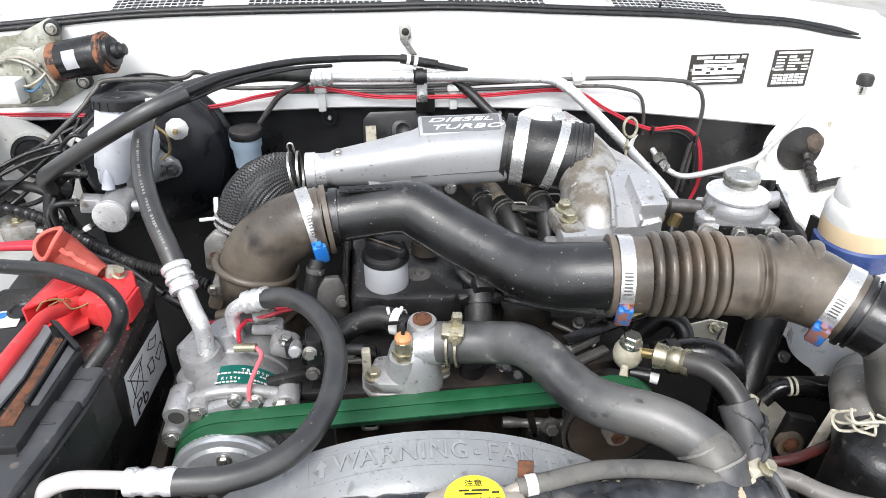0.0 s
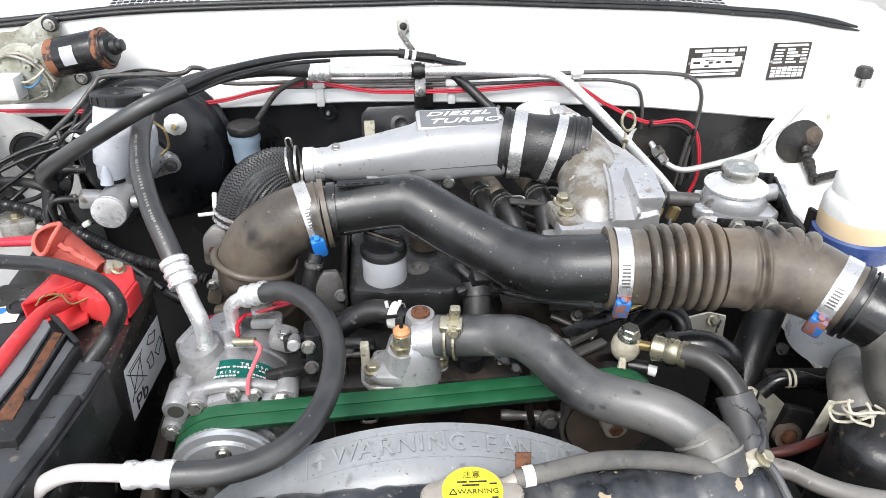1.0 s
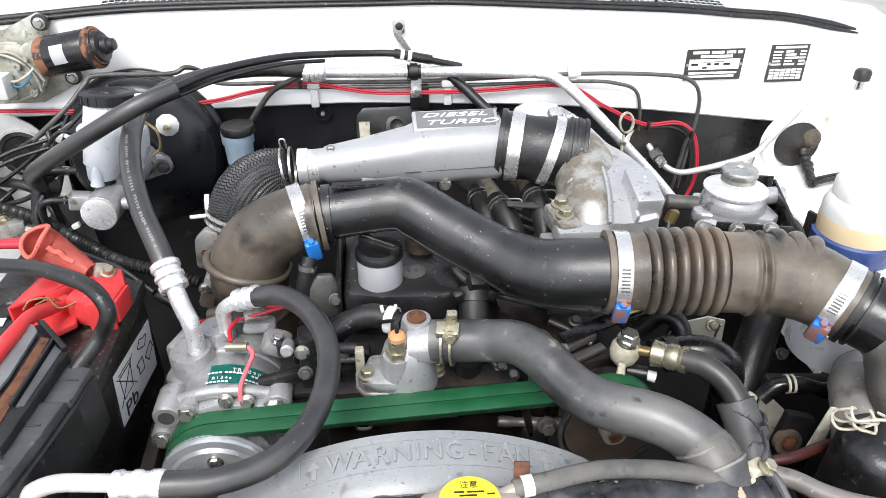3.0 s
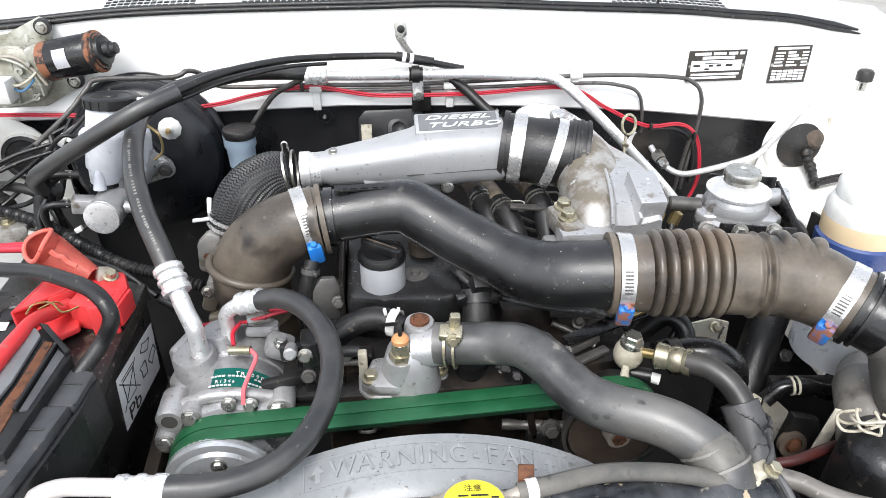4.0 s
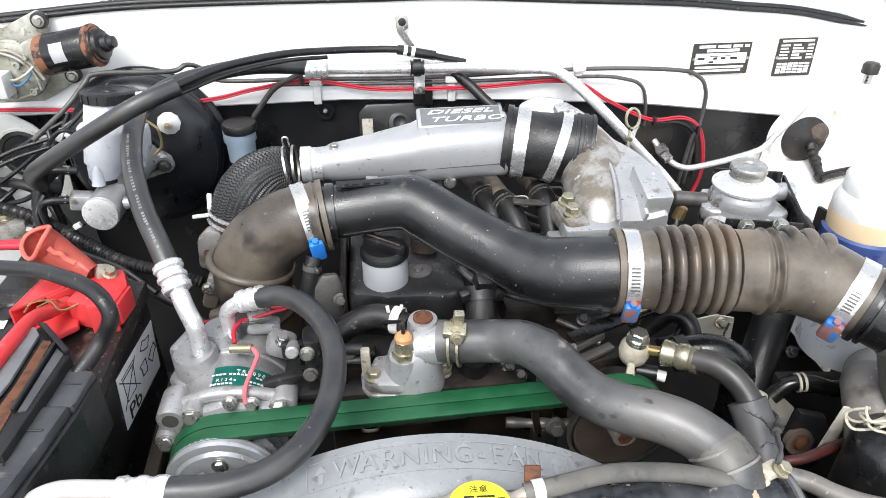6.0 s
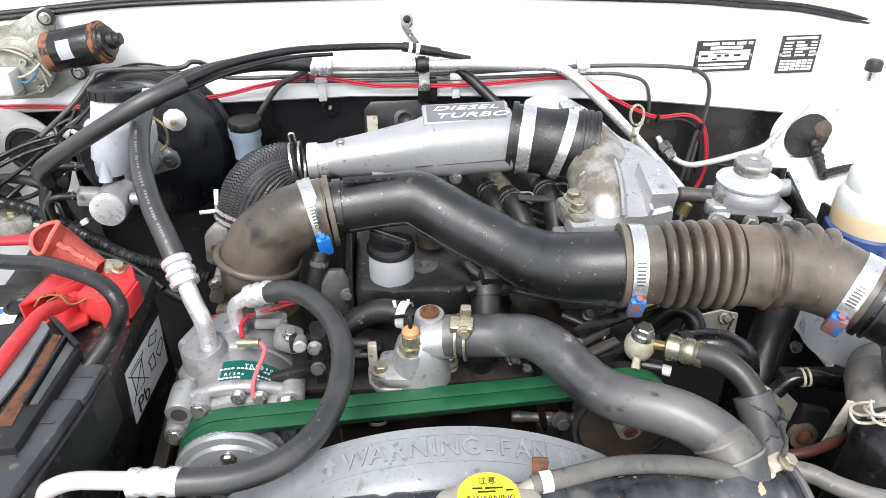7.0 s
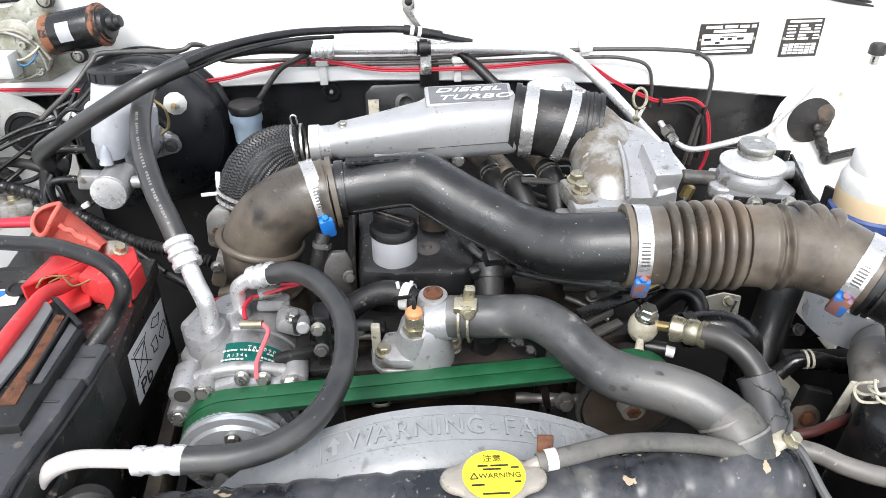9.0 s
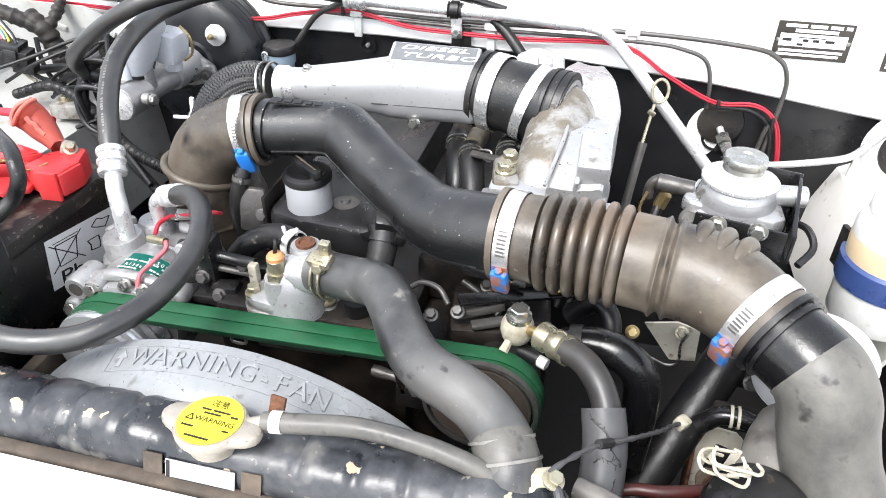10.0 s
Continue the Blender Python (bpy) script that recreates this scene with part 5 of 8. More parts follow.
part("rim", lathe([(0, 0.046), (0.0, 0.0525), (0.004, 0.0525), (0.010, 0.045), (0.017, 0.0515), (0.021, 0.0515), (0.027, 0.045), (0.034, 0.0515)], SC + Vector((0.004, 0.004, -0.006)), (0, 1, 0), 64), DIM, ST)
for rr, yy in ((0.0478, 0.0015), (0.0400, 0.0055), (0.0290, 0.0045)):
    part("step_edge", ring(SC + Vector((0, yy - 0.0008, 0)), (0, 1, 0), rr, 0.0024, 0.0012, 56), DIM, ST)
part("spacer", lathe([(0, 0.0125), (0.012, 0.0140), (0.024, 0.0175)], SC + Vector((0, -0.014, 0.004)), (0, 1, 0), 26), CAPMET, ST, "dull metal hub")
part("nut", lathe([(0, 0.006), (0.0005, 0.008), (0.006, 0.008)], SC + Vector((0, -0.0165, 0.004)), (0, 1, 0), 6), RUST, ST)
for k in range(4):
    a = math.radians(30 + 90 * k)
    part("hole", lathe([(0, 0.005), (0.0006, 0.005)], SC + Vector((0.034 * math.cos(a), 0.0122, 0.034 * math.sin(a))), (0, -1, 0), 16), INK, ST)


def belt(y, r0, r1, material_top, name_label, w=0.0165):
    """A V-belt round the compressor, pump and crank pulleys."""
    discs = ((CX, PZ, r0), (0.243, 0.870, r1), (0.045, 0.640, 0.068))
    pts = sorted({(round(x + r * math.cos(a), 6), round(z + r * math.sin(a), 6)) for x, z, r in discs for a in np.radians(range(0, 360, 6))})
    chain = []
    for run in (pts, pts[::-1]):
        part_ = []
        for q in run:
            while len(part_) > 1 and (part_[-1][0] - part_[-2][0]) * (q[1] - part_[-2][1]) - (part_[-1][1] - part_[-2][1]) * (q[0] - part_[-2][0]) <= 0:
                part_.pop()
            part_.append(q)
        chain += part_[:-1]
    path = [Vector((x, 0, z)) for x, z in chain]
    bt_ = thing("drive_belt", (0.03, y, 0.92), name_label, "belt", "drive belts")
    m = len(path)
    back = [(-w / 2, 0.0), (-w / 2, 0.0016), (-w * 0.44, 0.002), (w * 0.44, 0.002), (w / 2, 0.0016), (w / 2, 0.0)]
    vee = [(-w * 0.49, 0.0), (w * 0.49, 0.0), (w * 0.3, -0.008), (-w * 0.3, -0.008)]
    for nm, sec, mt in (("backing", back, material_top), ("v_section", vee, GREENDK)):
        b = bmesh.new()
        rings = []
        for i, p in enumerate(path):
            t = (path[(i + 1) % m] - path[i - 1]).normalized()
            nrm = Vector((t.z, 0, -t.x))
            rings.append([b.verts.new(p + nrm * h + Vector((0, y + s, 0))) for s, h in sec])
        q = len(sec)
        for i in range(m):
            a, c = rings[i], rings[(i + 1) % m]
            for k in range(q):
                b.faces.new((a[k], a[(k + 1) % q], c[(k + 1) % q], c[k]))
        part(nm, b, mt, bt_)
    return bt_


belt(0.5370, 0.0560, 0.0520, GREEN, "green V-belt running between compressor and pump pulleys")
belt(0.5545, 0.0565, 0.0525, GREEN, "green V-belt running between compressor and pump pulleys")

# small fittings seen under the belt
solid("bracket_clip", tube([(-0.033, 0.548, 0.893), (-0.033, 0.548, 0.884), (-0.018, 0.548, 0.884), (-0.018, 0.548, 0.893)], 0.0018, 6, 3), ZINC, "small bent wire clip under the drive belt", "clip")
ad = thing("belt_adjuster", (0.165, 0.545, 0.85), "threaded belt adjuster with a rusty bracket", "adjuster")
part("thread", tube([(0.120, 0.555, 0.872), (0.195, 0.548, 0.868)], 0.006, 12, 12, ripple=lambda s: 0.0008 * math.sin(s * 2200)), DIM, ad)
part("bracket", box((0.150, 0.548, 0.885), (0.008, 0.010, 0.060), (0, -12, 0), 0.002), GREASE, ad)
part("nut", hexbolt((0.172, 0.545, 0.872), (0, -1, 0.2), 0.008, 0.012), DIM, ad)
part("foot", box((0.162, 0.55, 0.852), (0.03, 0.014, 0.03), (0, 0, 0), 0.004), CHASSIS, ad)
part("cross_bar", box((0.03, 0.58, 0.868), (0.10, 0.016, 0.016), (0, -3, 0), 0.004), DIM, blk)

# ---- fan shroud ----
SX, SZ, SR = 0.020, 0.700, 0.274
sh = thing("fan_shroud", (SX, 0.43, 0.6), "grey plastic fan shroud with embossed warning letters", "shroud")
sp = [(0.392, -0.022), (0.398, -0.012), (0.412, -0.006), (0.418, -0.004), (0.444, 0.0015), (0.452, 0.002), (0.455, -0.001), (0.455, -0.010)]
AN = np.radians(np.linspace(-24, 204, 97))
loop_ = sp + [(y, r - 0.004) for y, r in sp[::-1]] + sp[:1]
b = grid(AN, range(len(loop_)), lambda a, k: (SX + (SR + loop_[int(k)][1]) * math.cos(a), loop_[int(k)][0], SZ + (SR + loop_[int(k)][1]) * math.sin(a)))
bmesh.ops.remove_doubles(b, verts=b.verts[:], dist=1e-6)
part("ring", b, SHROUD, sh)
def on_shroud(deg, y, lift=0.0):
    a = radians(deg)
    o = Vector((math.cos(a), 0, math.sin(a)))
    slope = 0.0055 / 0.026
    nrm = (o + Vector((0, -slope, 0))).normalized()
    rr = SR - 0.004 + (y - 0.418) * slope + lift
    return facing((SX + o.x * rr, y, SZ + o.z * rr), nrm, (math.sin(a), 0, -math.cos(a)))
WORD = "WARNING-FAN"
widths = [1.25, 1, 1, 1.05, .5, 1.05, 1.1, .75, .9, 1, 1.05]
tot = sum(widths)
run = 0
A0, A1 = 105.6, 66.9
for ch, w in zip(WORD, widths):
    deg = A0 + (A1 - A0) * (run + w / 2) / tot
    run += w
    part("letter", text_bm(ch, 0.0235, 0.0011, on_shroud(deg, 0.4305, 0.0006)), SHROUDTOP, sh)
fb = bmesh.new()
for y0 in (0.4185, 0.4430):
    for deg in np.arange(62.0, 110.6, 1.0):
        flat(on_shroud(deg, y0), -0.0026, -0.0004, 0.0026, 0.0004, 0.0006, fb)
for deg in (61.6, 110.9):
    flat(on_shroud(deg, 0.4308), -0.0004, -0.0125, 0.0004, 0.0125, 0.0006, fb)
part("frame_line", fb, SHROUDTOP, sh)
for deg in (108.2, 64.2):
    m = on_shroud(deg, 0.4305)
    ab = bmesh.new()
    flat(m, -0.0022, -0.008, 0.0022, 0.002, 0.0006, ab)
    tri_ = slab([(-0.006, 0.001), (0.006, 0.001), (0, 0.009)], 0.0006, (0, 0, 0))
    bmesh.ops.transform(tri_, matrix=m, verts=tri_.verts)
    join(ab, tri_)
    part("arrow", ab, SHROUDTOP, sh)

# ---- radiator ----
ra = thing("radiator", (0.06, 0.37, 0.45), "black painted metal radiator with a chipped ribbed top tank", "radiator")
RX = np.linspace(-0.232, 0.335, 150)
def tank(x, k):
    prof = [(0.350, 0.885), (0.348, 0.915), (0.346, 0.932), (0.347, 0.945), (0.352, 0.957), (0.361, 0.965), (0.375, 0.969), (0.390, 0.967), (0.400, 0.958), (0.404, 0.945), (0.405, 0.885)]
    y, z = prof[int(k)]
    e = min(1.0, (x - RX[0]) / 0.03, (RX[-1] - x) / 0.03)
    rib = 0.0
    for c in (-0.185, -0.145, -0.105, -0.065, -0.02, 0.13, 0.175, 0.215, 0.25, 0.30):
        rib += 0.0035 * math.exp(-((x - c) / 0.005) ** 2)
    z -= rib * (1 if z > 0.93 else 0.2)
    if z > 0.95:
        z += 0.0032 * noise.noise((x * 30, y * 25, 2.0)) + 0.0012 * noise.noise((x * 85, y * 60, 5.0))
        y += 0.002 * noise.noise((x * 40, 3.0, z * 30)) if y > 0.38 else 0
    drop = (1 - max(0, e)) ** 2 * 0.03
    return (x, y, z - drop if z > 0.92 else z)
b = grid(RX, range(11), tank)
bmesh.ops.holes_fill(b, edges=[e for e in b.edges if e.is_boundary])
part("top_tank", b, TANK, ra)
part("core", box((0.05, 0.377, 0.66), (0.56, 0.045, 0.45)), CHASSIS, ra)
part("lower_flange", box((0.05, 0.3405, 0.932), (0.66, 0.011, 0.016), (0, 0, 0), 0.003), DUSTYDK, ra, "dusty rubber strip")
part("side_bracket", slab([(-0.03, -0.05), (0.028, 0.022), (0.020, 0.034), (-0.02, 0.012), (-0.05, -0.03)], 0.006, (-0.235, 0.372, 0.945), (68, 0, 0), 0.002), TANK, ra)
part("neck", lathe([(0, 0.020), (0.009, 0.020), (0.011, 0.024), (0.0145, 0.024)], (0.061, 0.366, 0.962), (0, 0, 1), 28), CAPMET, ra)
part("outlet", lathe([(0, 0.023), (0.03, 0.023)], (0.285, 0.384, 0.895), (0, 0.1, 1), 24), TANK, ra)
LM = facing((0.058, 0.3455, 0.9455), (0, -0.93, 0.36), (1, 0, 0)) @ Matrix.Diagonal((0.74, 0.86, 1, 1))
part("sticker", flat(LM, -0.042, -0.013, 0.036, 0.010, 0.0008), GREYLABEL, ra, "greyed white maker's sticker")
stk = bmesh.new()
flat(LM @ Matrix.Translation((0, 0, 0.001)), -0.034, -0.012, 0.030, -0.007, 0.0003, stk)
flat(LM @ Matrix.Translation((0, 0, 0.001)), -0.041, -0.012, -0.037, 0.009, 0.0003, stk)
part("sticker_print", stk, INK, ra)
for x in (0.016, 0.098):
    part("tape", flat(facing((x, 0.3457, 0.9455), (0, -0.93, 0.36), (1, 0, 0)), -0.008, -0.012, 0.008, 0.011, 0.0009), DUSTYDK, ra, "dusty tape patch")

rc = thing("pressure_cap", (0.061, 0.366, 0.975), "weathered metal radiator cap with a yellow warning sticker", "cap")
wing_ = []
for k in range(48):
    a = 2 * math.pi * k / 48
    e = max(0.0, abs(math.cos(a)) - 0.86) / 0.14
    wing_.append(((0.0275 + 0.0145 * e ** 0.6) * math.cos(a), (0.0275 + 0.004 * e) * math.sin(a)))
part("cap", slab(wing_, 0.010, (0.061, 0.366, 0.9755), (-3, 0, -4), 0.004), CAPMET, rc)
CM = pose(0.061, 0.366, 0.9895, -3, 0, -4)
part("dome", lathe([(0, 0.0275), (0.002, 0.026), (0.0028, 0.022)], (0.061, 0.366, 0.9835), (0, 0.05, 1), 40), CAPMET, rc)
CM = facing((0.061, 0.366, 0.9865), (0, 0.05, 1), (1, -0.06, 0))
stick = part("sticker", lathe([(0, 0.0245), (0.0004, 0.0245)], (0.061, 0.366, 0.9863), (0, 0.05, 1), 44), YELLOW, rc, "yellow warning sticker")
T = lambda x, y: CM @ Matrix.Translation((x, y, 0.0005))
part("lettering", text_bm("WARNING", 0.0068, 0.0001, T(0.0045, -0.0015)), INK, stick)
part("lettering", text_bm("注意", 0.0075, 0.0001, T(0.0, 0.0155)), INK, stick)
wt = bmesh.new()
for (x0, y0), (x1, y1) in (((-0.0185, -0.004), (-0.0125, -0.004)), ((-0.0185, -0.004), (-0.0155, 0.0015)), ((-0.0125, -0.004), (-0.0155, 0.0015))):
    d = math.atan2(y1 - y0, x1 - x0)
    L = math.hypot(x1 - x0, y1 - y0)
    flat(T((x0 + x1) / 2, (y0 + y1) / 2) @ pose(0, 0, 0, 0, 0, math.degrees(d)), -L / 2, -0.0004, L / 2, 0.0004, 0.0002, wt)
for x0, x1, y in ((-0.012, -0.004, 0.0085), (-0.002, 0.012, 0.0085), (-0.008, 0.006, 0.005), (0.014, 0.020, 0.006), (0.015, 0.020, -0.008), (-0.010, 0.010, -0.0185), (-0.018, -0.008, -0.010)):
    flat(T(0, y), x0, -0.0008, x1, 0.0008, 0.0002, wt)
part("fine_print", wt, INK, stick)

ov = thing("overflow_hose", (0.18, 0.38, 0.97), "grey rubber overflow hose with a white band and spring clip", "hose")
part("hose", tube([(0.098, 0.377, 0.982), (0.125, 0.380, 0.984), (0.17, 0.388, 0.983), (0.22, 0.388, 0.978), (0.258, 0.384, 0.971), (0.285, 0.382, 0.962)], 0.0078, 14), HOSEDUST, ov)
part("band", ring((0.109, 0.3785, 0.983), (1, 0.1, 0.05), 0.0079, 0.009, 0.0008, 22), WHITEPL, ov)
part("nipple", tube([(0.082, 0.372, 0.978), (0.10, 0.377, 0.982)], 0.006, 12, 3), CAPMET, ov)
part("spring_clip", box((0.106, 0.388, 0.991), (0.013, 0.014, 0.003), (60, 0, -8), 0.0008), RUST, ov, "rusty spring clip")

# wiring clamp at the hose outlet
wc = thing("cable_clamp", (0.31, 0.385, 0.96), "zinc clip and grey cable across the radiator's corner", "clamp")
part("bracket", box((0.309, 0.388, 0.966), (0.020, 0.014, 0.014), (0, 0, 20), 0.002), CREAM, wc)
part("screw", hexbolt((0.316, 0.385, 0.972), (0.3, -0.3, 1), 0.006, 0.008), YZINC, wc)
part("cable", tube([(0.316, 0.388, 0.970), (0.322, 0.374, 0.967), (0.330, 0.345, 0.950), (0.345, 0.315, 0.93)], 0.0036, 8), SLEEVE, wc)
part("taped_wire", tube([(0.313, 0.387, 0.978), (0.324, 0.402, 0.976), (0.343, 0.435, 0.957), (0.364, 0.464, 0.936), (0.385, 0.494, 0.914), (0.410, 0.542, 0.874), (0.424, 0.572, 0.851), (0.438, 0.594, 0.835)], 0.0022, 8, 10, ripple=lambda s: 0.0005 * math.sin(s * 260)), SLEEVE, wc, "dusty taped wire")
part("tie", box((0.439, 0.596, 0.834), (0.016, 0.014, 0.014), (15, 10, 50), 0.004), CREAM, wc)
part("tape", tube([(0.347, 0.441, 0.9545), (0.358, 0.456, 0.942)], 0.0040, 8, 3), INK, wc)
part("bracket_lip", box((0.302, 0.381, 0.958), (0.012, 0.010, 0.018), (0, 20, 20), 0.002), CREAM, wc)
solid("lower_cross_pipe", tube([(0.335, 0.425, 0.918), (0.366, 0.412, 0.920), (0.388, 0.393, 0.920), (0.42, 0.378, 0.918), (0.50, 0.36, 0.91)], 0.009, 14), TUBEGREY, "grey hose running along the radiator support", "hose")

# ---- battery corner ----
ba = thing("battery", (-0.37, 0.57, 0.72), "dusty black car battery with a recycling label", "battery")
part("case", box((-0.372, 0.568, 0.838), (0.172, 0.335, 0.225), bevel=0.006), BATTCASE, ba)
part("lid", box((-0.372, 0.568, 0.953), (0.180, 0.343, 0.022), bevel=0.005), BATTLID, ba)
part("raised_panel", box((-0.405, 0.60, 0.966), (0.09, 0.24, 0.008), bevel=0.003), BATTCASE, ba)
part("plus_mark", box((-0.298, 0.690, 0.9645), (0.012, 0.003, 0.001)), DUSTYDK, ba)
part("plus_mark", box((-0.298, 0.690, 0.9647), (0.003, 0.012, 0.001)), DUSTYDK, ba)
for y in (0.52, 0.60, 0.68):
    part("vent_cap", lathe([(0, 0.015), (0.004, 0.015), (0.005, 0.012), (0.003, 0.010), (0.003, 0.004)], (-0.412, y, 0.969), (0, 0, 1), 24), MATTBLK, ba)
LB = facing((-0.2855, 0.655, 0.8935), (1, 0, 0), (0, 1, -0.17)) @ Matrix.Diagonal((1.5, 0.86, 1, 1))
lbl = part("label", flat(LB, -0.043, -0.037, 0.043, 0.037, 0.0006), LABELW, ba, "white recycling label")
LBT = LB @ Matrix.Translation((0, 0, 0.0008))
part("lettering", text_bm("Pb", 0.028, 0.0002, LBT @ Matrix.Translation((-0.020, -0.026, 0))), INK, lbl)
ic = bmesh.new()
def stroke(x0, y0, x1, y1, w, b, m=LBT):
    d, L = math.atan2(y1 - y0, x1 - x0), math.hypot(x1 - x0, y1 - y0)
    return flat(m @ pose((x0 + x1) / 2, (y0 + y1) / 2, 0, 0, 0, math.degrees(d)), -L / 2, -w / 2, L / 2, w / 2, 0.0003, b)
for s in ((-0.040, -0.013, -0.004, 0.030, .0012), (-0.040, 0.028, -0.004, -0.013, .0012), (-0.032, -0.008, -0.034, 0.024, .001), (-0.034, 0.024, -0.010, 0.024, .0014), (-0.010, 0.024, -0.013, -0.008, .001), (-0.013, -0.008, -0.032, -0.008, .001), (-0.036, 0.028, -0.008, 0.028, .001)):
    stroke(*s, ic)
for k in range(3):
    a = math.radians(90 + 120 * k)
    cx, cy = 0.020 + 0.0125 * math.cos(a), 0.006 + 0.0165 * math.sin(a)
    pts = [(cx + r * math.cos(a + t), cy + r * math.sin(a + t)) for r, t in ((0.010, 0.5), (0.012, 1.5), (0.007, 2.2), (0.010, 3.6), (0.0115, 5.0), (0.005, 5.7))]
    for (x0, y0), (x1, y1) in zip(pts, pts[1:] + pts[:1]):
        stroke(x0, y0, x1, y1, 0.0013, ic)
part("symbols", ic, INK, lbl)
TL_ = facing((-0.430, 0.665, 0.9705), (0, 0, 1), (1, 0.1, 0))
tl = part("top_label", flat(TL_, -0.028, -0.016, 0.022, 0.016, 0.0005), LABELW, ba, "white hazard label")
for x in (-0.016, 0.0):
    part("blue_sign", lathe([(0, 0.006), (0.0004, 0.006)], TL_ @ Vector((x, 0.007, 0.0006)), (0, 0, 1), 20), BLUE, tl)
part("hazard_sign", slab([(-0.006, 0), (0.006, 0), (0, 0.009)], 0.0004, TL_ @ Vector((-0.018, -0.012, 0.0006))), YELLOW, tl)

# hold-down frame over the battery
hd = thing("battery_hold_down", (-0.30, 0.48, 0.97), "black plastic hold-down frame over the battery, sky sheen painted grey", "bracket")
def plan(pts, top, depth, bevel):
    """A plan outline in world x, y, with its top at a height."""
    return slab(pts, depth, (0, 0, top - depth), (0, 0, 0), bevel)
part("side_bar", plan([(-0.323, 0.496), (-0.305, 0.550), (-0.272, 0.540), (-0.276, 0.500), (-0.279, 0.494)], 1.0, 0.045, 0.004), GREYBLK, hd)
part("side_bar", plan([(-0.365, 0.34), (-0.345, 0.440), (-0.331, 0.480), (-0.323, 0.497), (-0.279, 0.495), (-0.286, 0.455), (-0.298, 0.395), (-0.302, 0.34)], 1.003, 0.050, 0.005), GREYBLK, hd)
part("outer_skirt", plan([(-0.300, 0.34), (-0.296, 0.395), (-0.284, 0.455), (-0.277, 0.495), (-0.272, 0.535), (-0.2695, 0.535), (-0.272, 0.495), (-0.279, 0.455), (-0.291, 0.395), (-0.295, 0.34)], 0.994, 0.06, 0.001), MATTBLK, hd)
def outline(pts, z):
    return tube([(x, y, z) for x, y in pts], 0.0009, 6, 4)
part("moulded_line", outline([(-0.307, 0.430), (-0.3165, 0.458), (-0.3150, 0.4655), (-0.290, 0.4650)], 1.0033), INK, hd)
part("moulded_line", outline([(-0.307, 0.502), (-0.301, 0.521), (-0.297, 0.5245), (-0.2785, 0.5215)], 1.0003), INK, hd)
part("inner_bar", plan([(-0.3641, 0.4329), (-0.3504, 0.5406), (-0.3395, 0.5978), (-0.3303, 0.5944), (-0.2948, 0.5520), (-0.3023, 0.4787), (-0.3069, 0.4329)], 1.012, 0.030, 0.003), MATTBLK, hd)
# painted sheen along the inner bar's upper face
part("inner_face", plan([(-0.3721, 0.4329), (-0.3527, 0.5360), (-0.3424, 0.5909), (-0.3383, 0.5898), (-0.3303, 0.5783), (-0.3315, 0.5131), (-0.3435, 0.4329)], 1.0165, 0.004, 0.001), PALEBAR, hd, "pale strip, sky sheen in its colour")
part("frame_rim", plan([(-0.3395, 0.5984), (-0.3298, 0.5949), (-0.2943, 0.5526), (-0.2988, 0.5497), (-0.3303, 0.5869)], 1.017, 0.006, 0.001), MATTBLK, hd)
part("frame_rim", plan([(-0.3132, 0.5669), (-0.3097, 0.5646), (-0.3143, 0.4787), (-0.3177, 0.4787)], 1.017, 0.006, 0.001), MATTBLK, hd)
part("rusty_plate", plan([(-0.3258, 0.5726), (-0.3166, 0.5692), (-0.3177, 0.4558), (-0.3332, 0.4558), (-0.3275, 0.5131)], 1.0135, 0.002, 0.0004), RUST, hd, "rusty clamp plate")
part("grey_inset", plan([(-0.3086, 0.5589), (-0.2994, 0.5497), (-0.3057, 0.4787), (-0.3126, 0.4787)], 1.0135, 0.002, 0.0004), GREYBLK, hd)

# red positive terminal
pt = thing("battery_terminal_cover", (-0.33, 0.65, 0.97), "bright red plastic cover over the positive battery terminal", "terminal cover")
part("arm", plan([(-0.338, 0.654), (-0.330, 0.690), (-0.312, 0.713), (-0.292, 0.711), (-0.279, 0.678), (-0.284, 0.646), (-0.311, 0.643)], 1.0, 0.034, 0.005), RED, pt)
part("skirt", box((-0.2985, 0.6425, 0.982), (0.027, 0.005, 0.036), (0, 0, 4), 0.0015), RED, pt)
part("skirt", box((-0.2815, 0.662, 0.984), (0.005, 0.034, 0.026), (0, 0, -8), 0.0015), RED, pt)
part("bridge", box((-0.327, 0.690, 0.984), (0.040, 0.024, 0.016), (0, 0, -15), 0.004), RED, pt)
part("hood", plan([(-0.383, 0.637), (-0.371, 0.693), (-0.337, 0.683), (-0.347, 0.670)], 1.004, 0.004, 0.0015), RED, pt)
part("hood_wall", slab([(0, 0), (0.034, 0), (0.034, -0.034), (0, -0.030)], 0.003, (-0.3585, 0.661, 1.002), (90, 0, 42), 0.0008), RED, pt)
part("hood_wall", plan([(-0.3835, 0.637), (-0.3715, 0.693), (-0.3745, 0.694), (-0.3865, 0.638)], 1.003, 0.034, 0.0008), RED, pt)
part("hood_wall", plan([(-0.371, 0.690), (-0.337, 0.680), (-0.337, 0.683), (-0.371, 0.693)], 1.002, 0.034, 0.0008), RED, pt)
part("floor", plan([(-0.380, 0.630), (-0.370, 0.690), (-0.335, 0.675), (-0.325, 0.640), (-0.345, 0.622)], 0.978, 0.008, 0.002), RED, pt)
part("wire_tie", tube([(-0.368, 0.632, 1.004), (-0.358, 0.634, 1.014), (-0.345, 0.641, 1.010), (-0.336, 0.640, 0.998), (-0.320, 0.652, 0.998), (-0.308, 0.662, 1.002)], 0.0011, 6), BRASS, pt)
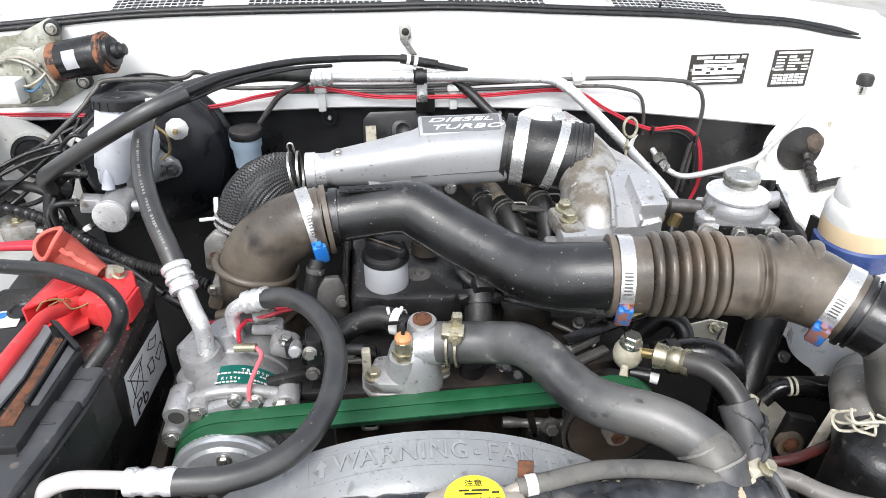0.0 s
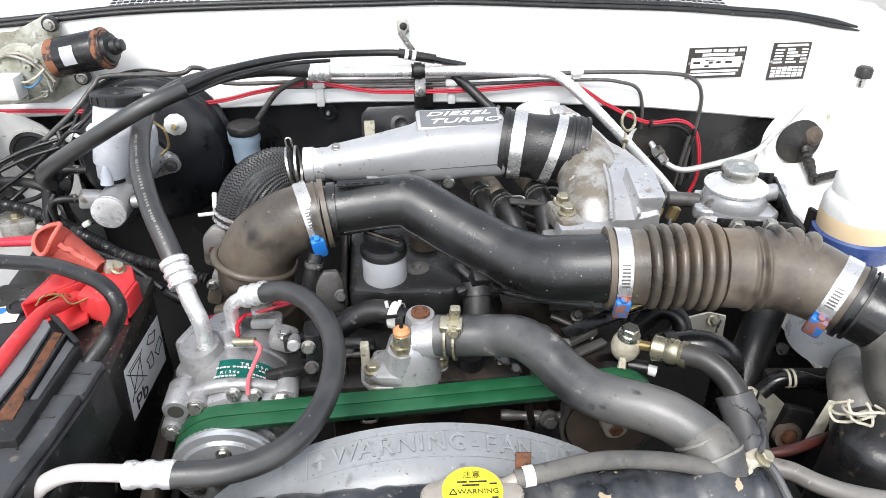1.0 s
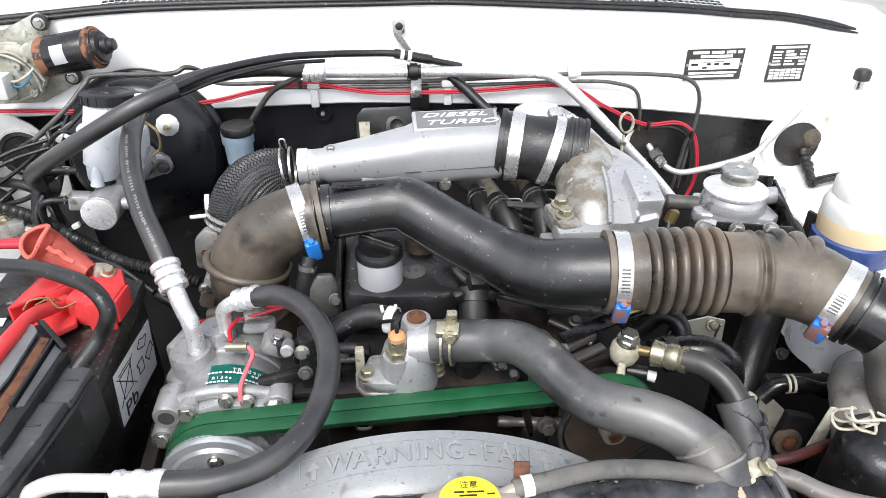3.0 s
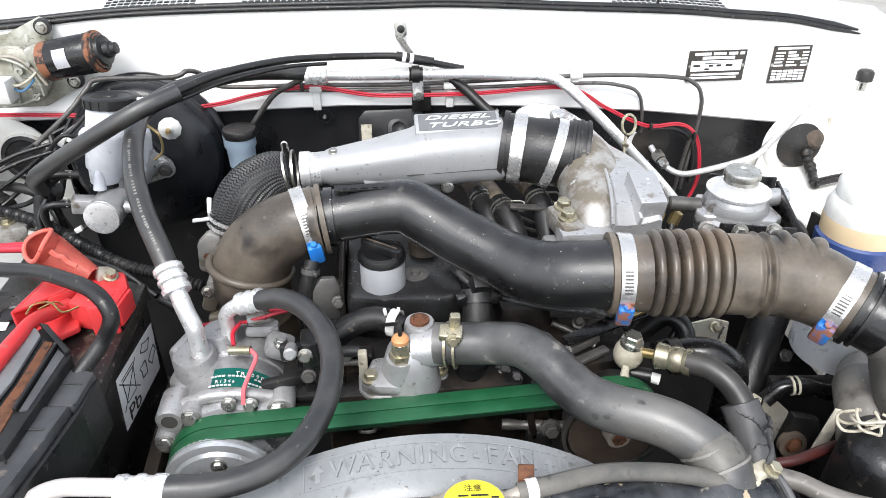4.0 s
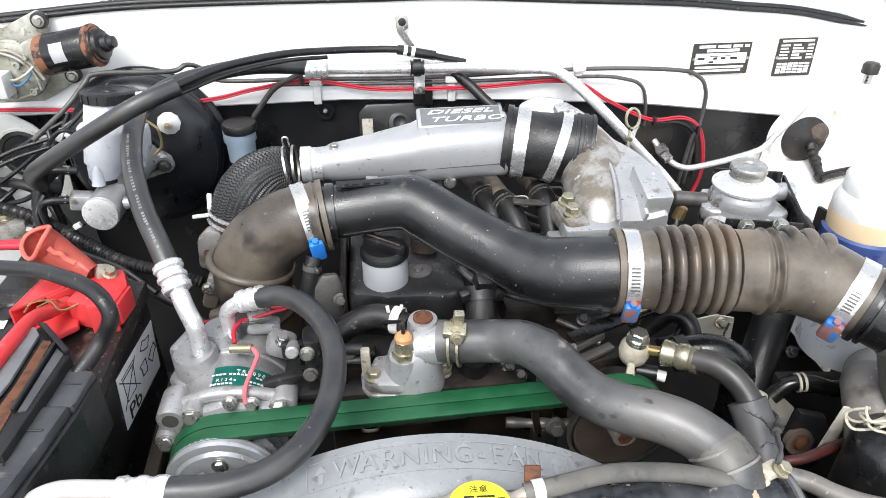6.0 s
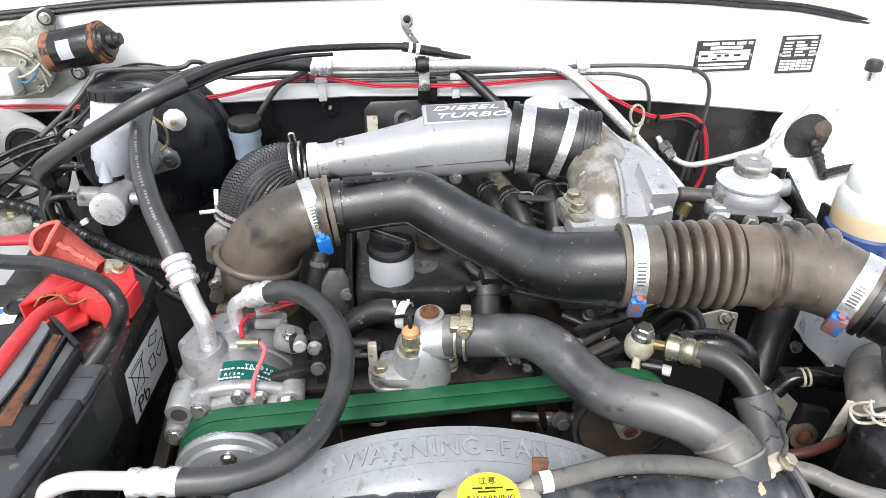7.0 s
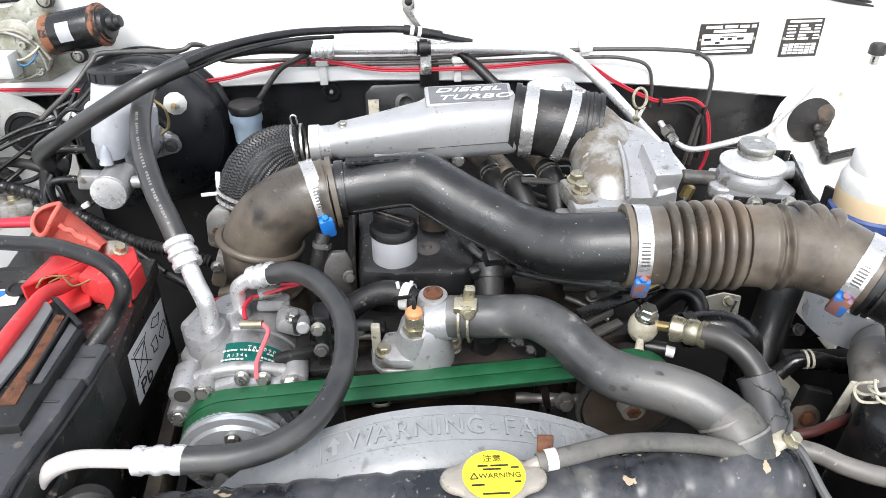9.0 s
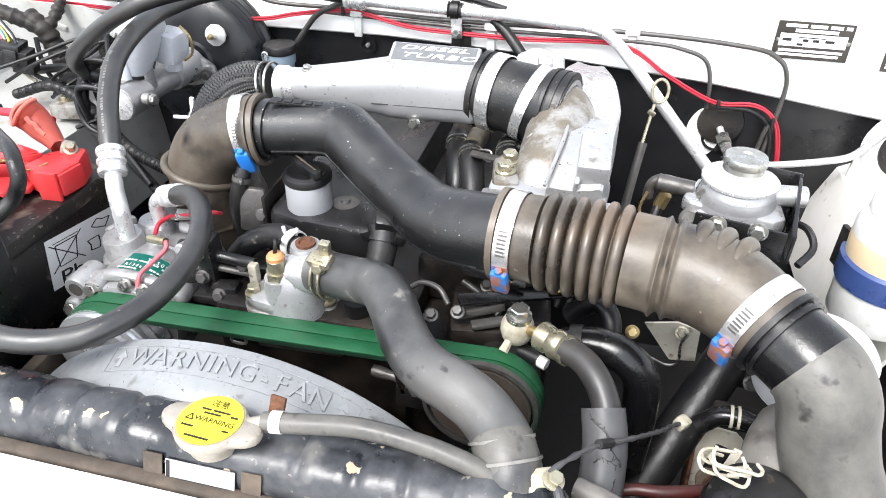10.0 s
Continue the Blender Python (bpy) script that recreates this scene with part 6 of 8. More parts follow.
part("wire_tie", tube([(-0.352, 0.628, 1.012), (-0.343, 0.645, 1.008), (-0.338, 0.652, 0.996)], 0.0010, 6), BRASS, pt)
rb = thing("terminal_boot", (-0.36, 0.73, 0.98), "faded red rubber terminal boot folded open", "boot")
b = tube([(-0.320, 0.698, 1.003), (-0.338, 0.709, 1.009), (-0.356, 0.719, 1.014), (-0.371, 0.724, 1.024), (-0.379, 0.719, 1.036)], [0.0095, 0.013, 0.017, 0.0195, 0.0205], 28, 6, cap=False)
bmesh.ops.solidify(b, geom=b.faces[:], thickness=0.003)
part("boot", b, REDBOOT, rb)
mouth_ = Vector((-0.008, -0.005, 0.012)).normalized().to_track_quat("Z", "Y").to_matrix()
part("rolled_lip", tube([Vector((-0.379, 0.719, 1.036)) + mouth_ @ Vector((0.0200 * math.cos(a), 0.0200 * math.sin(a), 0.0035 * math.sin(2 * a + 0.6))) for a in np.linspace(0, 2 * math.pi, 19)], 0.0026, 8, 4), REDBOOT, rb)
part("fold", tube([(-0.362, 0.706, 1.034), (-0.356, 0.705, 1.028), (-0.350, 0.704, 1.027), (-0.346, 0.703, 1.021), (-0.336, 0.700, 1.016)], 0.0032, 8), REDBOOT, rb)
part("lug", box((-0.312, 0.702, 1.000), (0.016, 0.018, 0.016), (10, 20, 30), 0.003), CAPMET, rb, "dull lead lug")
part("nut", hexbolt((-0.303, 0.697, 1.002), (0.4, -0.4, 1), 0.006, 0.010), YZINC, rb)
solid("positive_cable", tube([(-0.340, 0.664, 0.990), (-0.347, 0.640, 0.998), (-0.350, 0.612, 1.010), (-0.349, 0.578, 1.018), (-0.352, 0.540, 1.020), (-0.357, 0.48, 1.018), (-0.362, 0.37, 1.010)], 0.0076, 16), RED, "thick red positive battery cable", "cable")
solid("battery_cable", tube([(-0.50, 0.690, 1.030), (-0.43, 0.670, 1.040), (-0.388, 0.655, 1.045), (-0.342, 0.635, 1.052), (-0.307, 0.612, 1.056), (-0.279, 0.593, 1.056), (-0.262, 0.577, 1.050), (-0.258, 0.570, 1.035), (-0.271, 0.566, 1.012), (-0.286, 0.548, 0.997), (-0.300, 0.53, 0.985)], 0.0078, 16), RUBBER, "thick black printed battery cable looping over the terminal", "cable")
for dy in (0, 0.007):
    solid("red_feed_cable", tube([(-0.60, 0.80, 0.985), (-0.50, 0.775, 1.0), (-0.42, 0.765 + dy, 1.004), (-0.385, 0.762 + dy, 1.000)], 0.005, 10), REDWIRE, "red feed cable clipped beside the battery", "cable", "red feed cables")
solid("cable_tie_block", box((-0.476, 0.772, 1.003), (0.014, 0.018, 0.014), (0, 0, 10), 0.003), INK, "black tie round the red feed cables", "clip")

# ---- air conditioning hoses ----
ah = thing("ac_suction_hose", (-0.22, 0.66, 0.94), "thick black air conditioning hose with pale printed lettering", "hose")
AH = [(-0.228, 0.672, 1.006), (-0.245, 0.702, 1.034), (-0.263, 0.735, 1.056), (-0.280, 0.778, 1.078), (-0.293, 0.828, 1.091), (-0.304, 0.890, 1.098), (-0.308, 0.948, 1.100), (-0.283, 1.00, 1.107), (-0.243, 1.040, 1.109), (-0.195, 1.085, 1.104), (-0.150, 1.118, 1.094), (-0.105, 1.136, 1.084)]
part("hose", tube(AH, 0.0122, 18, 8), ACHOSE, ah)
pr = bmesh.new()
cc = spline(AH, 12)
rng = random.Random(4)
for i in range(10, 52):
    if i % 6 == 5:
        continue
    p, t = cc[i], (cc[i + 1] - cc[i - 1]).normalized()
    nrm = (Vector((0.05, -0.75, 0.62)) - t * Vector((0.05, -0.75, 0.62)).dot(t)).normalized()
    m = facing(p + nrm * 0.0120, nrm, t)
    flat(m, -0.0018, -0.0018, 0.0012 - 0.001 * rng.random(), 0.0008 + 0.0010 * rng.random(), 0.0003, pr)
part("print", pr, DUSTLINE, ah, "pale illegible print")
def crimp(at, axis, L, r, parent):
    a = Vector(axis).normalized()
    prof = [(0, r * 0.8), (0, r), (L * .16, r * 1.06), (L * .22, r * .93), (L * .34, r * .93), (L * .4, r * 1.06), (L * .5, r * 1.06), (L * .56, r * .93), (L * .68, r * .93), (L * .74, r * 1.06), (L * .92, r * 1.04), (L, r * 0.8)]
    return part("crimp", lathe(prof, at, a, 24), BRIGHT, parent, "bright crimped ferrule")
crimp((-0.2235, 0.663, 0.998), Vector(AH[1]) - Vector(AH[0]), -0.004 + 0.038, 0.0155, ah)
part("pipe", tube([(-0.226, 0.668, 1.002), (-0.217, 0.652, 0.985), (-0.209, 0.642, 0.968), (-0.207, 0.639, 0.952), (-0.207, 0.639, 0.925)], 0.0098, 18, 6), BRIGHT, ah, "bright aluminium end pipe")
ad2 = thing("ac_discharge_hose", (-0.08, 0.5, 0.94), "black air conditioning hose looping over the belt to the front", "hose")
LP = [(-0.136, 0.650, 0.990), (-0.112, 0.641, 0.998), (-0.088, 0.618, 1.003), (-0.068, 0.588, 1.003), (-0.056, 0.556, 1.000), (-0.053, 0.522, 0.994), (-0.060, 0.482, 0.987), (-0.078, 0.444, 0.984), (-0.104, 0.422, 0.981), (-0.140, 0.409, 0.982), (-0.182, 0.406, 0.986)]
part("hose", tube(LP, 0.0112, 18, 8), ACHOSE, ad2)
crimp((-0.160, 0.659, 0.980), (0.024, -0.006, 0.009), 0.032, 0.0125, ad2)
part("pipe", tube([(-0.150, 0.656, 0.985), (-0.168, 0.660, 0.975), (-0.178, 0.665, 0.962), (-0.179, 0.667, 0.945), (-0.179, 0.667, 0.93)], 0.0085, 16, 6), BRIGHT, ad2, "bright aluminium end pipe")
crimp((-0.219, 0.409, 0.987), (1, -0.06, -0.02), 0.042, 0.0114, ad2)
part("front_pipe", tube([(-0.20, 0.408, 0.987), (-0.235, 0.412, 0.988), (-0.266, 0.415, 0.987), (-0.286, 0.410, 0.982), (-0.298, 0.404, 0.968), (-0.302, 0.400, 0.945), (-0.303, 0.40, 0.90), (-0.303, 0.40, 0.82)], 0.0074, 18, 6), PIPEWHITE, ad2, "white coated end pipe")
fc = thing("pipe_mount", (-0.27, 0.39, 0.94), "dusty rubber bushed clamp holding the front pipe", "mount")
part("strap", ring((-0.3005, 0.402, 0.955), (0, 0.05, 1), 0.011, 0.016, 0.004, 24), RUBBER, fc)
part("sleeve", ring((-0.303, 0.400, 0.938), (0, 0.02, 1), 0.0105, 0.018, 0.003, 24), CREAM, fc)
part("strap", ring((-0.303, 0.400, 0.923), (0, 0.05, 1), 0.011, 0.010, 0.004, 24), RUBBER, fc)
part("bushing", lathe([(0, 0.016), (0.004, 0.020), (0.014, 0.020), (0.018, 0.013)], (-0.262, 0.402, 0.953), (0.3, -1, 0.15), 26), RUBBER, fc)
part("bolt", hexbolt((-0.257, 0.386, 0.956), (0.3, -1, 0.15), 0.008, 0.012), YZINC, fc)
part("arm", box((-0.275, 0.398, 0.950), (0.030, 0.016, 0.022), (0, 0, 20), 0.004), DUSTYDK, fc)
ci = thing("side_rail", (-0.255, 0.55, 0.80), "dusty dark steel rail beside the battery tray", "rail")
part("rail", box((-0.262, 0.56, 0.815), (0.016, 0.30, 0.05), (0, 0, 2), 0.003), DUSTYDK, ci)
part("rail", box((-0.240, 0.55, 0.790), (0.010, 0.28, 0.06), (0, 0, 3), 0.003), CHASSIS, ci)

# ---- bulkhead pipes ----
ap = thing("ac_pipe", (0.15, 1.14, 1.07), "bright aluminium air conditioning pipe along the bulkhead", "pipe")
crimp((-0.108, 1.136, 1.081), (1, 0.03, -0.03), 0.036, 0.0145, ap)
part("pipe", tube([(-0.075, 1.137, 1.080), (0.0, 1.139, 1.077), (0.08, 1.140, 1.075), (0.16, 1.138, 1.073), (0.23, 1.134, 1.070), (0.275, 1.132, 1.069), (0.300, 1.128, 1.064), (0.325, 1.115, 1.050), (0.358, 1.092, 1.022), (0.392, 1.070, 0.990), (0.436, 1.055, 0.945), (0.475, 1.042, 0.906), (0.500, 1.03, 0.878)], 0.0088, 18, 6), BRIGHT, ap)
part("rubber_sleeve", tube([(0.060, 1.140, 1.0755), (0.082, 1.140, 1.075)], 0.0115, 18, 8, ripple=lambda s: 0.0012 * math.cos(s * 900)), RUBBER, ap)
pc = thing("pipe_clamp", (0.075, 1.15, 1.04), "bright clamp with a bolt holding the pipe to a black bracket", "clamp")
part("strap", ring((0.071, 1.140, 1.0753), (1, 0, 0), 0.0125, 0.012, 0.0015, 24), MATTBLK, pc)
part("tab", box((0.074, 1.138, 1.048), (0.018, 0.004, 0.034), (8, 0, 0), 0.0015), BRIGHT, pc)
part("bolt", hexbolt((0.0745, 1.136, 1.041), (0, -1, 0.15), 0.0065, 0.008), ZINC, pc)
part("bracket", box((0.080, 1.148, 1.030), (0.032, 0.006, 0.042), (0, 0, 0), 0.002), CHASSIS, pc)

vh = thing("vacuum_hose", (-0.2, 1.08, 1.0), "black vacuum hose in a thicker sleeve crossing the bulkhead", "hose")
VH = [(-0.452, 0.955, 0.985), (-0.466, 0.940, 0.998), (-0.462, 0.922, 1.020), (-0.425, 0.895, 1.050), (-0.350, 0.868, 1.098), (-0.290, 0.868, 1.130), (-0.243, 0.895, 1.143)]
part("sleeve", tube(VH, 0.0112, 16), ACHOSE, vh)
part("hose", tube([(-0.260, 0.884, 1.139), (-0.236, 0.902, 1.146), (-0.195, 0.96, 1.146), (-0.13, 1.05, 1.132), (-0.065, 1.11, 1.117), (-0.01, 1.133, 1.110), (0.040, 1.137, 1.107), (0.075, 1.137, 1.100), (0.11, 1.142, 1.090), (0.15, 1.145, 1.080)], 0.0055, 12), RUBBER, vh)
part("side_line", tube([(-0.245, 0.890, 1.134), (-0.19, 0.955, 1.137), (-0.125, 1.045, 1.124), (-0.07, 1.10, 1.110)], 0.0030, 8), RUBBER, vh)
part("grip", tube([(0.040, 1.137, 1.107), (0.100, 1.140, 1.094)], [0.0078, 0.0078], 14, 4), RUBBER, vh)
for p in ((0.052, 1.1372, 1.1045), (0.064, 1.138, 1.1018)):
    part("band", ring(p, (1, 0.05, -0.22), 0.0075, 0.006, 0.0012, 20), LABELW, vh)
hk = thing("hose_hook", (0.05, 1.16, 1.12), "white hook strap screwed to the bulkhead", "hook")
part("strap", slab([(-0.010, 0.008), (0.0, 0.014), (0.010, 0.008), (0.010, -0.010), (0.004, -0.014), (0.020, -0.038), (0.012, -0.042), (-0.008, -0.014)], 0.003, (0.049, 1.165, 1.143), (85, 0, 0), 0.0008), ZINC, hk)
part("screw", lathe([(0, 0.0065), (0.003, 0.006), (0.004, 0.003)], (0.050, 1.163, 1.143), (0, -1, 0.1), 18), MATTBLK, hk)

def clip(x, z, h=0.035, w=0.022):
    c = thing("pipe_clip", (x, 1.15, z), "white plastic clip holding brake lines on the bulkhead", "clip", "brake line clips")
    part("body", box((x, 1.148, z), (w, 0.014, 0.012), (0, 0, 0), 0.003), WHITEPL, c)
    part("leg", box((x, 1.150, z - h / 2 - 0.004), (w * 0.6, 0.008, h), (0, 0, 0), 0.002), WHITEPL, c)
    part("leg", box((x, 1.163, z + 0.012), (w * 0.8, 0.008, 0.022), (0, 0, 0), 0.002), WHITEPL, c)


clip(-0.094, 1.056)
clip(0.128, 1.052)
clip(0.343, 1.062)
solid("brake_line", tube([(-0.476, 0.98, 1.045), (-0.439, 1.03, 1.074), (-0.414, 1.05, 1.100), (-0.396, 1.062, 1.110), (-0.304, 1.09, 1.100), (-0.281, 1.10, 1.106), (-0.264, 1.115, 1.096), (-0.241, 1.14, 1.066), (-0.11, 1.148, 1.061), (0.075, 1.148, 1.056), (0.353, 1.148, 1.060), (0.513, 1.148, 1.052), (0.556, 1.148, 1.038), (0.572, 1.148, 1.016), (0.576, 1.148, 0.985), (0.572, 1.148, 0.925), (0.565, 1.148, 0.834)], 0.0036, 10, 5), DIM, "thin dark steel brake line along the bulkhead", "brake line", "brake lines")
solid("brake_line", tube([(-0.15, 1.148, 1.053), (0.1, 1.148, 1.047), (0.354, 1.148, 1.047), (0.424, 1.148, 1.040), (0.456, 1.148, 1.026), (0.468, 1.148, 0.994), (0.472, 1.15, 0.952)], 0.0032, 10, 5), DIM, "thin dark steel brake line along the bulkhead", "brake line", "brake lines")
solid("brake_line", tube([(0.566, 1.146, 0.938), (0.561, 1.146, 0.904), (0.553, 1.146, 0.829)], 0.0036, 10, 5), DIM, "thin dark steel brake line along the bulkhead", "brake line", "brake lines")
for d in (0.0, 0.0036):
    solid("red_wire", tube([(-0.80, 1.143, 1.034 + d), (-0.595, 1.143, 1.030 + d), (-0.44, 1.143, 1.024 + d), (-0.273, 1.143, 1.032 + d), (-0.193, 1.143, 1.047 + d), (-0.105, 1.143, 1.058 + d), (-0.01, 1.143, 1.041 + d), (0.056, 1.143, 1.037 + d), (0.18, 1.143, 1.036 + d), (0.325, 1.143, 1.040 + d), (0.399, 1.143, 1.002 + d), (0.443, 1.143, 0.979 + d), (0.486, 1.143, 0.963 + d), (0.538, 1.143, 0.965 + d), (0.567 + d, 1.143, 0.950), (0.584 + d, 1.143, 0.914), (0.592 + d, 1.143, 0.856), (0.575 + d, 1.14, 0.80)], 0.0019, 8, 6), REDWIRE, "red wire draped along the bulkhead", "wire", "red wires")
solid("conduit", tube([(0.486, 1.147, 0.957), (0.53, 1.147, 0.957), (0.562, 1.147, 0.940), (0.576, 1.147, 0.905), (0.578, 1.145, 0.85)], 0.0042, 10), MATTBLK, "black wire conduit beside the red wires", "conduit")
for q in ((-0.115, 1.141, 1.060), (0.486, 1.141, 0.964), (0.570, 1.141, 0.944)):
    solid("cable_tie", box(q, (0.005, 0.010, 0.014), (0, 0, 0), 0.001), INK, "small black cable tie", "cable tie", "cable ties")
solid("clutch_pipe", tube([(-0.114, 1.138, 1.074), (-0.158, 1.140, 1.052), (-0.182, 1.140, 1.026), (-0.206, 1.140, 0.995)], 0.0046, 10, 3), DIM, "dark steel clutch pipe", "pipe")
solid("heater_hose", tube([(0.130, 1.150, 1.062), (0.155, 1.14, 1.045), (0.18, 1.12, 1.024), (0.205, 1.095, 1.005), (0.22, 1.08, 0.985)], 0.0085, 14), RUBBER, "black rubber hose dropping behind the coupling", "hose")

# black relay cover with a worn latch behind the badge
rl = thing("relay_cover", (0.03, 1.13, 0.95), "black rounded plastic cover with a worn latch on the bulkhead", "cover")
part("cover", slab([(-0.060, -0.10), (-0.060, 0.020), (-0.046, 0.034), (0.046, 0.034), (0.060, 0.020), (0.060, -0.10)], 0.03, (0.030, 1.178, 0.972), (78, 0, 0), 0.006), MATTBLK, rl)
part("latch", lathe([(0, 0.020), (0.004, 0.019), (0.006, 0.012), (0.003, 0.008)], (0.040, 1.148, 0.978), (0, -0.9, 0.5), 24), MATTBLK, rl)
part("label", flat(facing((-0.015, 1.1465, 0.972), (0, -1, 0.21), (1, 0, 0)), -0.009, -0.022, 0.009, 0.016, 0.0008), CREAM, rl, "small worn paper label")

# ---- brake booster and master cylinder ----
BX, BZ = -0.376, 0.953
bo = thing("brake_booster", (BX, 1.11, 0.83), "round black brake servo drum on the bulkhead", "brake servo")
part("drum", lathe([(0, 0.118), (0.03, 0.126), (0.036, 0.130), (0.046, 0.130), (0.050, 0.124), (0.075, 0.118), (0.086, 0.105), (0.092, 0.070), (0.094, 0.040), (0.098, 0.036)], (BX, 1.185, BZ), (0, -1, 0.12), 64), SERVOBLK, bo)
for d, rr in ((0.060, 0.1195), (0.076, 0.1130)):
    part("pressed_ring", ring(Vector((BX, 1.185, BZ)) + Vector((0, -0.993, 0.119)) * d, (0, -1, 0.12), rr, 0.004, 0.0022, 64), SERVOBLK, bo)
part("rim", ring((BX, 1.142, BZ + 0.005), (0, -1, 0.12), 0.127, 0.006, 0.005, 64), RUBBER, bo)
part("valve", lathe([(0, 0.017), (0.006, 0.018), (0.010, 0.013), (0.014, 0.007), (0.022, 0.005)], (-0.322, 1.094, 1.018), (0.1, -1, 0.15), 10), WHITEPL, bo, "white plastic check valve")
part("valve_pin", lathe([(0, 0.005), (0.012, 0.003)], (-0.320, 1.074, 1.021), (0.1, -1, 0.15), 12), BRASS, bo)
mc = thing("master_cylinder", (-0.37, 0.95, 0.94), "cast aluminium brake master cylinder bolted to the servo", "master cylinder")
part("flange", slab([(-0.060, -0.010), (-0.050, 0.012), (-0.020, 0.032), (0.004, 0.034), (0.044, 0.010), (0.055, 0.002), (0.056, -0.016), (0.046, -0.024), (0.010, -0.034), (-0.022, -0.034), (-0.052, -0.026)], 0.014, (-0.380, 1.085, 0.966), (90, 0, 0), 0.005), CASTAL, mc)
part("flange_boss", lathe([(0, 0.0145), (0.006, 0.0135)], (-0.3355, 1.073, 0.958), (0, -1, 0), 24), CASTAL, mc)
part("body", lathe([(0, 0.030), (0.02, 0.026), (0.06, 0.024), (0.062, 0.020), (0.13, 0.020), (0.135, 0.024), (0.185, 0.024), (0.187, 0.020)], (-0.372, 1.080, 0.968), (-0.03, -1, 0.02), 28), CASTAL, mc)
part("end_plug", lathe([(0, 0.0235), (0.004, 0.0235), (0.005, 0.021)], (-0.3777, 0.893, 0.972), (-0.03, -1, 0.02), 32), BRIGHT, mc)
part("stud", hexbolt((-0.3355, 1.067, 0.958), (0, -1, 0), 0.0075, 0.010), DIM, mc)
part("port", lathe([(0, 0.018), (0.030, 0.016)], (-0.374, 0.955, 0.975), (0, 0, 1), 24), CASTAL, mc)
part("port", lathe([(0, 0.016), (0.024, 0.015)], (-0.371, 1.02, 0.975), (0, 0, 1), 24), CASTAL, mc)
part("union", box((-0.406, 0.915, 0.982), (0.030, 0.022, 0.022), (0, 10, 10), 0.003), CASTAL, mc)
part("union", lathe([(0, 0.009), (0.018, 0.008)], (-0.350, 0.915, 0.975), (1, -0.2, 0.1), 14), CASTAL, mc)
part("bolt", hexbolt((-0.338, 0.912, 0.976), (1, -0.2, 0.1), 0.0075, 0.010), ZINC, mc)
for dz, dy in ((0.0, 0.0), (0.028, 0.035)):
    part("brake_pipe", tube([(-0.415, 0.912 + dy, 0.984 + dz), (-0.445, 0.905 + dy, 0.988 + dz), (-0.458, 0.905 + dy, 0.975 + dz), (-0.455, 0.91 + dy, 0.93)], 0.005, 10), MATTBLK, mc)
    part("union_nut", lathe([(0, 0.0065), (0.010, 0.0065)], (-0.424, 0.911 + dy, 0.985 + dz), (-1, 0, 0.1), 6), ZINC, mc)
rs = thing("brake_fluid_reservoir", (-0.37, 0.96, 1.0), "milky white brake fluid reservoir with a black cap", "reservoir")
RB, RT = Vector((-0.383, 0.949, 0.995)), Vector((-0.353, 0.966, 1.104))
RA = Vector((0.05, 0.14, 1)).normalized()
prof_ = ((0, 0.0165), (0.06, 0.0200), (0.22, 0.0235), (0.26, 0.0270), (0.58, 0.0295), (0.62, 0.0322), (0.71, 0.0326), (0.75, 0.0308), (0.98, 0.0316), (1.0, 0.0300))
part("tank", loft([(RB.lerp(RT, k), RA, r, r, 2.3) for k, r in prof_], 40), MILKY, rs)
part("side_port", box(RB.lerp(RT, 0.66) + Vector((-0.030, -0.006, 0)), (0.016, 0.020, 0.018), (0, 15, 0), 0.004), MILKY, rs)
part("rear_tank", box((-0.352, 1.006, 1.026), (0.042, 0.052, 0.050), (0, 8, 0), 0.010), MILKY, rs)
part("rear_neck", lathe([(0, 0.014), (0.02, 0.014)], (-0.358, 1.012, 0.985), (0, 0, 1), 20), MILKY, rs)
part("seal_ring", ring(RB + Vector((0, 0, 0.001)), RA, 0.0175, 0.005, 0.003, 28), RUBBER, rs)
part("spout", lathe([(0, 0.009), (0.016, 0.007), (0.030, 0.002)], (-0.384, 0.927, 0.998), (0.1, 0.15, 1), 14), MILKY, rs)
part("tab", box((-0.316, 0.962, 1.105), (0.016, 0.006, 0.020), (0, 0, 10), 0.002), LABELW, rs)
CAPO = RT - RA * 0.001
cap2 = part("cap", lathe([(0, 0.0340), (0.001, 0.0362), (0.013, 0.0362), (0.0150, 0.0335), (0.0152, 0.026), (0.0140, 0.0245), (0.0140, 0.010), (0.0155, 0.009)], CAPO, RA, 48), MATTBLK, rs, "black screw cap")
CR = RA.to_track_quat("Z", "Y").to_matrix()
for k in range(18):
    a = 2 * math.pi * k / 18
    d = CR @ Vector((math.cos(a), math.sin(a), 0))
    rib_ = flat(facing(CAPO + d * 0.0360 + RA * 0.0070, d, RA), -0.0058, -0.0013, 0.0058, 0.0013, 0.0012)
    part("grip_rib", rib_, MATTBLK, cap2)
part("float_lead", tube([(-0.405, 0.955, 1.065), (-0.42, 0.95, 1.070), (-0.435, 0.955, 1.060), (-0.455, 0.975, 1.04)], 0.003, 8), MATTBLK, rs)
part("earth_wire", tube([(-0.325, 1.0, 1.06), (-0.312, 1.0, 1.045), (-0.312, 1.0, 1.02), (-0.325, 0.995, 1.008)], 0.002, 8), BRASS, rs)
cr2 = thing("clutch_fluid_reservoir", (-0.225, 1.10, 0.93), "pale blue clutch fluid reservoir with a black cap", "reservoir")
part("tank", lathe([(0, 0.022), (0.03, 0.023), (0.035, 0.026), (0.055, 0.026)], (-0.222, 1.112, 0.942), (0, 0, 1), 30), PALEBLUE, cr2)
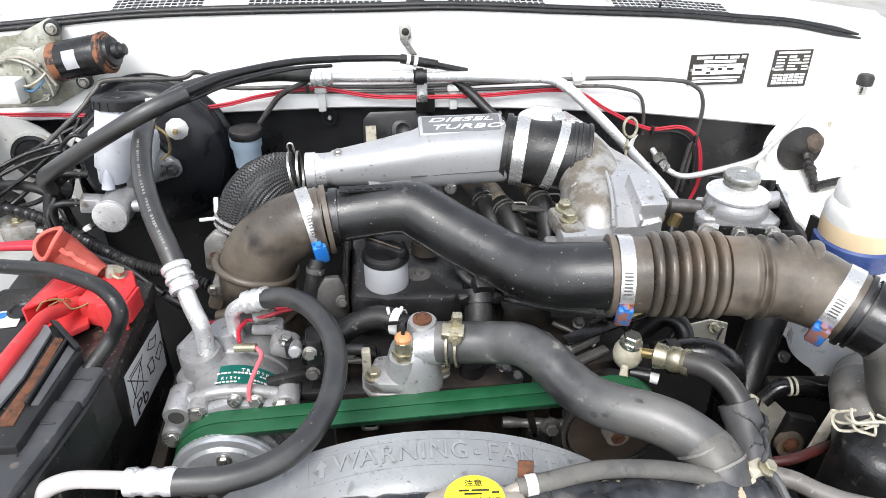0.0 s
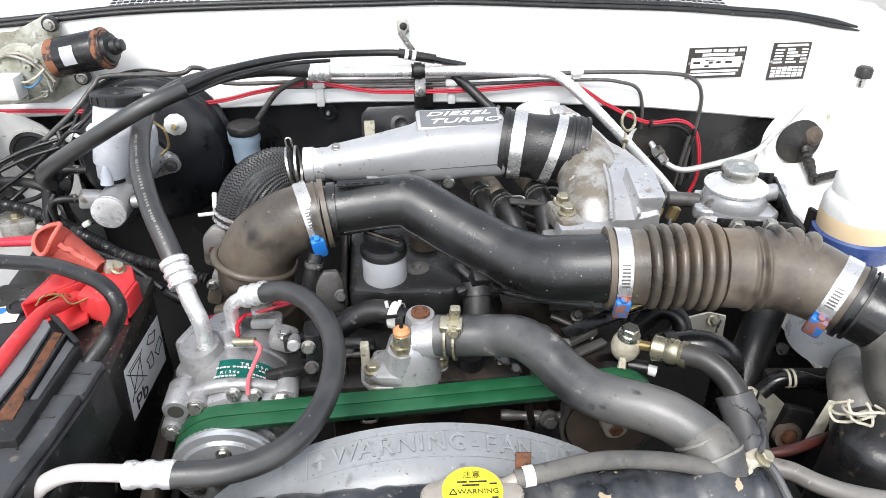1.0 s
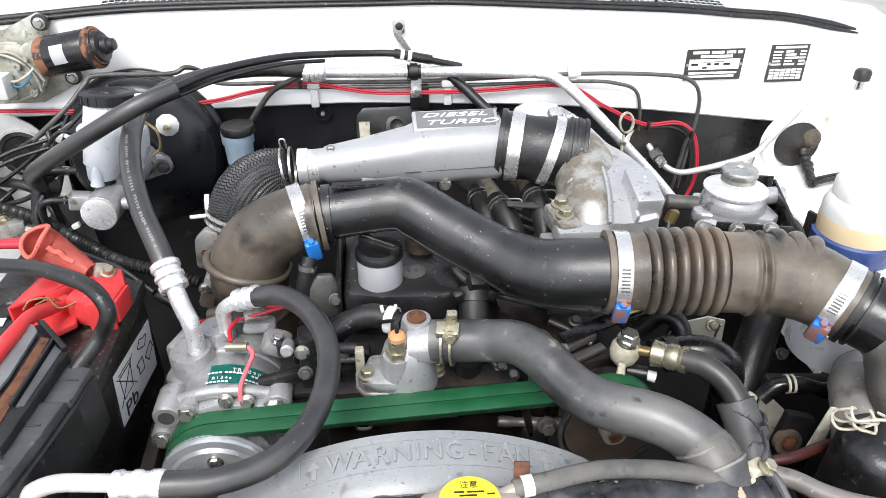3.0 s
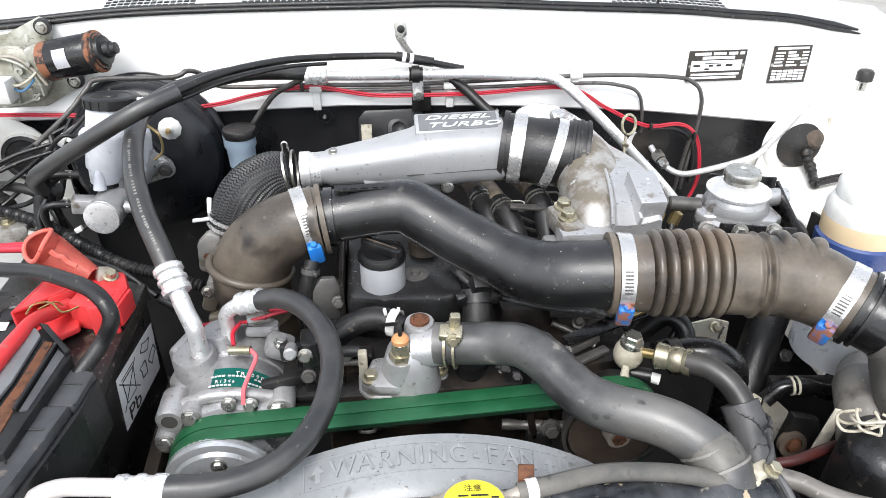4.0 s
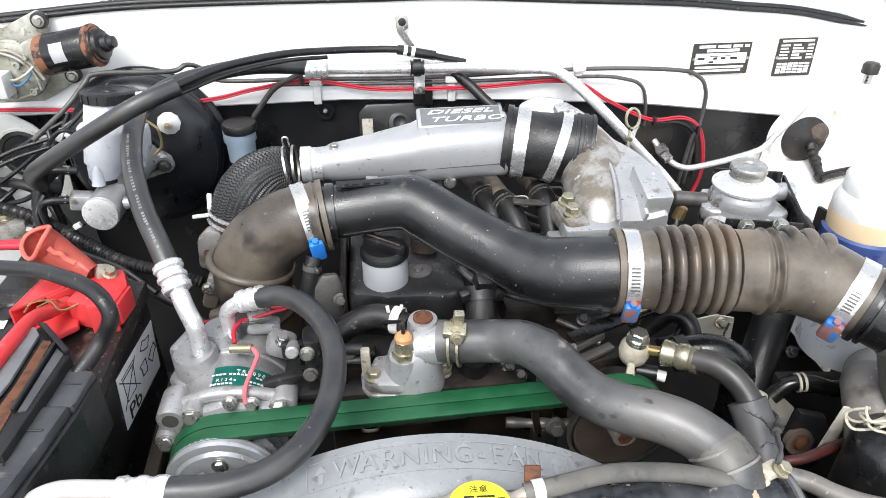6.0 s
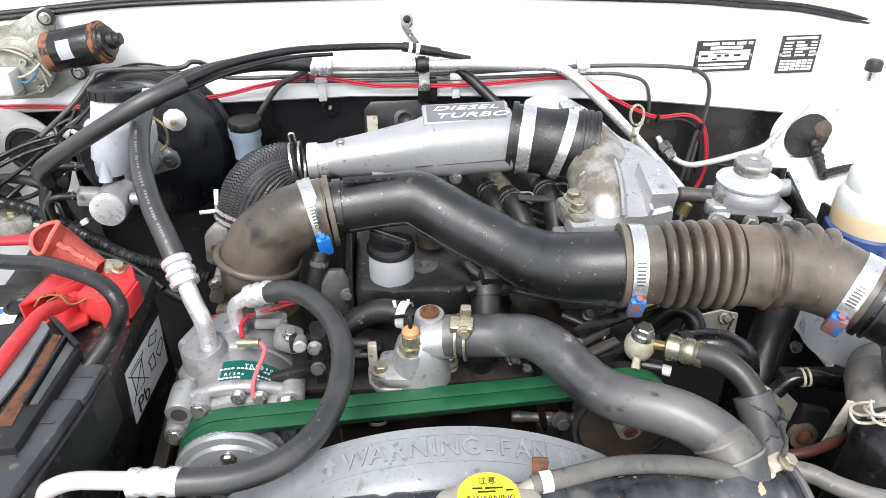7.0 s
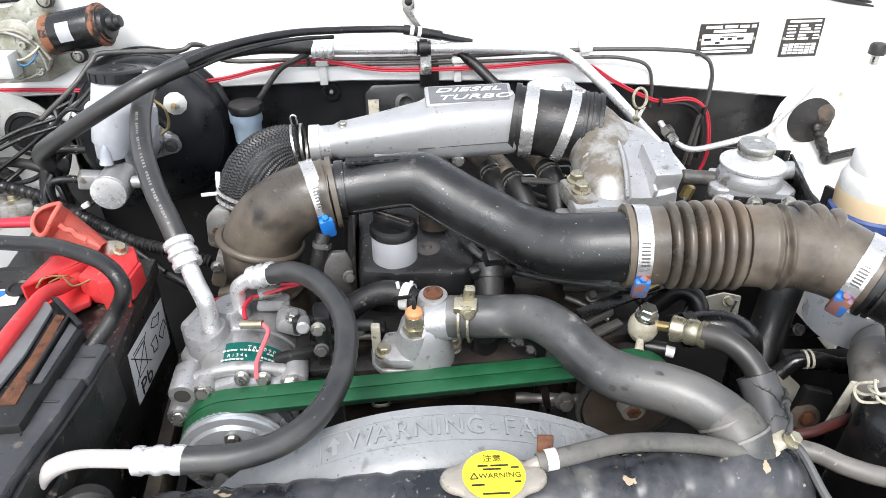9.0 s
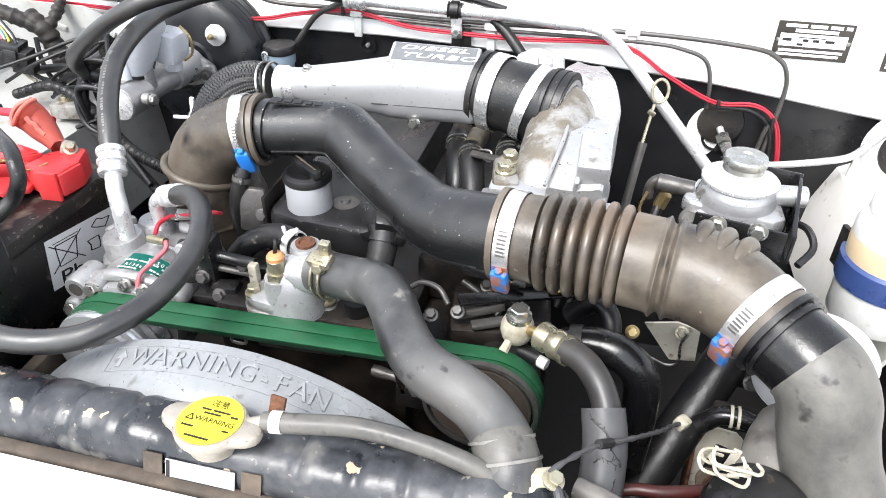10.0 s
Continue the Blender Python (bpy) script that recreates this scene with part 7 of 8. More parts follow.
part("cap", lathe([(0, 0.024), (0.002, 0.0275), (0.012, 0.028), (0.015, 0.026), (0.016, 0.015)], (-0.220, 1.112, 0.991), (0, 0, 1), 36), MATTBLK, cr2, "black screw cap")

# ---- wiper motor ----
wm = thing("wiper_motor", (-0.5, 1.13, 1.05), "wiper motor with a rusting black can and dull alloy gearbox", "motor")
WA = (0.108, -0.018, 0.022)
W0 = Vector((-0.490, 1.125, 1.120))
can = part("can", lathe([(0, 0.025), (0.002, 0.0295), (0.085, 0.0295), (0.092, 0.026)], W0, WA, 36), GLOSSBLK, wm)
wd = Vector(WA).normalized()
part("rust_band", ring(W0 + wd * 0.008, wd, 0.0287, 0.014, 0.0010, 36), FLAKE, can)
part("end_plate", lathe([(0, 0.0300), (0.004, 0.0312), (0.008, 0.0312), (0.011, 0.0255), (0.013, 0.0240)], W0 + wd * 0.080, wd, 40), FLAKE, can)
part("end_cap", lathe([(0, 0.0235), (0.008, 0.022), (0.010, 0.013), (0.018, 0.012), (0.020, 0.009), (0.026, 0.0085), (0.027, 0.005)], W0 + wd * 0.090, wd, 28), MATTBLK, can)
lr = (Vector((0, -1, 0.25)) - wd * wd.dot(Vector((0, -1, 0.25)))).normalized()
lblw = grid(np.linspace(-0.5, 0.45, 9), [0.030, 0.052], lambda a, h: W0 + wd * h + (lr * math.cos(a) + lr.cross(wd) * math.sin(a)) * 0.0303)
part("label", lblw, GREYLABEL, can, "blank pale grey label")
part("gearbox", lathe([(0, 0.046), (0.010, 0.046), (0.016, 0.040), (0.020, 0.030), (0.024, 0.010)], (-0.545, 1.145, 1.095), (0.05, -1, 0.1), 36), GEARDIRT, wm)
part("base", slab([(-0.085, -0.055), (-0.085, 0.055), (-0.01, 0.060), (0.045, 0.085), (0.060, 0.078), (0.055, 0.050), (0.030, -0.005), (0.072, -0.01), (0.078, -0.025), (0.02, -0.055)], 0.006, (-0.545, 1.164, 1.093), (88, 0, 0), 0.002), GEARDIRT, wm)
part("shoulder", box((-0.503, 1.135, 1.118), (0.030, 0.030, 0.050), (0, -10, 0), 0.008), GEARDIRT, wm)
for a in range(0, 360, 45):
    d = Vector((math.cos(math.radians(a)), 0, math.sin(math.radians(a))))
    part("gearbox_rib", tube([Vector((-0.543, 1.124, 1.097)) + d * 0.012, Vector((-0.544, 1.130, 1.096)) + d * 0.036], 0.0024, 8, 3), GEARDIRT, wm)
part("gearbox_rim", ring((-0.5445, 1.1335, 1.096), (0.05, -1, 0.1), 0.0400, 0.005, 0.003, 40), CAPMET, wm)
part("ridge", tube([(-0.575, 1.132, 1.125), (-0.535, 1.120, 1.130), (-0.512, 1.120, 1.110), (-0.498, 1.120, 1.085)], 0.003, 8), CAPMET, wm)
for q in ((-0.494, 1.157, 1.165), (-0.468, 1.157, 1.080)):
    part("grommet", lathe([(0, 0.0125), (0.008, 0.012), (0.009, 0.008)], q, (0, -1, 0.05), 24), RUBBER, wm)
    part("bolt", hexbolt((q[0], q[1] - 0.008, q[2]), (0, -1, 0.05), 0.0065, 0.007), ZINC, wm)
for q in ((-0.515, 1.117, 1.120), (-0.523, 1.119, 1.083), (-0.497, 1.119, 1.132)):
    part("screw", lathe([(0, 0.004), (0.003, 0.0035)], q, (0, -1, 0.1), 12), ZINC, wm)
part("connector", box((-0.565, 1.105, 1.085), (0.046, 0.030, 0.036), (0, 0, -6), 0.003), WHITEPL, wm, "white plug")
part("wire", tube([(-0.543, 1.108, 1.085), (-0.530, 1.105, 1.082), (-0.518, 1.110, 1.090), (-0.510, 1.118, 1.100)], 0.0016, 8), BLUEWIRE, wm)
part("wire", tube([(-0.543, 1.108, 1.090), (-0.530, 1.103, 1.092), (-0.517, 1.110, 1.098), (-0.508, 1.118, 1.106)], 0.002, 8), CREAM, wm)
for pts in (((-0.585, 1.128, 1.118), (-0.555, 1.120, 1.128), (-0.525, 1.116, 1.118), (-0.508, 1.116, 1.095), (-0.506, 1.118, 1.070)), ((-0.590, 1.130, 1.060), (-0.560, 1.124, 1.054), (-0.530, 1.122, 1.060), (-0.512, 1.120, 1.072))):
    part("cast_ridge", tube(pts, 0.0022, 8, 6), GEARDIRT, wm)
for q in ((-0.532, 1.120, 1.108), (-0.520, 1.122, 1.066), (-0.550, 1.122, 1.062)):
    part("boss", lathe([(0, 0.0065), (0.003, 0.0055), (0.0032, 0.003), (0.001, 0.0025)], q, (0, -1, 0.1), 16), GEARDIRT, wm)

# ---- wiring and lines in the servo corner ----
solid("wiring_conduit", tube([(-0.66, 0.99, 0.92), (-0.58, 0.985, 0.945), (-0.50, 0.955, 0.94), (-0.42, 0.905, 0.925), (-0.36, 0.87, 0.91), (-0.30, 0.85, 0.90), (-0.25, 0.84, 0.885)], 0.0080, 14, 40, ripple=lambda s: 0.0010 * math.sin(s * 1100)), RUBBER, "black corrugated wiring conduit on the inner wing", "conduit")
solid("wiring_conduit", tube([(-0.64, 1.03, 0.95), (-0.56, 1.02, 0.965), (-0.50, 1.0, 0.955), (-0.46, 0.96, 0.92), (-0.40, 0.90, 0.89), (-0.30, 0.83, 0.87), (-0.24, 0.80, 0.84)], 0.0075, 14), RUBBER, "black taped wiring loom behind the battery", "conduit")
solid("clutch_line", tube([(-0.46, 0.93, 0.985), (-0.472, 0.915, 0.960), (-0.458, 0.905, 0.925), (-0.42, 0.895, 0.912), (-0.36, 0.86, 0.905), (-0.31, 0.83, 0.88)], 0.0045, 10), MATTBLK, "thin black line curling under the master cylinder", "line")
solid("clutch_line", tube([(-0.435, 0.955, 1.02), (-0.462, 0.945, 1.0), (-0.475, 0.935, 0.965), (-0.468, 0.92, 0.93), (-0.43, 0.90, 0.905)], 0.0095, 12), RUBBER, "black rubber hose beside the master cylinder", "hose")
for i, (a, bq) in enumerate((((-0.66, 0.93, 0.975), 0.0), ((-0.64, 0.96, 0.955), 0.012))):
    solid("corner_cable", tube([a, (-0.58, 0.97, 1.0 - bq), (-0.52, 1.0, 1.022 - bq), (-0.455, 1.02, 1.038 - bq), (-0.41, 1.04, 1.075 - bq), (-0.385, 1.06, 1.095)], 0.0030, 10), RUBBER, "thin black cable crossing the bulkhead corner", "cable", "corner cables")
cc3 = thing("cable_clip", (-0.455, 1.02, 1.035), "white plastic tie clip on the corner cables", "clip")
part("clip", box((-0.455, 1.018, 1.036), (0.010, 0.012, 0.018), (0, 30, 0), 0.002), WHITEPL, cc3)
part("tail", box((-0.440, 1.016, 1.032), (0.020, 0.004, 0.006), (0, 40, 0), 0.001), WHITEPL, cc3)
cn = thing("wiring_connector", (-0.415, 1.03, 1.03), "cream wiring plug with black tape beside the servo", "connector")
part("plug", box((-0.432, 1.010, 1.030), (0.018, 0.014, 0.014), (0, 0, 0), 0.002), CREAM, cn)
part("tape", tube([(-0.425, 1.012, 1.035), (-0.41, 1.005, 1.055), (-0.395, 0.99, 1.062)], 0.006, 10), MATTBLK, cn)
pv = thing("proportioning_valve", (-0.545, 0.975, 0.90), "dull alloy brake proportioning block on the inner wing", "valve")
part("block", box((-0.545, 0.975, 0.914), (0.050, 0.040, 0.026), (0, 0, 12), 0.004), DIRTYAL, pv)
part("bolt", hexbolt((-0.548, 0.975, 0.927), (0, 0, 1), 0.008, 0.008), YZINC, pv)
part("union", lathe([(0, 0.007), (0.014, 0.006)], (-0.521, 0.968, 0.914), (1, -0.3, -0.1), 6), ZINC, pv)
for dz in (0, 0.008):
    part("pipe", tube([(-0.51, 0.965, 0.913 - dz), (-0.47, 0.95, 0.905 - dz), (-0.43, 0.92, 0.895 - dz), (-0.40, 0.88, 0.87 - dz)], 0.0032, 8), MATTBLK, pv)
hn = thing("wiring_plug", (-0.635, 1.0, 0.96), "black multi-way wiring plug with bundled coloured leads", "connector")
part("plug", box((-0.640, 0.998, 0.985), (0.048, 0.034, 0.030), (0, 12, 15), 0.003), MATTBLK, hn)
part("plug_rim", box((-0.644, 0.998, 1.004), (0.040, 0.038, 0.014), (0, 12, 15), 0.003), BLACKPL, hn)
part("latch", box((-0.634, 0.979, 0.990), (0.020, 0.005, 0.026), (0, 12, 15), 0.002), BLACKPL, hn)
part("plug_tail", box((-0.630, 1.000, 0.966), (0.036, 0.026, 0.016), (0, 12, 15), 0.004), MATTBLK, hn)
for k, mt in enumerate((PINK, WHITEPL, BLUE, YELLOW, MATTBLK, WHITEPL, MATTBLK)):
    part("lead", tube([(-0.656 + 0.0045 * k, 0.995 + 0.003 * (k % 3), 1.008), (-0.660 + 0.0040 * k, 1.0, 1.022), (-0.672 + 0.003 * k, 1.005, 1.040), (-0.690 + 0.002 * k, 1.02, 1.055)], 0.0022, 6), mt, hn)
part("lead_tail", tube([(-0.640, 1.000, 0.958), (-0.625, 1.005, 0.942), (-0.605, 1.01, 0.934), (-0.58, 1.01, 0.934)], 0.0035, 8), CREAM, hn, "cream taped leads")
part("lead_tail", tube([(-0.632, 1.004, 0.960), (-0.618, 1.010, 0.946), (-0.60, 1.015, 0.940), (-0.57, 1.01, 0.938)], 0.0040, 8), MATTBLK, hn)
wl_ = thing("taped_loom", (-0.62, 1.08, 0.93), "thick black taped wiring loom forking up the corner panel", "wiring")
tape_ = lambda s: 0.0012 * math.sin(s * 420) + 0.0008 * math.sin(s * 173)
part("trunk", tube([(-0.665, 1.075, 1.030), (-0.640, 1.072, 1.010), (-0.632, 1.075, 0.985), (-0.622, 1.075, 0.955), (-0.605, 1.06, 0.930), (-0.57, 1.03, 0.925)], [0.014, 0.016, 0.0175, 0.017, 0.016, 0.014], 14, 12, ripple=tape_), DARKRUB, wl_)
part("branch", tube([(-0.640, 1.073, 1.005), (-0.630, 1.085, 1.018), (-0.632, 1.11, 1.032), (-0.640, 1.14, 1.052)], [0.013, 0.010, 0.0095, 0.009], 12, 10, ripple=tape_), DARKRUB, wl_)
part("branch", tube([(-0.640, 1.073, 1.008), (-0.68, 1.06, 1.030), (-0.73, 1.05, 1.05)], [0.014, 0.013, 0.013], 12, 10, ripple=tape_), DARKRUB, wl_)
part("thin_lead", tube([(-0.640, 1.05, 1.00), (-0.628, 1.035, 0.965), (-0.605, 1.02, 0.945), (-0.575, 1.01, 0.940)], 0.004, 8), MATTBLK, wl_)

# ---- fuel filter head ----
ff = thing("fuel_filter_head", (0.47, 0.80, 0.9), "alloy fuel filter head with a hand primer knob", "fuel filter")
FX, FY = 0.472, 0.795
part("body", lathe([(0, 0.045), (0.05, 0.048), (0.058, 0.050), (0.062, 0.044), (0.080, 0.040)], (FX, FY, 0.925), (0, 0, 1), 40), CASTAL, ff)
part("flange", slab([(-0.054, -0.018), (-0.044, -0.030), (0.044, -0.036), (0.056, -0.022), (0.044, 0.03), (-0.044, 0.034)], 0.018, (FX, FY, 0.975), (0, 0, -12), 0.004), CASTAL, ff)
part("housing", lathe([(0, 0.042), (0.006, 0.043), (0.020, 0.038), (0.026, 0.034)], (FX, FY, 0.990), (0, 0, 1), 40), CASTAL, ff)
part("diaphragm_rim", lathe([(0, 0.036), (0.004, 0.041), (0.007, 0.041), (0.010, 0.034), (0.020, 0.019)], (FX, FY, 1.012), (0, 0, 1), 44), BRIGHT, ff)
part("primer_knob", lathe([(0, 0.019), (0.003, 0.022), (0.009, 0.0205), (0.012, 0.0235), (0.017, 0.0235), (0.020, 0.022), (0.0205, 0.010), (0.0185, 0.008), (0.0185, 0.002)], (FX, FY, 1.026), (0, 0, 1), 44), ZINC, ff, "dull metal primer knob")
part("inlet", lathe([(0, 0.010), (0.040, 0.010), (0.042, 0.008)], (0.428, 0.805, 0.992), (-1, 0.15, 0.05), 18), DIM, ff)
part("inlet", lathe([(0, 0.012), (0.035, 0.012)], (0.510, 0.80, 1.0), (1, 0.1, 0), 18), CASTAL, ff)
part("bolt", hexbolt((0.426, 0.768, 0.975), (-0.4, -0.7, 0.5), 0.009, 0.009), DIM, ff)
part("rib", box((FX - 0.002, 0.753, 0.968), (0.030, 0.008, 0.010), (0, 0, -10), 0.003), CASTAL, ff)
fb2 = thing("filter_bracket", (0.48, 0.74, 0.95), "black painted steel bracket carrying the fuel filter", "bracket")
part("front", box((0.470, 0.729, 0.984), (0.092, 0.004, 0.034), (0, 0, -14), 0.001), GLOSSBLK, fb2)
part("side", slab([(0, 0), (0.105, 0.0), (0.105, 0.050), (0.03, 0.036), (0.0, 0.034)], 0.004, (0.519, 0.716, 0.966), (90, 0, 80), 0.001), GLOSSBLK, fb2)
part("back", box((0.50, 0.84, 0.97), (0.09, 0.004, 0.09), (0, 0, -14), 0.001), GLOSSBLK, fb2)
for q in ((0.448, 0.731, 0.994), (0.487, 0.722, 0.997)):
    part("bolt", hexbolt(q, (-0.2, -1, 0.1), 0.0075, 0.009), ZINC, fb2)
fu = thing("fuel_elbow", (0.40, 0.81, 0.97), "brass and steel fuel elbow with a black hose tail", "fitting")
part("elbow", tube([(0.414, 0.812, 0.993), (0.394, 0.815, 0.996), (0.382, 0.815, 0.988), (0.380, 0.815, 0.970)], 0.006, 12), DIM, fu)
part("nut", lathe([(0, 0.008), (0.018, 0.008)], (0.394, 0.805, 0.965), (0.3, 0, 1), 6), BRASS, fu)
part("tail", tube([(0.394, 0.805, 0.968), (0.388, 0.79, 0.945), (0.384, 0.775, 0.92)], 0.006, 12), RUBBER, fu)
part("clip", tube([(0.378, 0.80, 0.985), (0.372, 0.795, 0.965), (0.378, 0.79, 0.955)], 0.002, 6), BRASS, fu)

# dipstick with a looped handle
ds = thing("dipstick", (0.375, 0.95, 0.90), "wire-loop dipstick in its dark tube", "dipstick")
lo = [Vector((0.386, 0.990, 1.034)) + Vector((0.0105 * math.cos(a), 0.004 * math.sin(a), 0.0145 * math.sin(a))) for a in np.radians(np.linspace(-110, 240, 20))]
part("loop", tube(lo, 0.0023, 8, 3), YZINC, ds)
part("stem", tube([(0.381, 0.982, 1.018), (0.376, 0.968, 0.990), (0.372, 0.955, 0.965)], 0.0022, 8), YZINC, ds)
part("tube", tube([(0.374, 0.958, 0.972), (0.368, 0.940, 0.93), (0.360, 0.91, 0.86)], 0.006, 10), DIM, ds)
part("stop", box((0.379, 0.975, 1.008), (0.010, 0.006, 0.006), (0, 30, 0), 0.001), YZINC, ds)

# second air conditioning line through the bulkhead
wp = thing("ac_liquid_line", (0.6, 1.13, 0.87), "white coated air conditioning line bending up the bulkhead", "pipe")
part("pipe", tube([(0.500, 1.160, 0.918), (0.512, 1.130, 0.900), (0.528, 1.115, 0.889), (0.548, 1.110, 0.884), (0.577, 1.110, 0.887), (0.630, 1.114, 0.896), (0.671, 1.118, 0.905), (0.690, 1.120, 0.914), (0.707, 1.120, 0.936), (0.732, 1.118, 0.972), (0.757, 1.116, 1.012)], 0.0055, 14), BRIGHT, wp)
part("nut", lathe([(0, 0.011), (0.016, 0.011)], (0.503, 1.138, 0.914), (0.3, -1, -0.4), 6), ZINC, wp)
part("nut", lathe([(0, 0.009), (0.014, 0.009)], (0.508, 1.124, 0.906), (0.4, -1, -0.5), 6), ZINC, wp)
part("grommet", lathe([(0, 0.036), (0.006, 0.034), (0.008, 0.020)], (0.500, 1.166, 0.925), (0, -1, 0), 32), DARKRUB, wp)
solid("bulkhead_plate", slab([(0.034 * math.cos(a) * 0.8, 0.042 * math.sin(a)) for a in np.linspace(0, 2 * math.pi, 33)[:-1]], 0.003, (0.478, 1.167, 0.905), (90, 0, 0)), WHITE, "white oval plate on the bulkhead", "plate", kind="structure")

# ---- passenger side ----
rv = thing("coolant_reservoir", (0.655, 0.76, 0.87), "white translucent bottle with amber fluid and a blue band", "reservoir")
part("base", lathe([(0, 0.046), (0.004, 0.049), (0.045, 0.050)], (0.643, 0.768, 0.880), (0, 0, 1), 40), WHITEPL, rv)
part("band", lathe([(0, 0.050), (0.003, 0.0535), (0.030, 0.0545), (0.033, 0.051)], (0.643, 0.768, 0.925), (0, 0, 1), 44), BLUEPL, rv, "blue plastic band")
part("middle", lathe([(0, 0.0505), (0.022, 0.0515), (0.026, 0.0505)], (0.643, 0.768, 0.957), (0, 0, 1), 40), AMBER, rv, "amber fluid showing through")
part("upper", lathe([(0, 0.0505), (0.014, 0.051), (0.026, 0.046), (0.032, 0.040)], (0.643, 0.768, 0.982), (0, 0, 1), 40), WHITEPL, rv)
part("cap", lathe([(0, 0.038), (0.003, 0.044), (0.022, 0.044), (0.032, 0.038), (0.038, 0.024)], (0.643, 0.768, 1.008), (0, 0, 1), 18), WHITEPL, rv, "white screw cap")
rvb = solid("reservoir_bracket", box((0.602, 0.79, 0.945), (0.006, 0.040, 0.05), (0, 0, 15), 0.001), CHASSIS, "dark rusted bracket beside the bottle", "bracket")
part("plate_edge", box((0.5995, 0.775, 0.952), (0.003, 0.004, 0.03), (0, 0, 15), 0.001), CHASSIS, rvb)
st = thing("strut_tower_cap", (0.82, 1.0, 0.89), "white domed inner wing top with a black rubber stop", "wing top", kind="structure")
part("dome", lathe([(0, 0.13), (0.05, 0.125), (0.085, 0.10), (0.10, 0.06), (0.104, 0.02)], (0.93, 0.98, 0.88), (0, 0, 1), 40), WHITE, st)
bs = thing("bonnet_stop", (0.835, 1.12, 1.05), "black rubber bonnet stop on a steel stem", "stop")
part("stem", lathe([(0, 0.007), (0.02, 0.007)], (0.862, 1.140, 1.018), (0, 0, 1), 14), ZINC, bs)
part("pad", lathe([(0, 0.014), (0.014, 0.014), (0.018, 0.011), (0.019, 0.006)], (0.862, 1.140, 1.036), (0, 0, 1), 22), RUBBER, bs)

cs = thing("filter_canister", (0.52, 0.60, 0.84), "silver white filter canister under the bellows hose", "filter")
part("can", lathe([(0, 0.045), (0.004, 0.050), (0.06, 0.052), (0.066, 0.048)], (0.552, 0.640, 0.868), (0, -0.1, 1), 44), CANWHITE, cs)
part("seam", ring((0.552, 0.6345, 0.924), (0, -0.1, 1), 0.0515, 0.004, 0.0015, 44), CANWHITE, cs)
bf = thing("fuel_union", (0.262, 0.585, 0.90), "cream coated fuel union with a large steel bolt", "fitting")
part("dome", lathe([(0, 0.010), (0.006, 0.0145), (0.014, 0.0165), (0.022, 0.0160), (0.028, 0.0135), (0.030, 0.0125)], (0.262, 0.583, 0.922), (0.05, -0.1, 1), 30), CREAM, bf)
part("washer", lathe([(0, 0.0125), (0.003, 0.0125)], (0.2635, 0.580, 0.9515), (0.05, -0.1, 1), 24), ZINC, bf)
part("bolt", hexbolt((0.2636, 0.5797, 0.954), (0.05, -0.1, 1), 0.0098, 0.012, 1.25), ZINC, bf)
part("stub", tube([(0.275, 0.574, 0.944), (0.290, 0.563, 0.948)], 0.0055, 14, 3), BRASS, bf)
part("bleed_screw", tube([(0.257, 0.570, 0.930), (0.253, 0.560, 0.923)], [0.004, 0.005], 8, 3), CREAM, bf)
eh = thing("fuel_return_hose", (0.33, 0.52, 0.90), "black hose with a crimped steel elbow and a cracked sleeve", "hose")
a = Vector((0.026, -0.019, 0.004)).normalized()
part("crimp", lathe([(0, 0.011), (0.002, 0.0145), (0.012, 0.0135), (0.015, 0.012), (0.019, 0.0145), (0.026, 0.0142), (0.029, 0.0125), (0.032, 0.0145), (0.038, 0.0145)], (0.286, 0.566, 0.947), a, 24), YZINC, eh)
part("hose", tube([(0.312, 0.545, 0.953), (0.328, 0.532, 0.955), (0.342, 0.516, 0.950), (0.352, 0.500, 0.938), (0.358, 0.478, 0.920), (0.358, 0.450, 0.895), (0.352, 0.42, 0.86), (0.345, 0.40, 0.82)], 0.0125, 18), HOSEDARK, eh)
part("cracked_sleeve", tube([(0.3500, 0.498, 0.936), (0.3555, 0.476, 0.915), (0.3555, 0.448, 0.888), (0.350, 0.425, 0.860)], [0.0190, 0.0192, 0.0190, 0.0185], 24, 8), SLEEVE, eh, "cracked grey sleeve")
ck = bmesh.new()
SLA = spline([(0.3500, 0.498, 0.936), (0.3555, 0.476, 0.915), (0.3555, 0.448, 0.888), (0.350, 0.425, 0.860)], 12)
def on_sleeve(a, s):
    """A place on the sleeve: a radians round from its upper side, s from 0 to 1 along."""
    i = min(int(s * (len(SLA) - 1)), len(SLA) - 2)
    t = (SLA[i + 1] - SLA[i]).normalized()
    n0 = Vector((-0.44, -0.58, 0.68))
    n0 = (n0 - t * n0.dot(t)).normalized()
    w = n0.cross(t)
    return SLA[i].lerp(SLA[i + 1], s * (len(SLA) - 1) - i) + (n0 * math.cos(a) + w * math.sin(a)) * 0.0191
rc_ = random.Random(21)
def crack(pts, wide):
    for (a0, s0), (a1, s1) in zip(pts, pts[1:]):
        prev = (a0, s0)
        for k in range(1, 5):
            q = (a0 + (a1 - a0) * k / 4 + 0.05 * rc_.uniform(-1, 1), s0 + (s1 - s0) * k / 4 + 0.010 * rc_.uniform(-1, 1))
            tube([on_sleeve(*prev), on_sleeve(*q)], wide * rc_.uniform(0.5, 1.3), 5, 1, ck)
            if rc_.random() < 0.35:
                tube([on_sleeve(*q), on_sleeve(q[0] + 0.14 * rc_.uniform(-1, 1), q[1] + 0.04 * rc_.uniform(-1, 1))], wide * 0.5, 5, 1, ck)
            prev = q
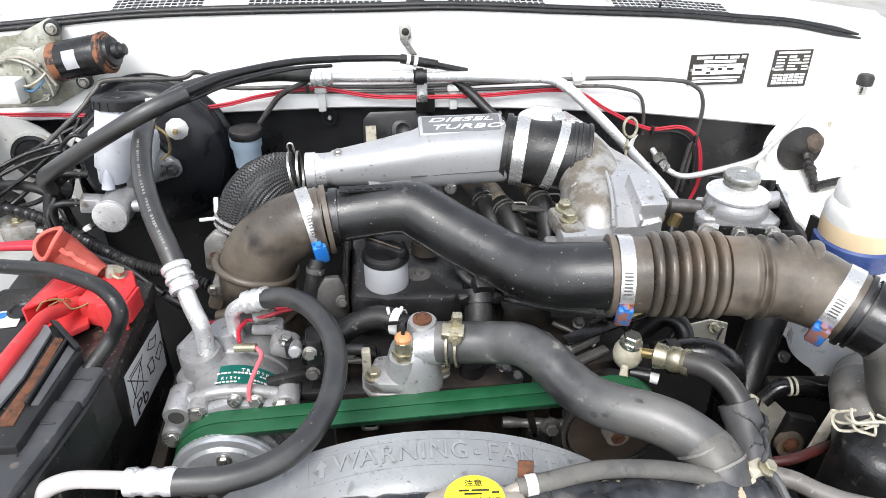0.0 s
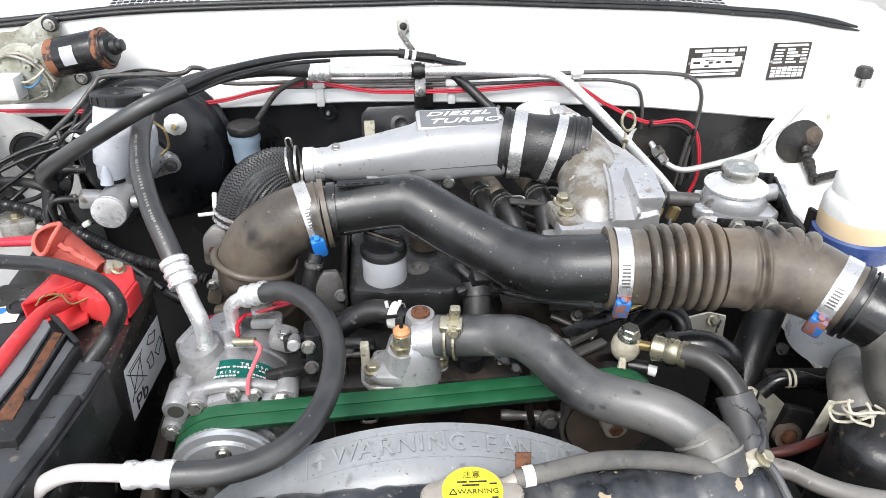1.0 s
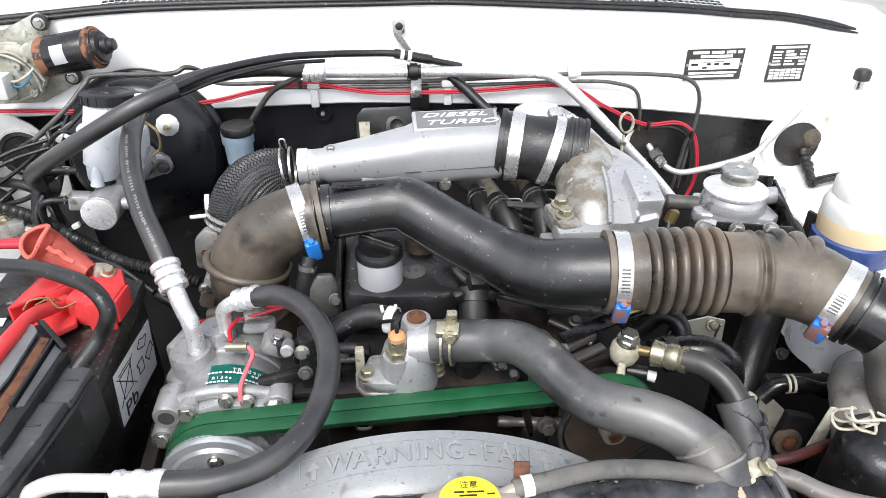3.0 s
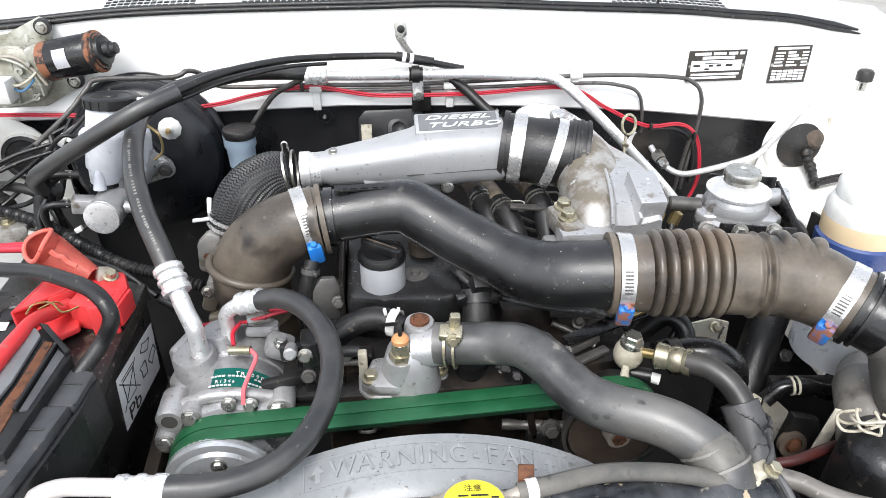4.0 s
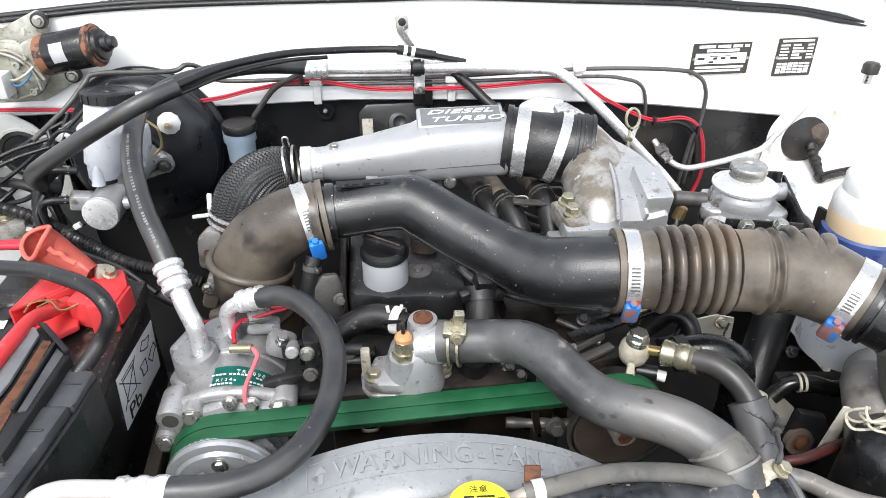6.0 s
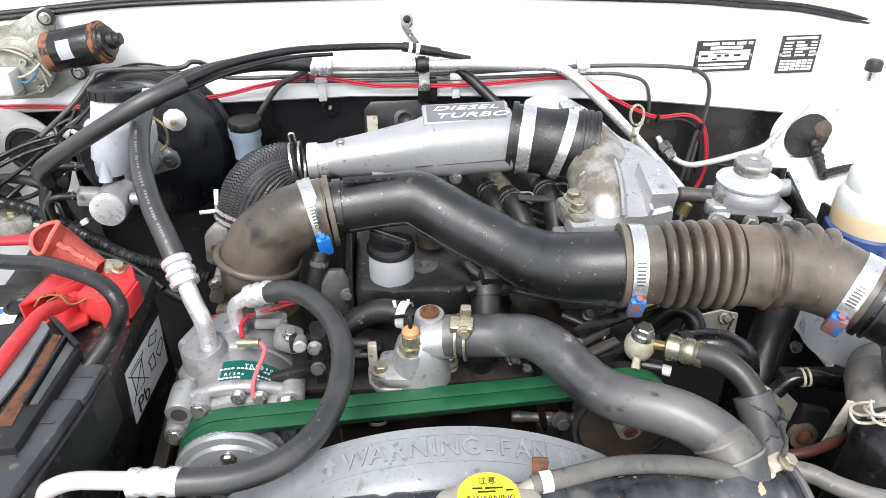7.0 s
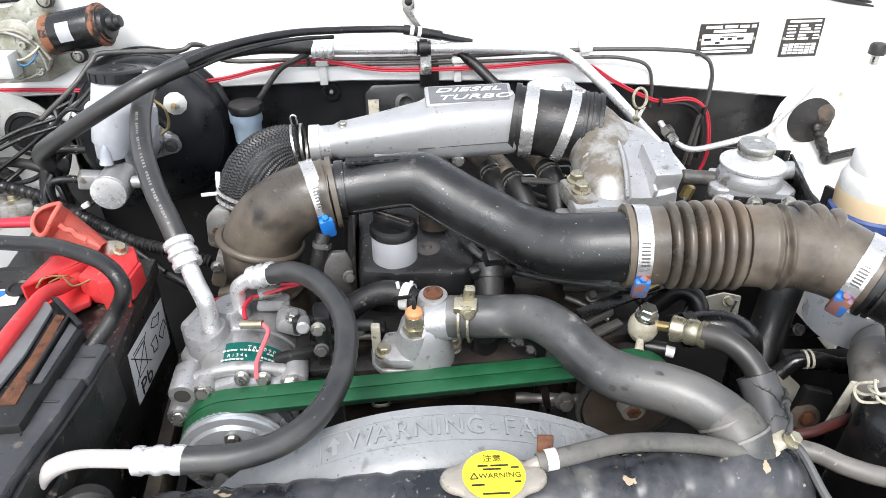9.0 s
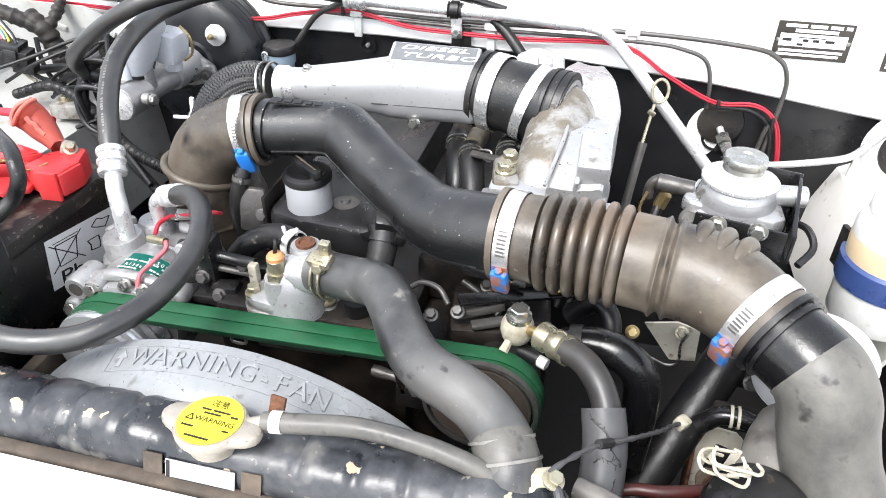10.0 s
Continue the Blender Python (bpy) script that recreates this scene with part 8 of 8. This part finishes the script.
crack([(-0.25, 0.05), (0.0, 0.13), (0.3, 0.18), (0.5, 0.26), (0.7, 0.36), (1.2, 0.45)], 0.0010)
crack([(-0.05, 0.46), (0.3, 0.42), (0.7, 0.44), (1.2, 0.46)], 0.0007)
crack([(1.0, 0.54), (0.9, 0.62), (1.1, 0.68), (0.7, 0.76), (0.5, 0.80)], 0.0006)
part("crack", ck, INK, eh)
oh = thing("oil_return_hose", (0.398, 0.51, 0.83), "gloss black hose with white scuffs and a dark collar", "hose")
part("hose", tube([(0.310, 0.590, 0.918), (0.338, 0.588, 0.926), (0.362, 0.582, 0.926), (0.381, 0.578, 0.913), (0.390, 0.578, 0.888), (0.392, 0.578, 0.845), (0.391, 0.576, 0.780)], 0.0180, 20), GLOSSBLK, oh)
part("collar", ring((0.322, 0.589, 0.922), (1, 0, 0.2), 0.0182, 0.012, 0.0018, 24), MATTBLK, oh)
sf = bmesh.new()
rng2 = random.Random(9)
for k in range(16):
    u_ = rng2.random()
    c_ = Vector((0.352, 0.585, 0.927)).lerp(Vector((0.380, 0.578, 0.914)), u_)
    nn = Vector((0.15 * rng2.uniform(-1, 1), -0.35 + 0.5 * rng2.random(), 1)).normalized()
    flat(facing(c_ + nn * 0.0180, nn, (1, -0.4, 0)), -0.001 - 0.003 * rng2.random(), -0.0006, 0.003 * rng2.random(), 0.0005, 0.0003, sf)
part("scuff", sf, LABELW, oh, "white paint scuffs")
solid("intake_strip_bracket", slab([(-0.075, -0.007), (0.055, -0.008), (0.068, -0.004), (0.068, 0.010), (0.055, 0.012), (-0.075, 0.007)], 0.004, (0.265, 0.640, 0.932), (12, 4, 26), 0.001), GLOSSBLK, "black slotted steel strip bracket under the bellows hose", "bracket")
lv = thing("pump_lever", (0.29, 0.655, 0.925), "brass-tipped lever and spring on the injection pump", "lever")
part("lever", box((0.300, 0.655, 0.937), (0.030, 0.012, 0.004), (0, 0, 25), 0.001), BRASS, lv)
part("hose", tube([(0.31, 0.66, 0.90), (0.335, 0.655, 0.925), (0.352, 0.64, 0.92), (0.355, 0.62, 0.89)], 0.011, 14), MATTBLK, lv)
ip = thing("injection_pump", (0.22, 0.62, 0.80), "dark oily injection pump with pipe unions", "pump")
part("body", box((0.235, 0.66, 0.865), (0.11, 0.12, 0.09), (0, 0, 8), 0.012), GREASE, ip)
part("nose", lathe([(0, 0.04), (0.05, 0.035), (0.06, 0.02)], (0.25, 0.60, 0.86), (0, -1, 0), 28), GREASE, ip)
part("grey_bar", box((0.218, 0.615, 0.923), (0.055, 0.008, 0.010), (0, -8, 22), 0.002), DIM, ip)
part("rusty_lug", box((0.232, 0.606, 0.917), (0.040, 0.012, 0.006), (0, -6, 20), 0.002), DIM, ip)
part("white_plug", tube([(0.287, 0.569, 0.912), (0.296, 0.565, 0.911)], 0.0062, 12, 3), WHITEPL, ip)
part("fitting", tube([(0.268, 0.578, 0.912), (0.288, 0.569, 0.913)], 0.0085, 12, 3), MATTBLK, ip)
for k in range(4):
    part("injector_pipe", tube([(0.27 + 0.012 * k, 0.67, 0.90), (0.275 + 0.014 * k, 0.70, 0.945), (0.25 + 0.012 * k, 0.76, 0.955), (0.20, 0.80 + 0.03 * k, 0.94)], 0.003, 8), DIM, ip)
sp2 = thing("spacer_pipe", (0.20, 0.66, 0.93), "dull alloy stub behind the intake pipe", "pipe")
part("stub", tube([(0.195, 0.665, 0.945), (0.245, 0.650, 0.950)], 0.013, 16, 4), DIM, sp2)
solid("snorkel_pipe", tube([(0.515, 0.715, 0.90), (0.492, 0.690, 0.865), (0.465, 0.655, 0.82), (0.430, 0.605, 0.77), (0.39, 0.55, 0.71), (0.35, 0.49, 0.64)], 0.024, 20), MATTBLK, "dull black plastic pipe slanting down past the canister", "pipe")
# black hoses over the manifold ports
for pts, pipe_, mt_, lab_ in (
        ([(0.161, 0.836, 0.992), (0.169, 0.806, 0.987), (0.177, 0.776, 0.964), (0.180, 0.750, 0.92)], (0.156, 0.935, 0.974), TANPIPE, "short black water hose with a wire spring clip"),
        ([(0.209, 0.838, 1.002), (0.214, 0.806, 0.996), (0.216, 0.778, 0.972), (0.212, 0.755, 0.93)], (0.204, 0.930, 0.984), TANPIPE, "short black water hose with a wire spring clip"),
        ([(0.138, 0.872, 0.988), (0.145, 0.838, 0.980), (0.151, 0.808, 0.958), (0.152, 0.79, 0.92)], (0.128, 0.950, 0.974), DUSTYDK, "short brown-dusted water hose with a wire spring clip")):
    wh = thing("water_hose", pts[-1], lab_, "hose", "water hoses")
    p0, p1 = Vector(pts[0]), Vector(pts[1])
    d_ = (p1 - p0).normalized()
    part("hose", tube([p0 - d_ * 0.004] + pts, 0.0148, 18), RUBBER, wh)
    part("pipe", tube([pipe_, Vector(pipe_).lerp(p0, 0.6) + Vector((0, 0, 0.002)), p0], 0.0128, 16), mt_, wh, "stained metal pipe end")
    for k in (0.008, 0.015):
        part("clip", ring(p0 + d_ * k, d_, 0.0149, 0.0022, 0.0018, 28), ZINC, wh)
    part("clip_ear", tube([p0 + d_ * 0.008 + Vector((0.012, -0.004, 0.011)), p0 + d_ * 0.011 + Vector((0.026, -0.006, 0.012)), p0 + d_ * 0.018 + Vector((0.024, -0.006, 0.002)), p0 + d_ * 0.015 + Vector((0.013, -0.002, 0.004))], 0.0015, 6), ZINC, wh)
part("bracket", box((0.193, 0.800, 1.005), (0.050, 0.012, 0.004), (0, 4, -6), 0.001), DIM, blk)

# lower passenger corner: dark tank with tied wires, painted tab, hoses
fl = thing("dark_canister", (0.49, 0.43, 0.75), "dusty black canister beside the radiator with tied white wires", "canister")
part("body", lathe([(0, 0.04), (0.15, 0.042), (0.165, 0.038), (0.175, 0.025)], (0.480, 0.450, 0.765), (-0.05, -0.1, 1), 32), BLACKSTEEL, fl)

rt = random.Random(12)
for k in range(6):
    r = 0.009 + 0.007 * rt.random()
    o = Vector((0.438 + 0.012 * rt.uniform(-1, 1), 0.452 + 0.010 * rt.uniform(-1, 1), 0.942 + 0.004 * k))
    tx, ty = rt.uniform(-0.6, 0.6), rt.uniform(-0.6, 0.6)
    s0 = 6.28 * rt.random()
    part("tied_wire", tube([o + Vector((r * 1.2 * math.cos(q), r * 0.8 * math.sin(q), r * (tx * math.cos(q) + ty * math.sin(q)) + 0.002 * math.sin(3 * q))) for q in np.linspace(s0, s0 + 3.6 + 2 * rt.random(), 9)], 0.0015, 6, 4), CREAM, fl)
solid("painted_tab", slab([(0.464, 0.910), (0.475, 0.907), (0.470, 0.842), (0.452, 0.842)], 0.003, (0, 0.505, 0), (90, 0, 0), 0.0008), PAINTCREAM, "cream painted steel tab of the wing", "bracket")
pil = thing("chassis_upright", (0.50, 0.655, 0.62), "dusty cream steel upright with a drilled hole", "bracket")
part("plate", slab([(0.472, 0.774), (0.490, 0.777), (0.512, 0.774), (0.536, 0.750), (0.532, 0.71), (0.524, 0.62), (0.482, 0.62), (0.476, 0.70)], 0.004, (0, 0.655, 0), (90, 0, 0), 0.001), PAINTCREAM, pil)
part("hole", lathe([(0, 0.006), (0.0006, 0.006)], (0.496, 0.6525, 0.763), (0, -1, 0), 18), INK, pil)
part("flange", box((0.470, 0.640, 0.70), (0.004, 0.030, 0.14), (0, -4, 0), 0.001), RUST, pil)
gb = thing("engine_mount", (0.48, 0.56, 0.76), "greasy black steel mount with a rubber bush", "bracket")
part("plate", slab([(0.468, 0.842), (0.504, 0.830), (0.520, 0.790), (0.515, 0.74), (0.470, 0.74), (0.461, 0.79)], 0.012, (0, 0.572, 0), (90, 0, 0), 0.004), CHASSIS, gb)
part("bush", ring((0.474, 0.556, 0.800), (0, -1, 0.2), 0.011, 0.008, 0.006, 28), DUSTYDK, gb)
part("bolt", hexbolt((0.474, 0.556, 0.800), (0, -1, 0.2), 0.0085, 0.008), RUST, gb)
bwp = thing("black_water_pipe", (0.49, 0.59, 0.84), "black pipe with wire clips across the corner", "pipe")
part("pipe", tube([(0.455, 0.60, 0.83), (0.475, 0.602, 0.848), (0.50, 0.598, 0.850), (0.53, 0.59, 0.845), (0.57, 0.585, 0.855)], 0.010, 14), GLOSSBLK, bwp)
for x in (0.484, 0.491):
    part("wire_clip", ring((x, 0.601, 0.850), (1, -0.1, 0.1), 0.0102, 0.003, 0.0016, 20), CREAM, bwp)
solid("dark_cross_member", box((0.535, 0.615, 0.832), (0.13, 0.02, 0.022), (0, 0, -6), 0.004), CHASSIS, "dark steel cross bracket", "bracket")
solid("red_brown_hose", tube([(0.365, 0.462, 0.87), (0.385, 0.466, 0.878), (0.410, 0.467, 0.881), (0.447, 0.478, 0.880), (0.47, 0.49, 0.87)], 0.0055, 12), REDDARK, "dark red-brown hose in the lower corner", "hose")
solid("breather_tube", tube([(0.485, 0.42, 0.76), (0.490, 0.455, 0.84), (0.497, 0.490, 0.892), (0.508, 0.522, 0.908), (0.53, 0.55, 0.900), (0.57, 0.59, 0.87)], 0.030, 24, 16, ripple=lambda s: 0.0014 * math.exp(-((s % 0.045 - 0.02) / 0.0022) ** 2)), TUBEGREY, "grey dusted rubber tube curving round the canister, sunlight in its colour", "hose")
solid("filter_lead", tube([(0.539, 0.790, 0.975), (0.549, 0.770, 0.978), (0.553, 0.750, 0.968), (0.537, 0.730, 0.957)], 0.004, 8), MATTBLK, "black taped lead beside the filter bracket", "wire")
# loose wires of the servo corner
solid("loose_wire", tube([(-0.597, 1.000, 0.917), (-0.576, 1.000, 0.932), (-0.544, 1.020, 0.953), (-0.501, 1.030, 0.988), (-0.466, 1.040, 1.027), (-0.447, 1.050, 1.057)], 0.0034, 8), MATTBLK, "thin black wire hanging in the bulkhead corner", "wire", "loose wires")
solid("loose_wire", tube([(-0.586, 1.000, 0.949), (-0.565, 1.000, 0.964), (-0.525, 1.020, 0.987), (-0.484, 1.030, 1.017), (-0.456, 1.040, 1.039), (-0.437, 1.050, 1.050)], 0.003, 8), MATTBLK, "thin black wire hanging in the bulkhead corner", "wire", "loose wires")
solid("loose_wire", tube([(-0.594, 1.040, 0.974), (-0.573, 1.040, 0.987), (-0.535, 1.050, 1.005), (-0.491, 1.050, 1.028), (-0.458, 1.060, 1.042)], 0.003, 8), MATTBLK, "thin black wire hanging in the bulkhead corner", "wire", "loose wires")
solid("loose_wire", tube([(-0.470, 1.020, 1.043), (-0.460, 1.000, 1.021), (-0.450, 0.980, 1.002), (-0.458, 0.970, 0.973), (-0.466, 0.950, 0.957)], 0.0042, 8), MATTBLK, "thin black wire hanging in the bulkhead corner", "wire", "loose wires")
solid("loose_wire", tube([(-0.581, 0.990, 0.928), (-0.553, 0.990, 0.941), (-0.518, 0.990, 0.950), (-0.496, 0.990, 0.965), (-0.486, 1.000, 0.987)], 0.0038, 8), MATTBLK, "thin black wire hanging in the bulkhead corner", "wire", "loose wires")
tw = thing("tagged_lead", (-0.35, 0.86, 0.93), "thin black lead with a white tag below the master cylinder", "wire")
part("lead", tube([(-0.475, 0.900, 0.920), (-0.449, 0.910, 0.930), (-0.428, 0.920, 0.937), (-0.398, 0.935, 0.949), (-0.372, 0.950, 0.959)], 0.0034, 8), MATTBLK, tw)
part("tag", box((-0.423, 0.915, 0.943), (0.011, 0.007, 0.007), (0, -25, 0), 0.001), WHITEPL, tw)
solid("inner_panel", slab([(0.397, 0.857), (0.434, 0.865), (0.459, 0.857), (0.462, 0.812), (0.433, 0.808)], 0.003, (0, 0.722, 0), (90, 0, 0)), PAINTCREAM, "cream stained panel below the bellows hose", "panel")
part("bolt", hexbolt((0.383, 0.700, 0.857), (0, -0.8, 0.6), 0.006, 0.008), BRASS, ip)
part("bolt", hexbolt((0.439, 0.715, 0.854), (0, -0.8, 0.6), 0.006, 0.008), YZINC, ip)
part("bolt", hexbolt((0.510, 0.660, 0.845), (0, -0.8, 0.6), 0.006, 0.008), DIM, ip)
solid("vent_wire", tube([(0.409, 0.700, 0.823), (0.428, 0.700, 0.816), (0.440, 0.700, 0.823), (0.438, 0.700, 0.848), (0.442, 0.700, 0.867)], 0.0016, 6), ZINC, "thin bent steel wire under the bellows hose", "wire")
solid("bent_bracket", box((0.525, 0.670, 0.833), (0.055, 0.006, 0.020), (20, 0, -10), 0.002), BLACKSTEEL, "black bent steel bracket over the cross member", "bracket")
# small pipes in the dark between the hoses
solid("small_engine_pipe", tube([(0.153, 0.600, 0.941), (0.160, 0.580, 0.925), (0.156, 0.570, 0.892)], 0.004, 10), DIM, "small grimy pipe between engine and injection pump", "pipe", "small engine pipes")
solid("small_engine_pipe", tube([(0.194, 0.650, 0.932), (0.216, 0.640, 0.925), (0.239, 0.620, 0.918)], 0.0035, 10), DIM, "small grimy pipe between engine and injection pump", "pipe", "small engine pipes")
solid("small_engine_pipe", tube([(0.141, 0.620, 0.934), (0.157, 0.620, 0.945), (0.177, 0.610, 0.948), (0.189, 0.600, 0.938)], 0.003, 10), DIM, "small grimy pipe between engine and injection pump", "pipe", "small engine pipes")
solid("small_engine_pipe", tube([(0.358, 0.660, 0.911), (0.343, 0.650, 0.893), (0.318, 0.640, 0.895)], 0.0045, 10), MATTBLK, "small grimy pipe between engine and injection pump", "pipe", "small engine pipes")
for q in ((0.141, 0.590, 0.905), (0.129, 0.600, 0.910), (0.174, 0.590, 0.928), (0.199, 0.600, 0.929), (0.222, 0.640, 0.937)):
    part("stud", hexbolt(q, (0, -0.5, 0.8), 0.0055, 0.009), DIM, blk)
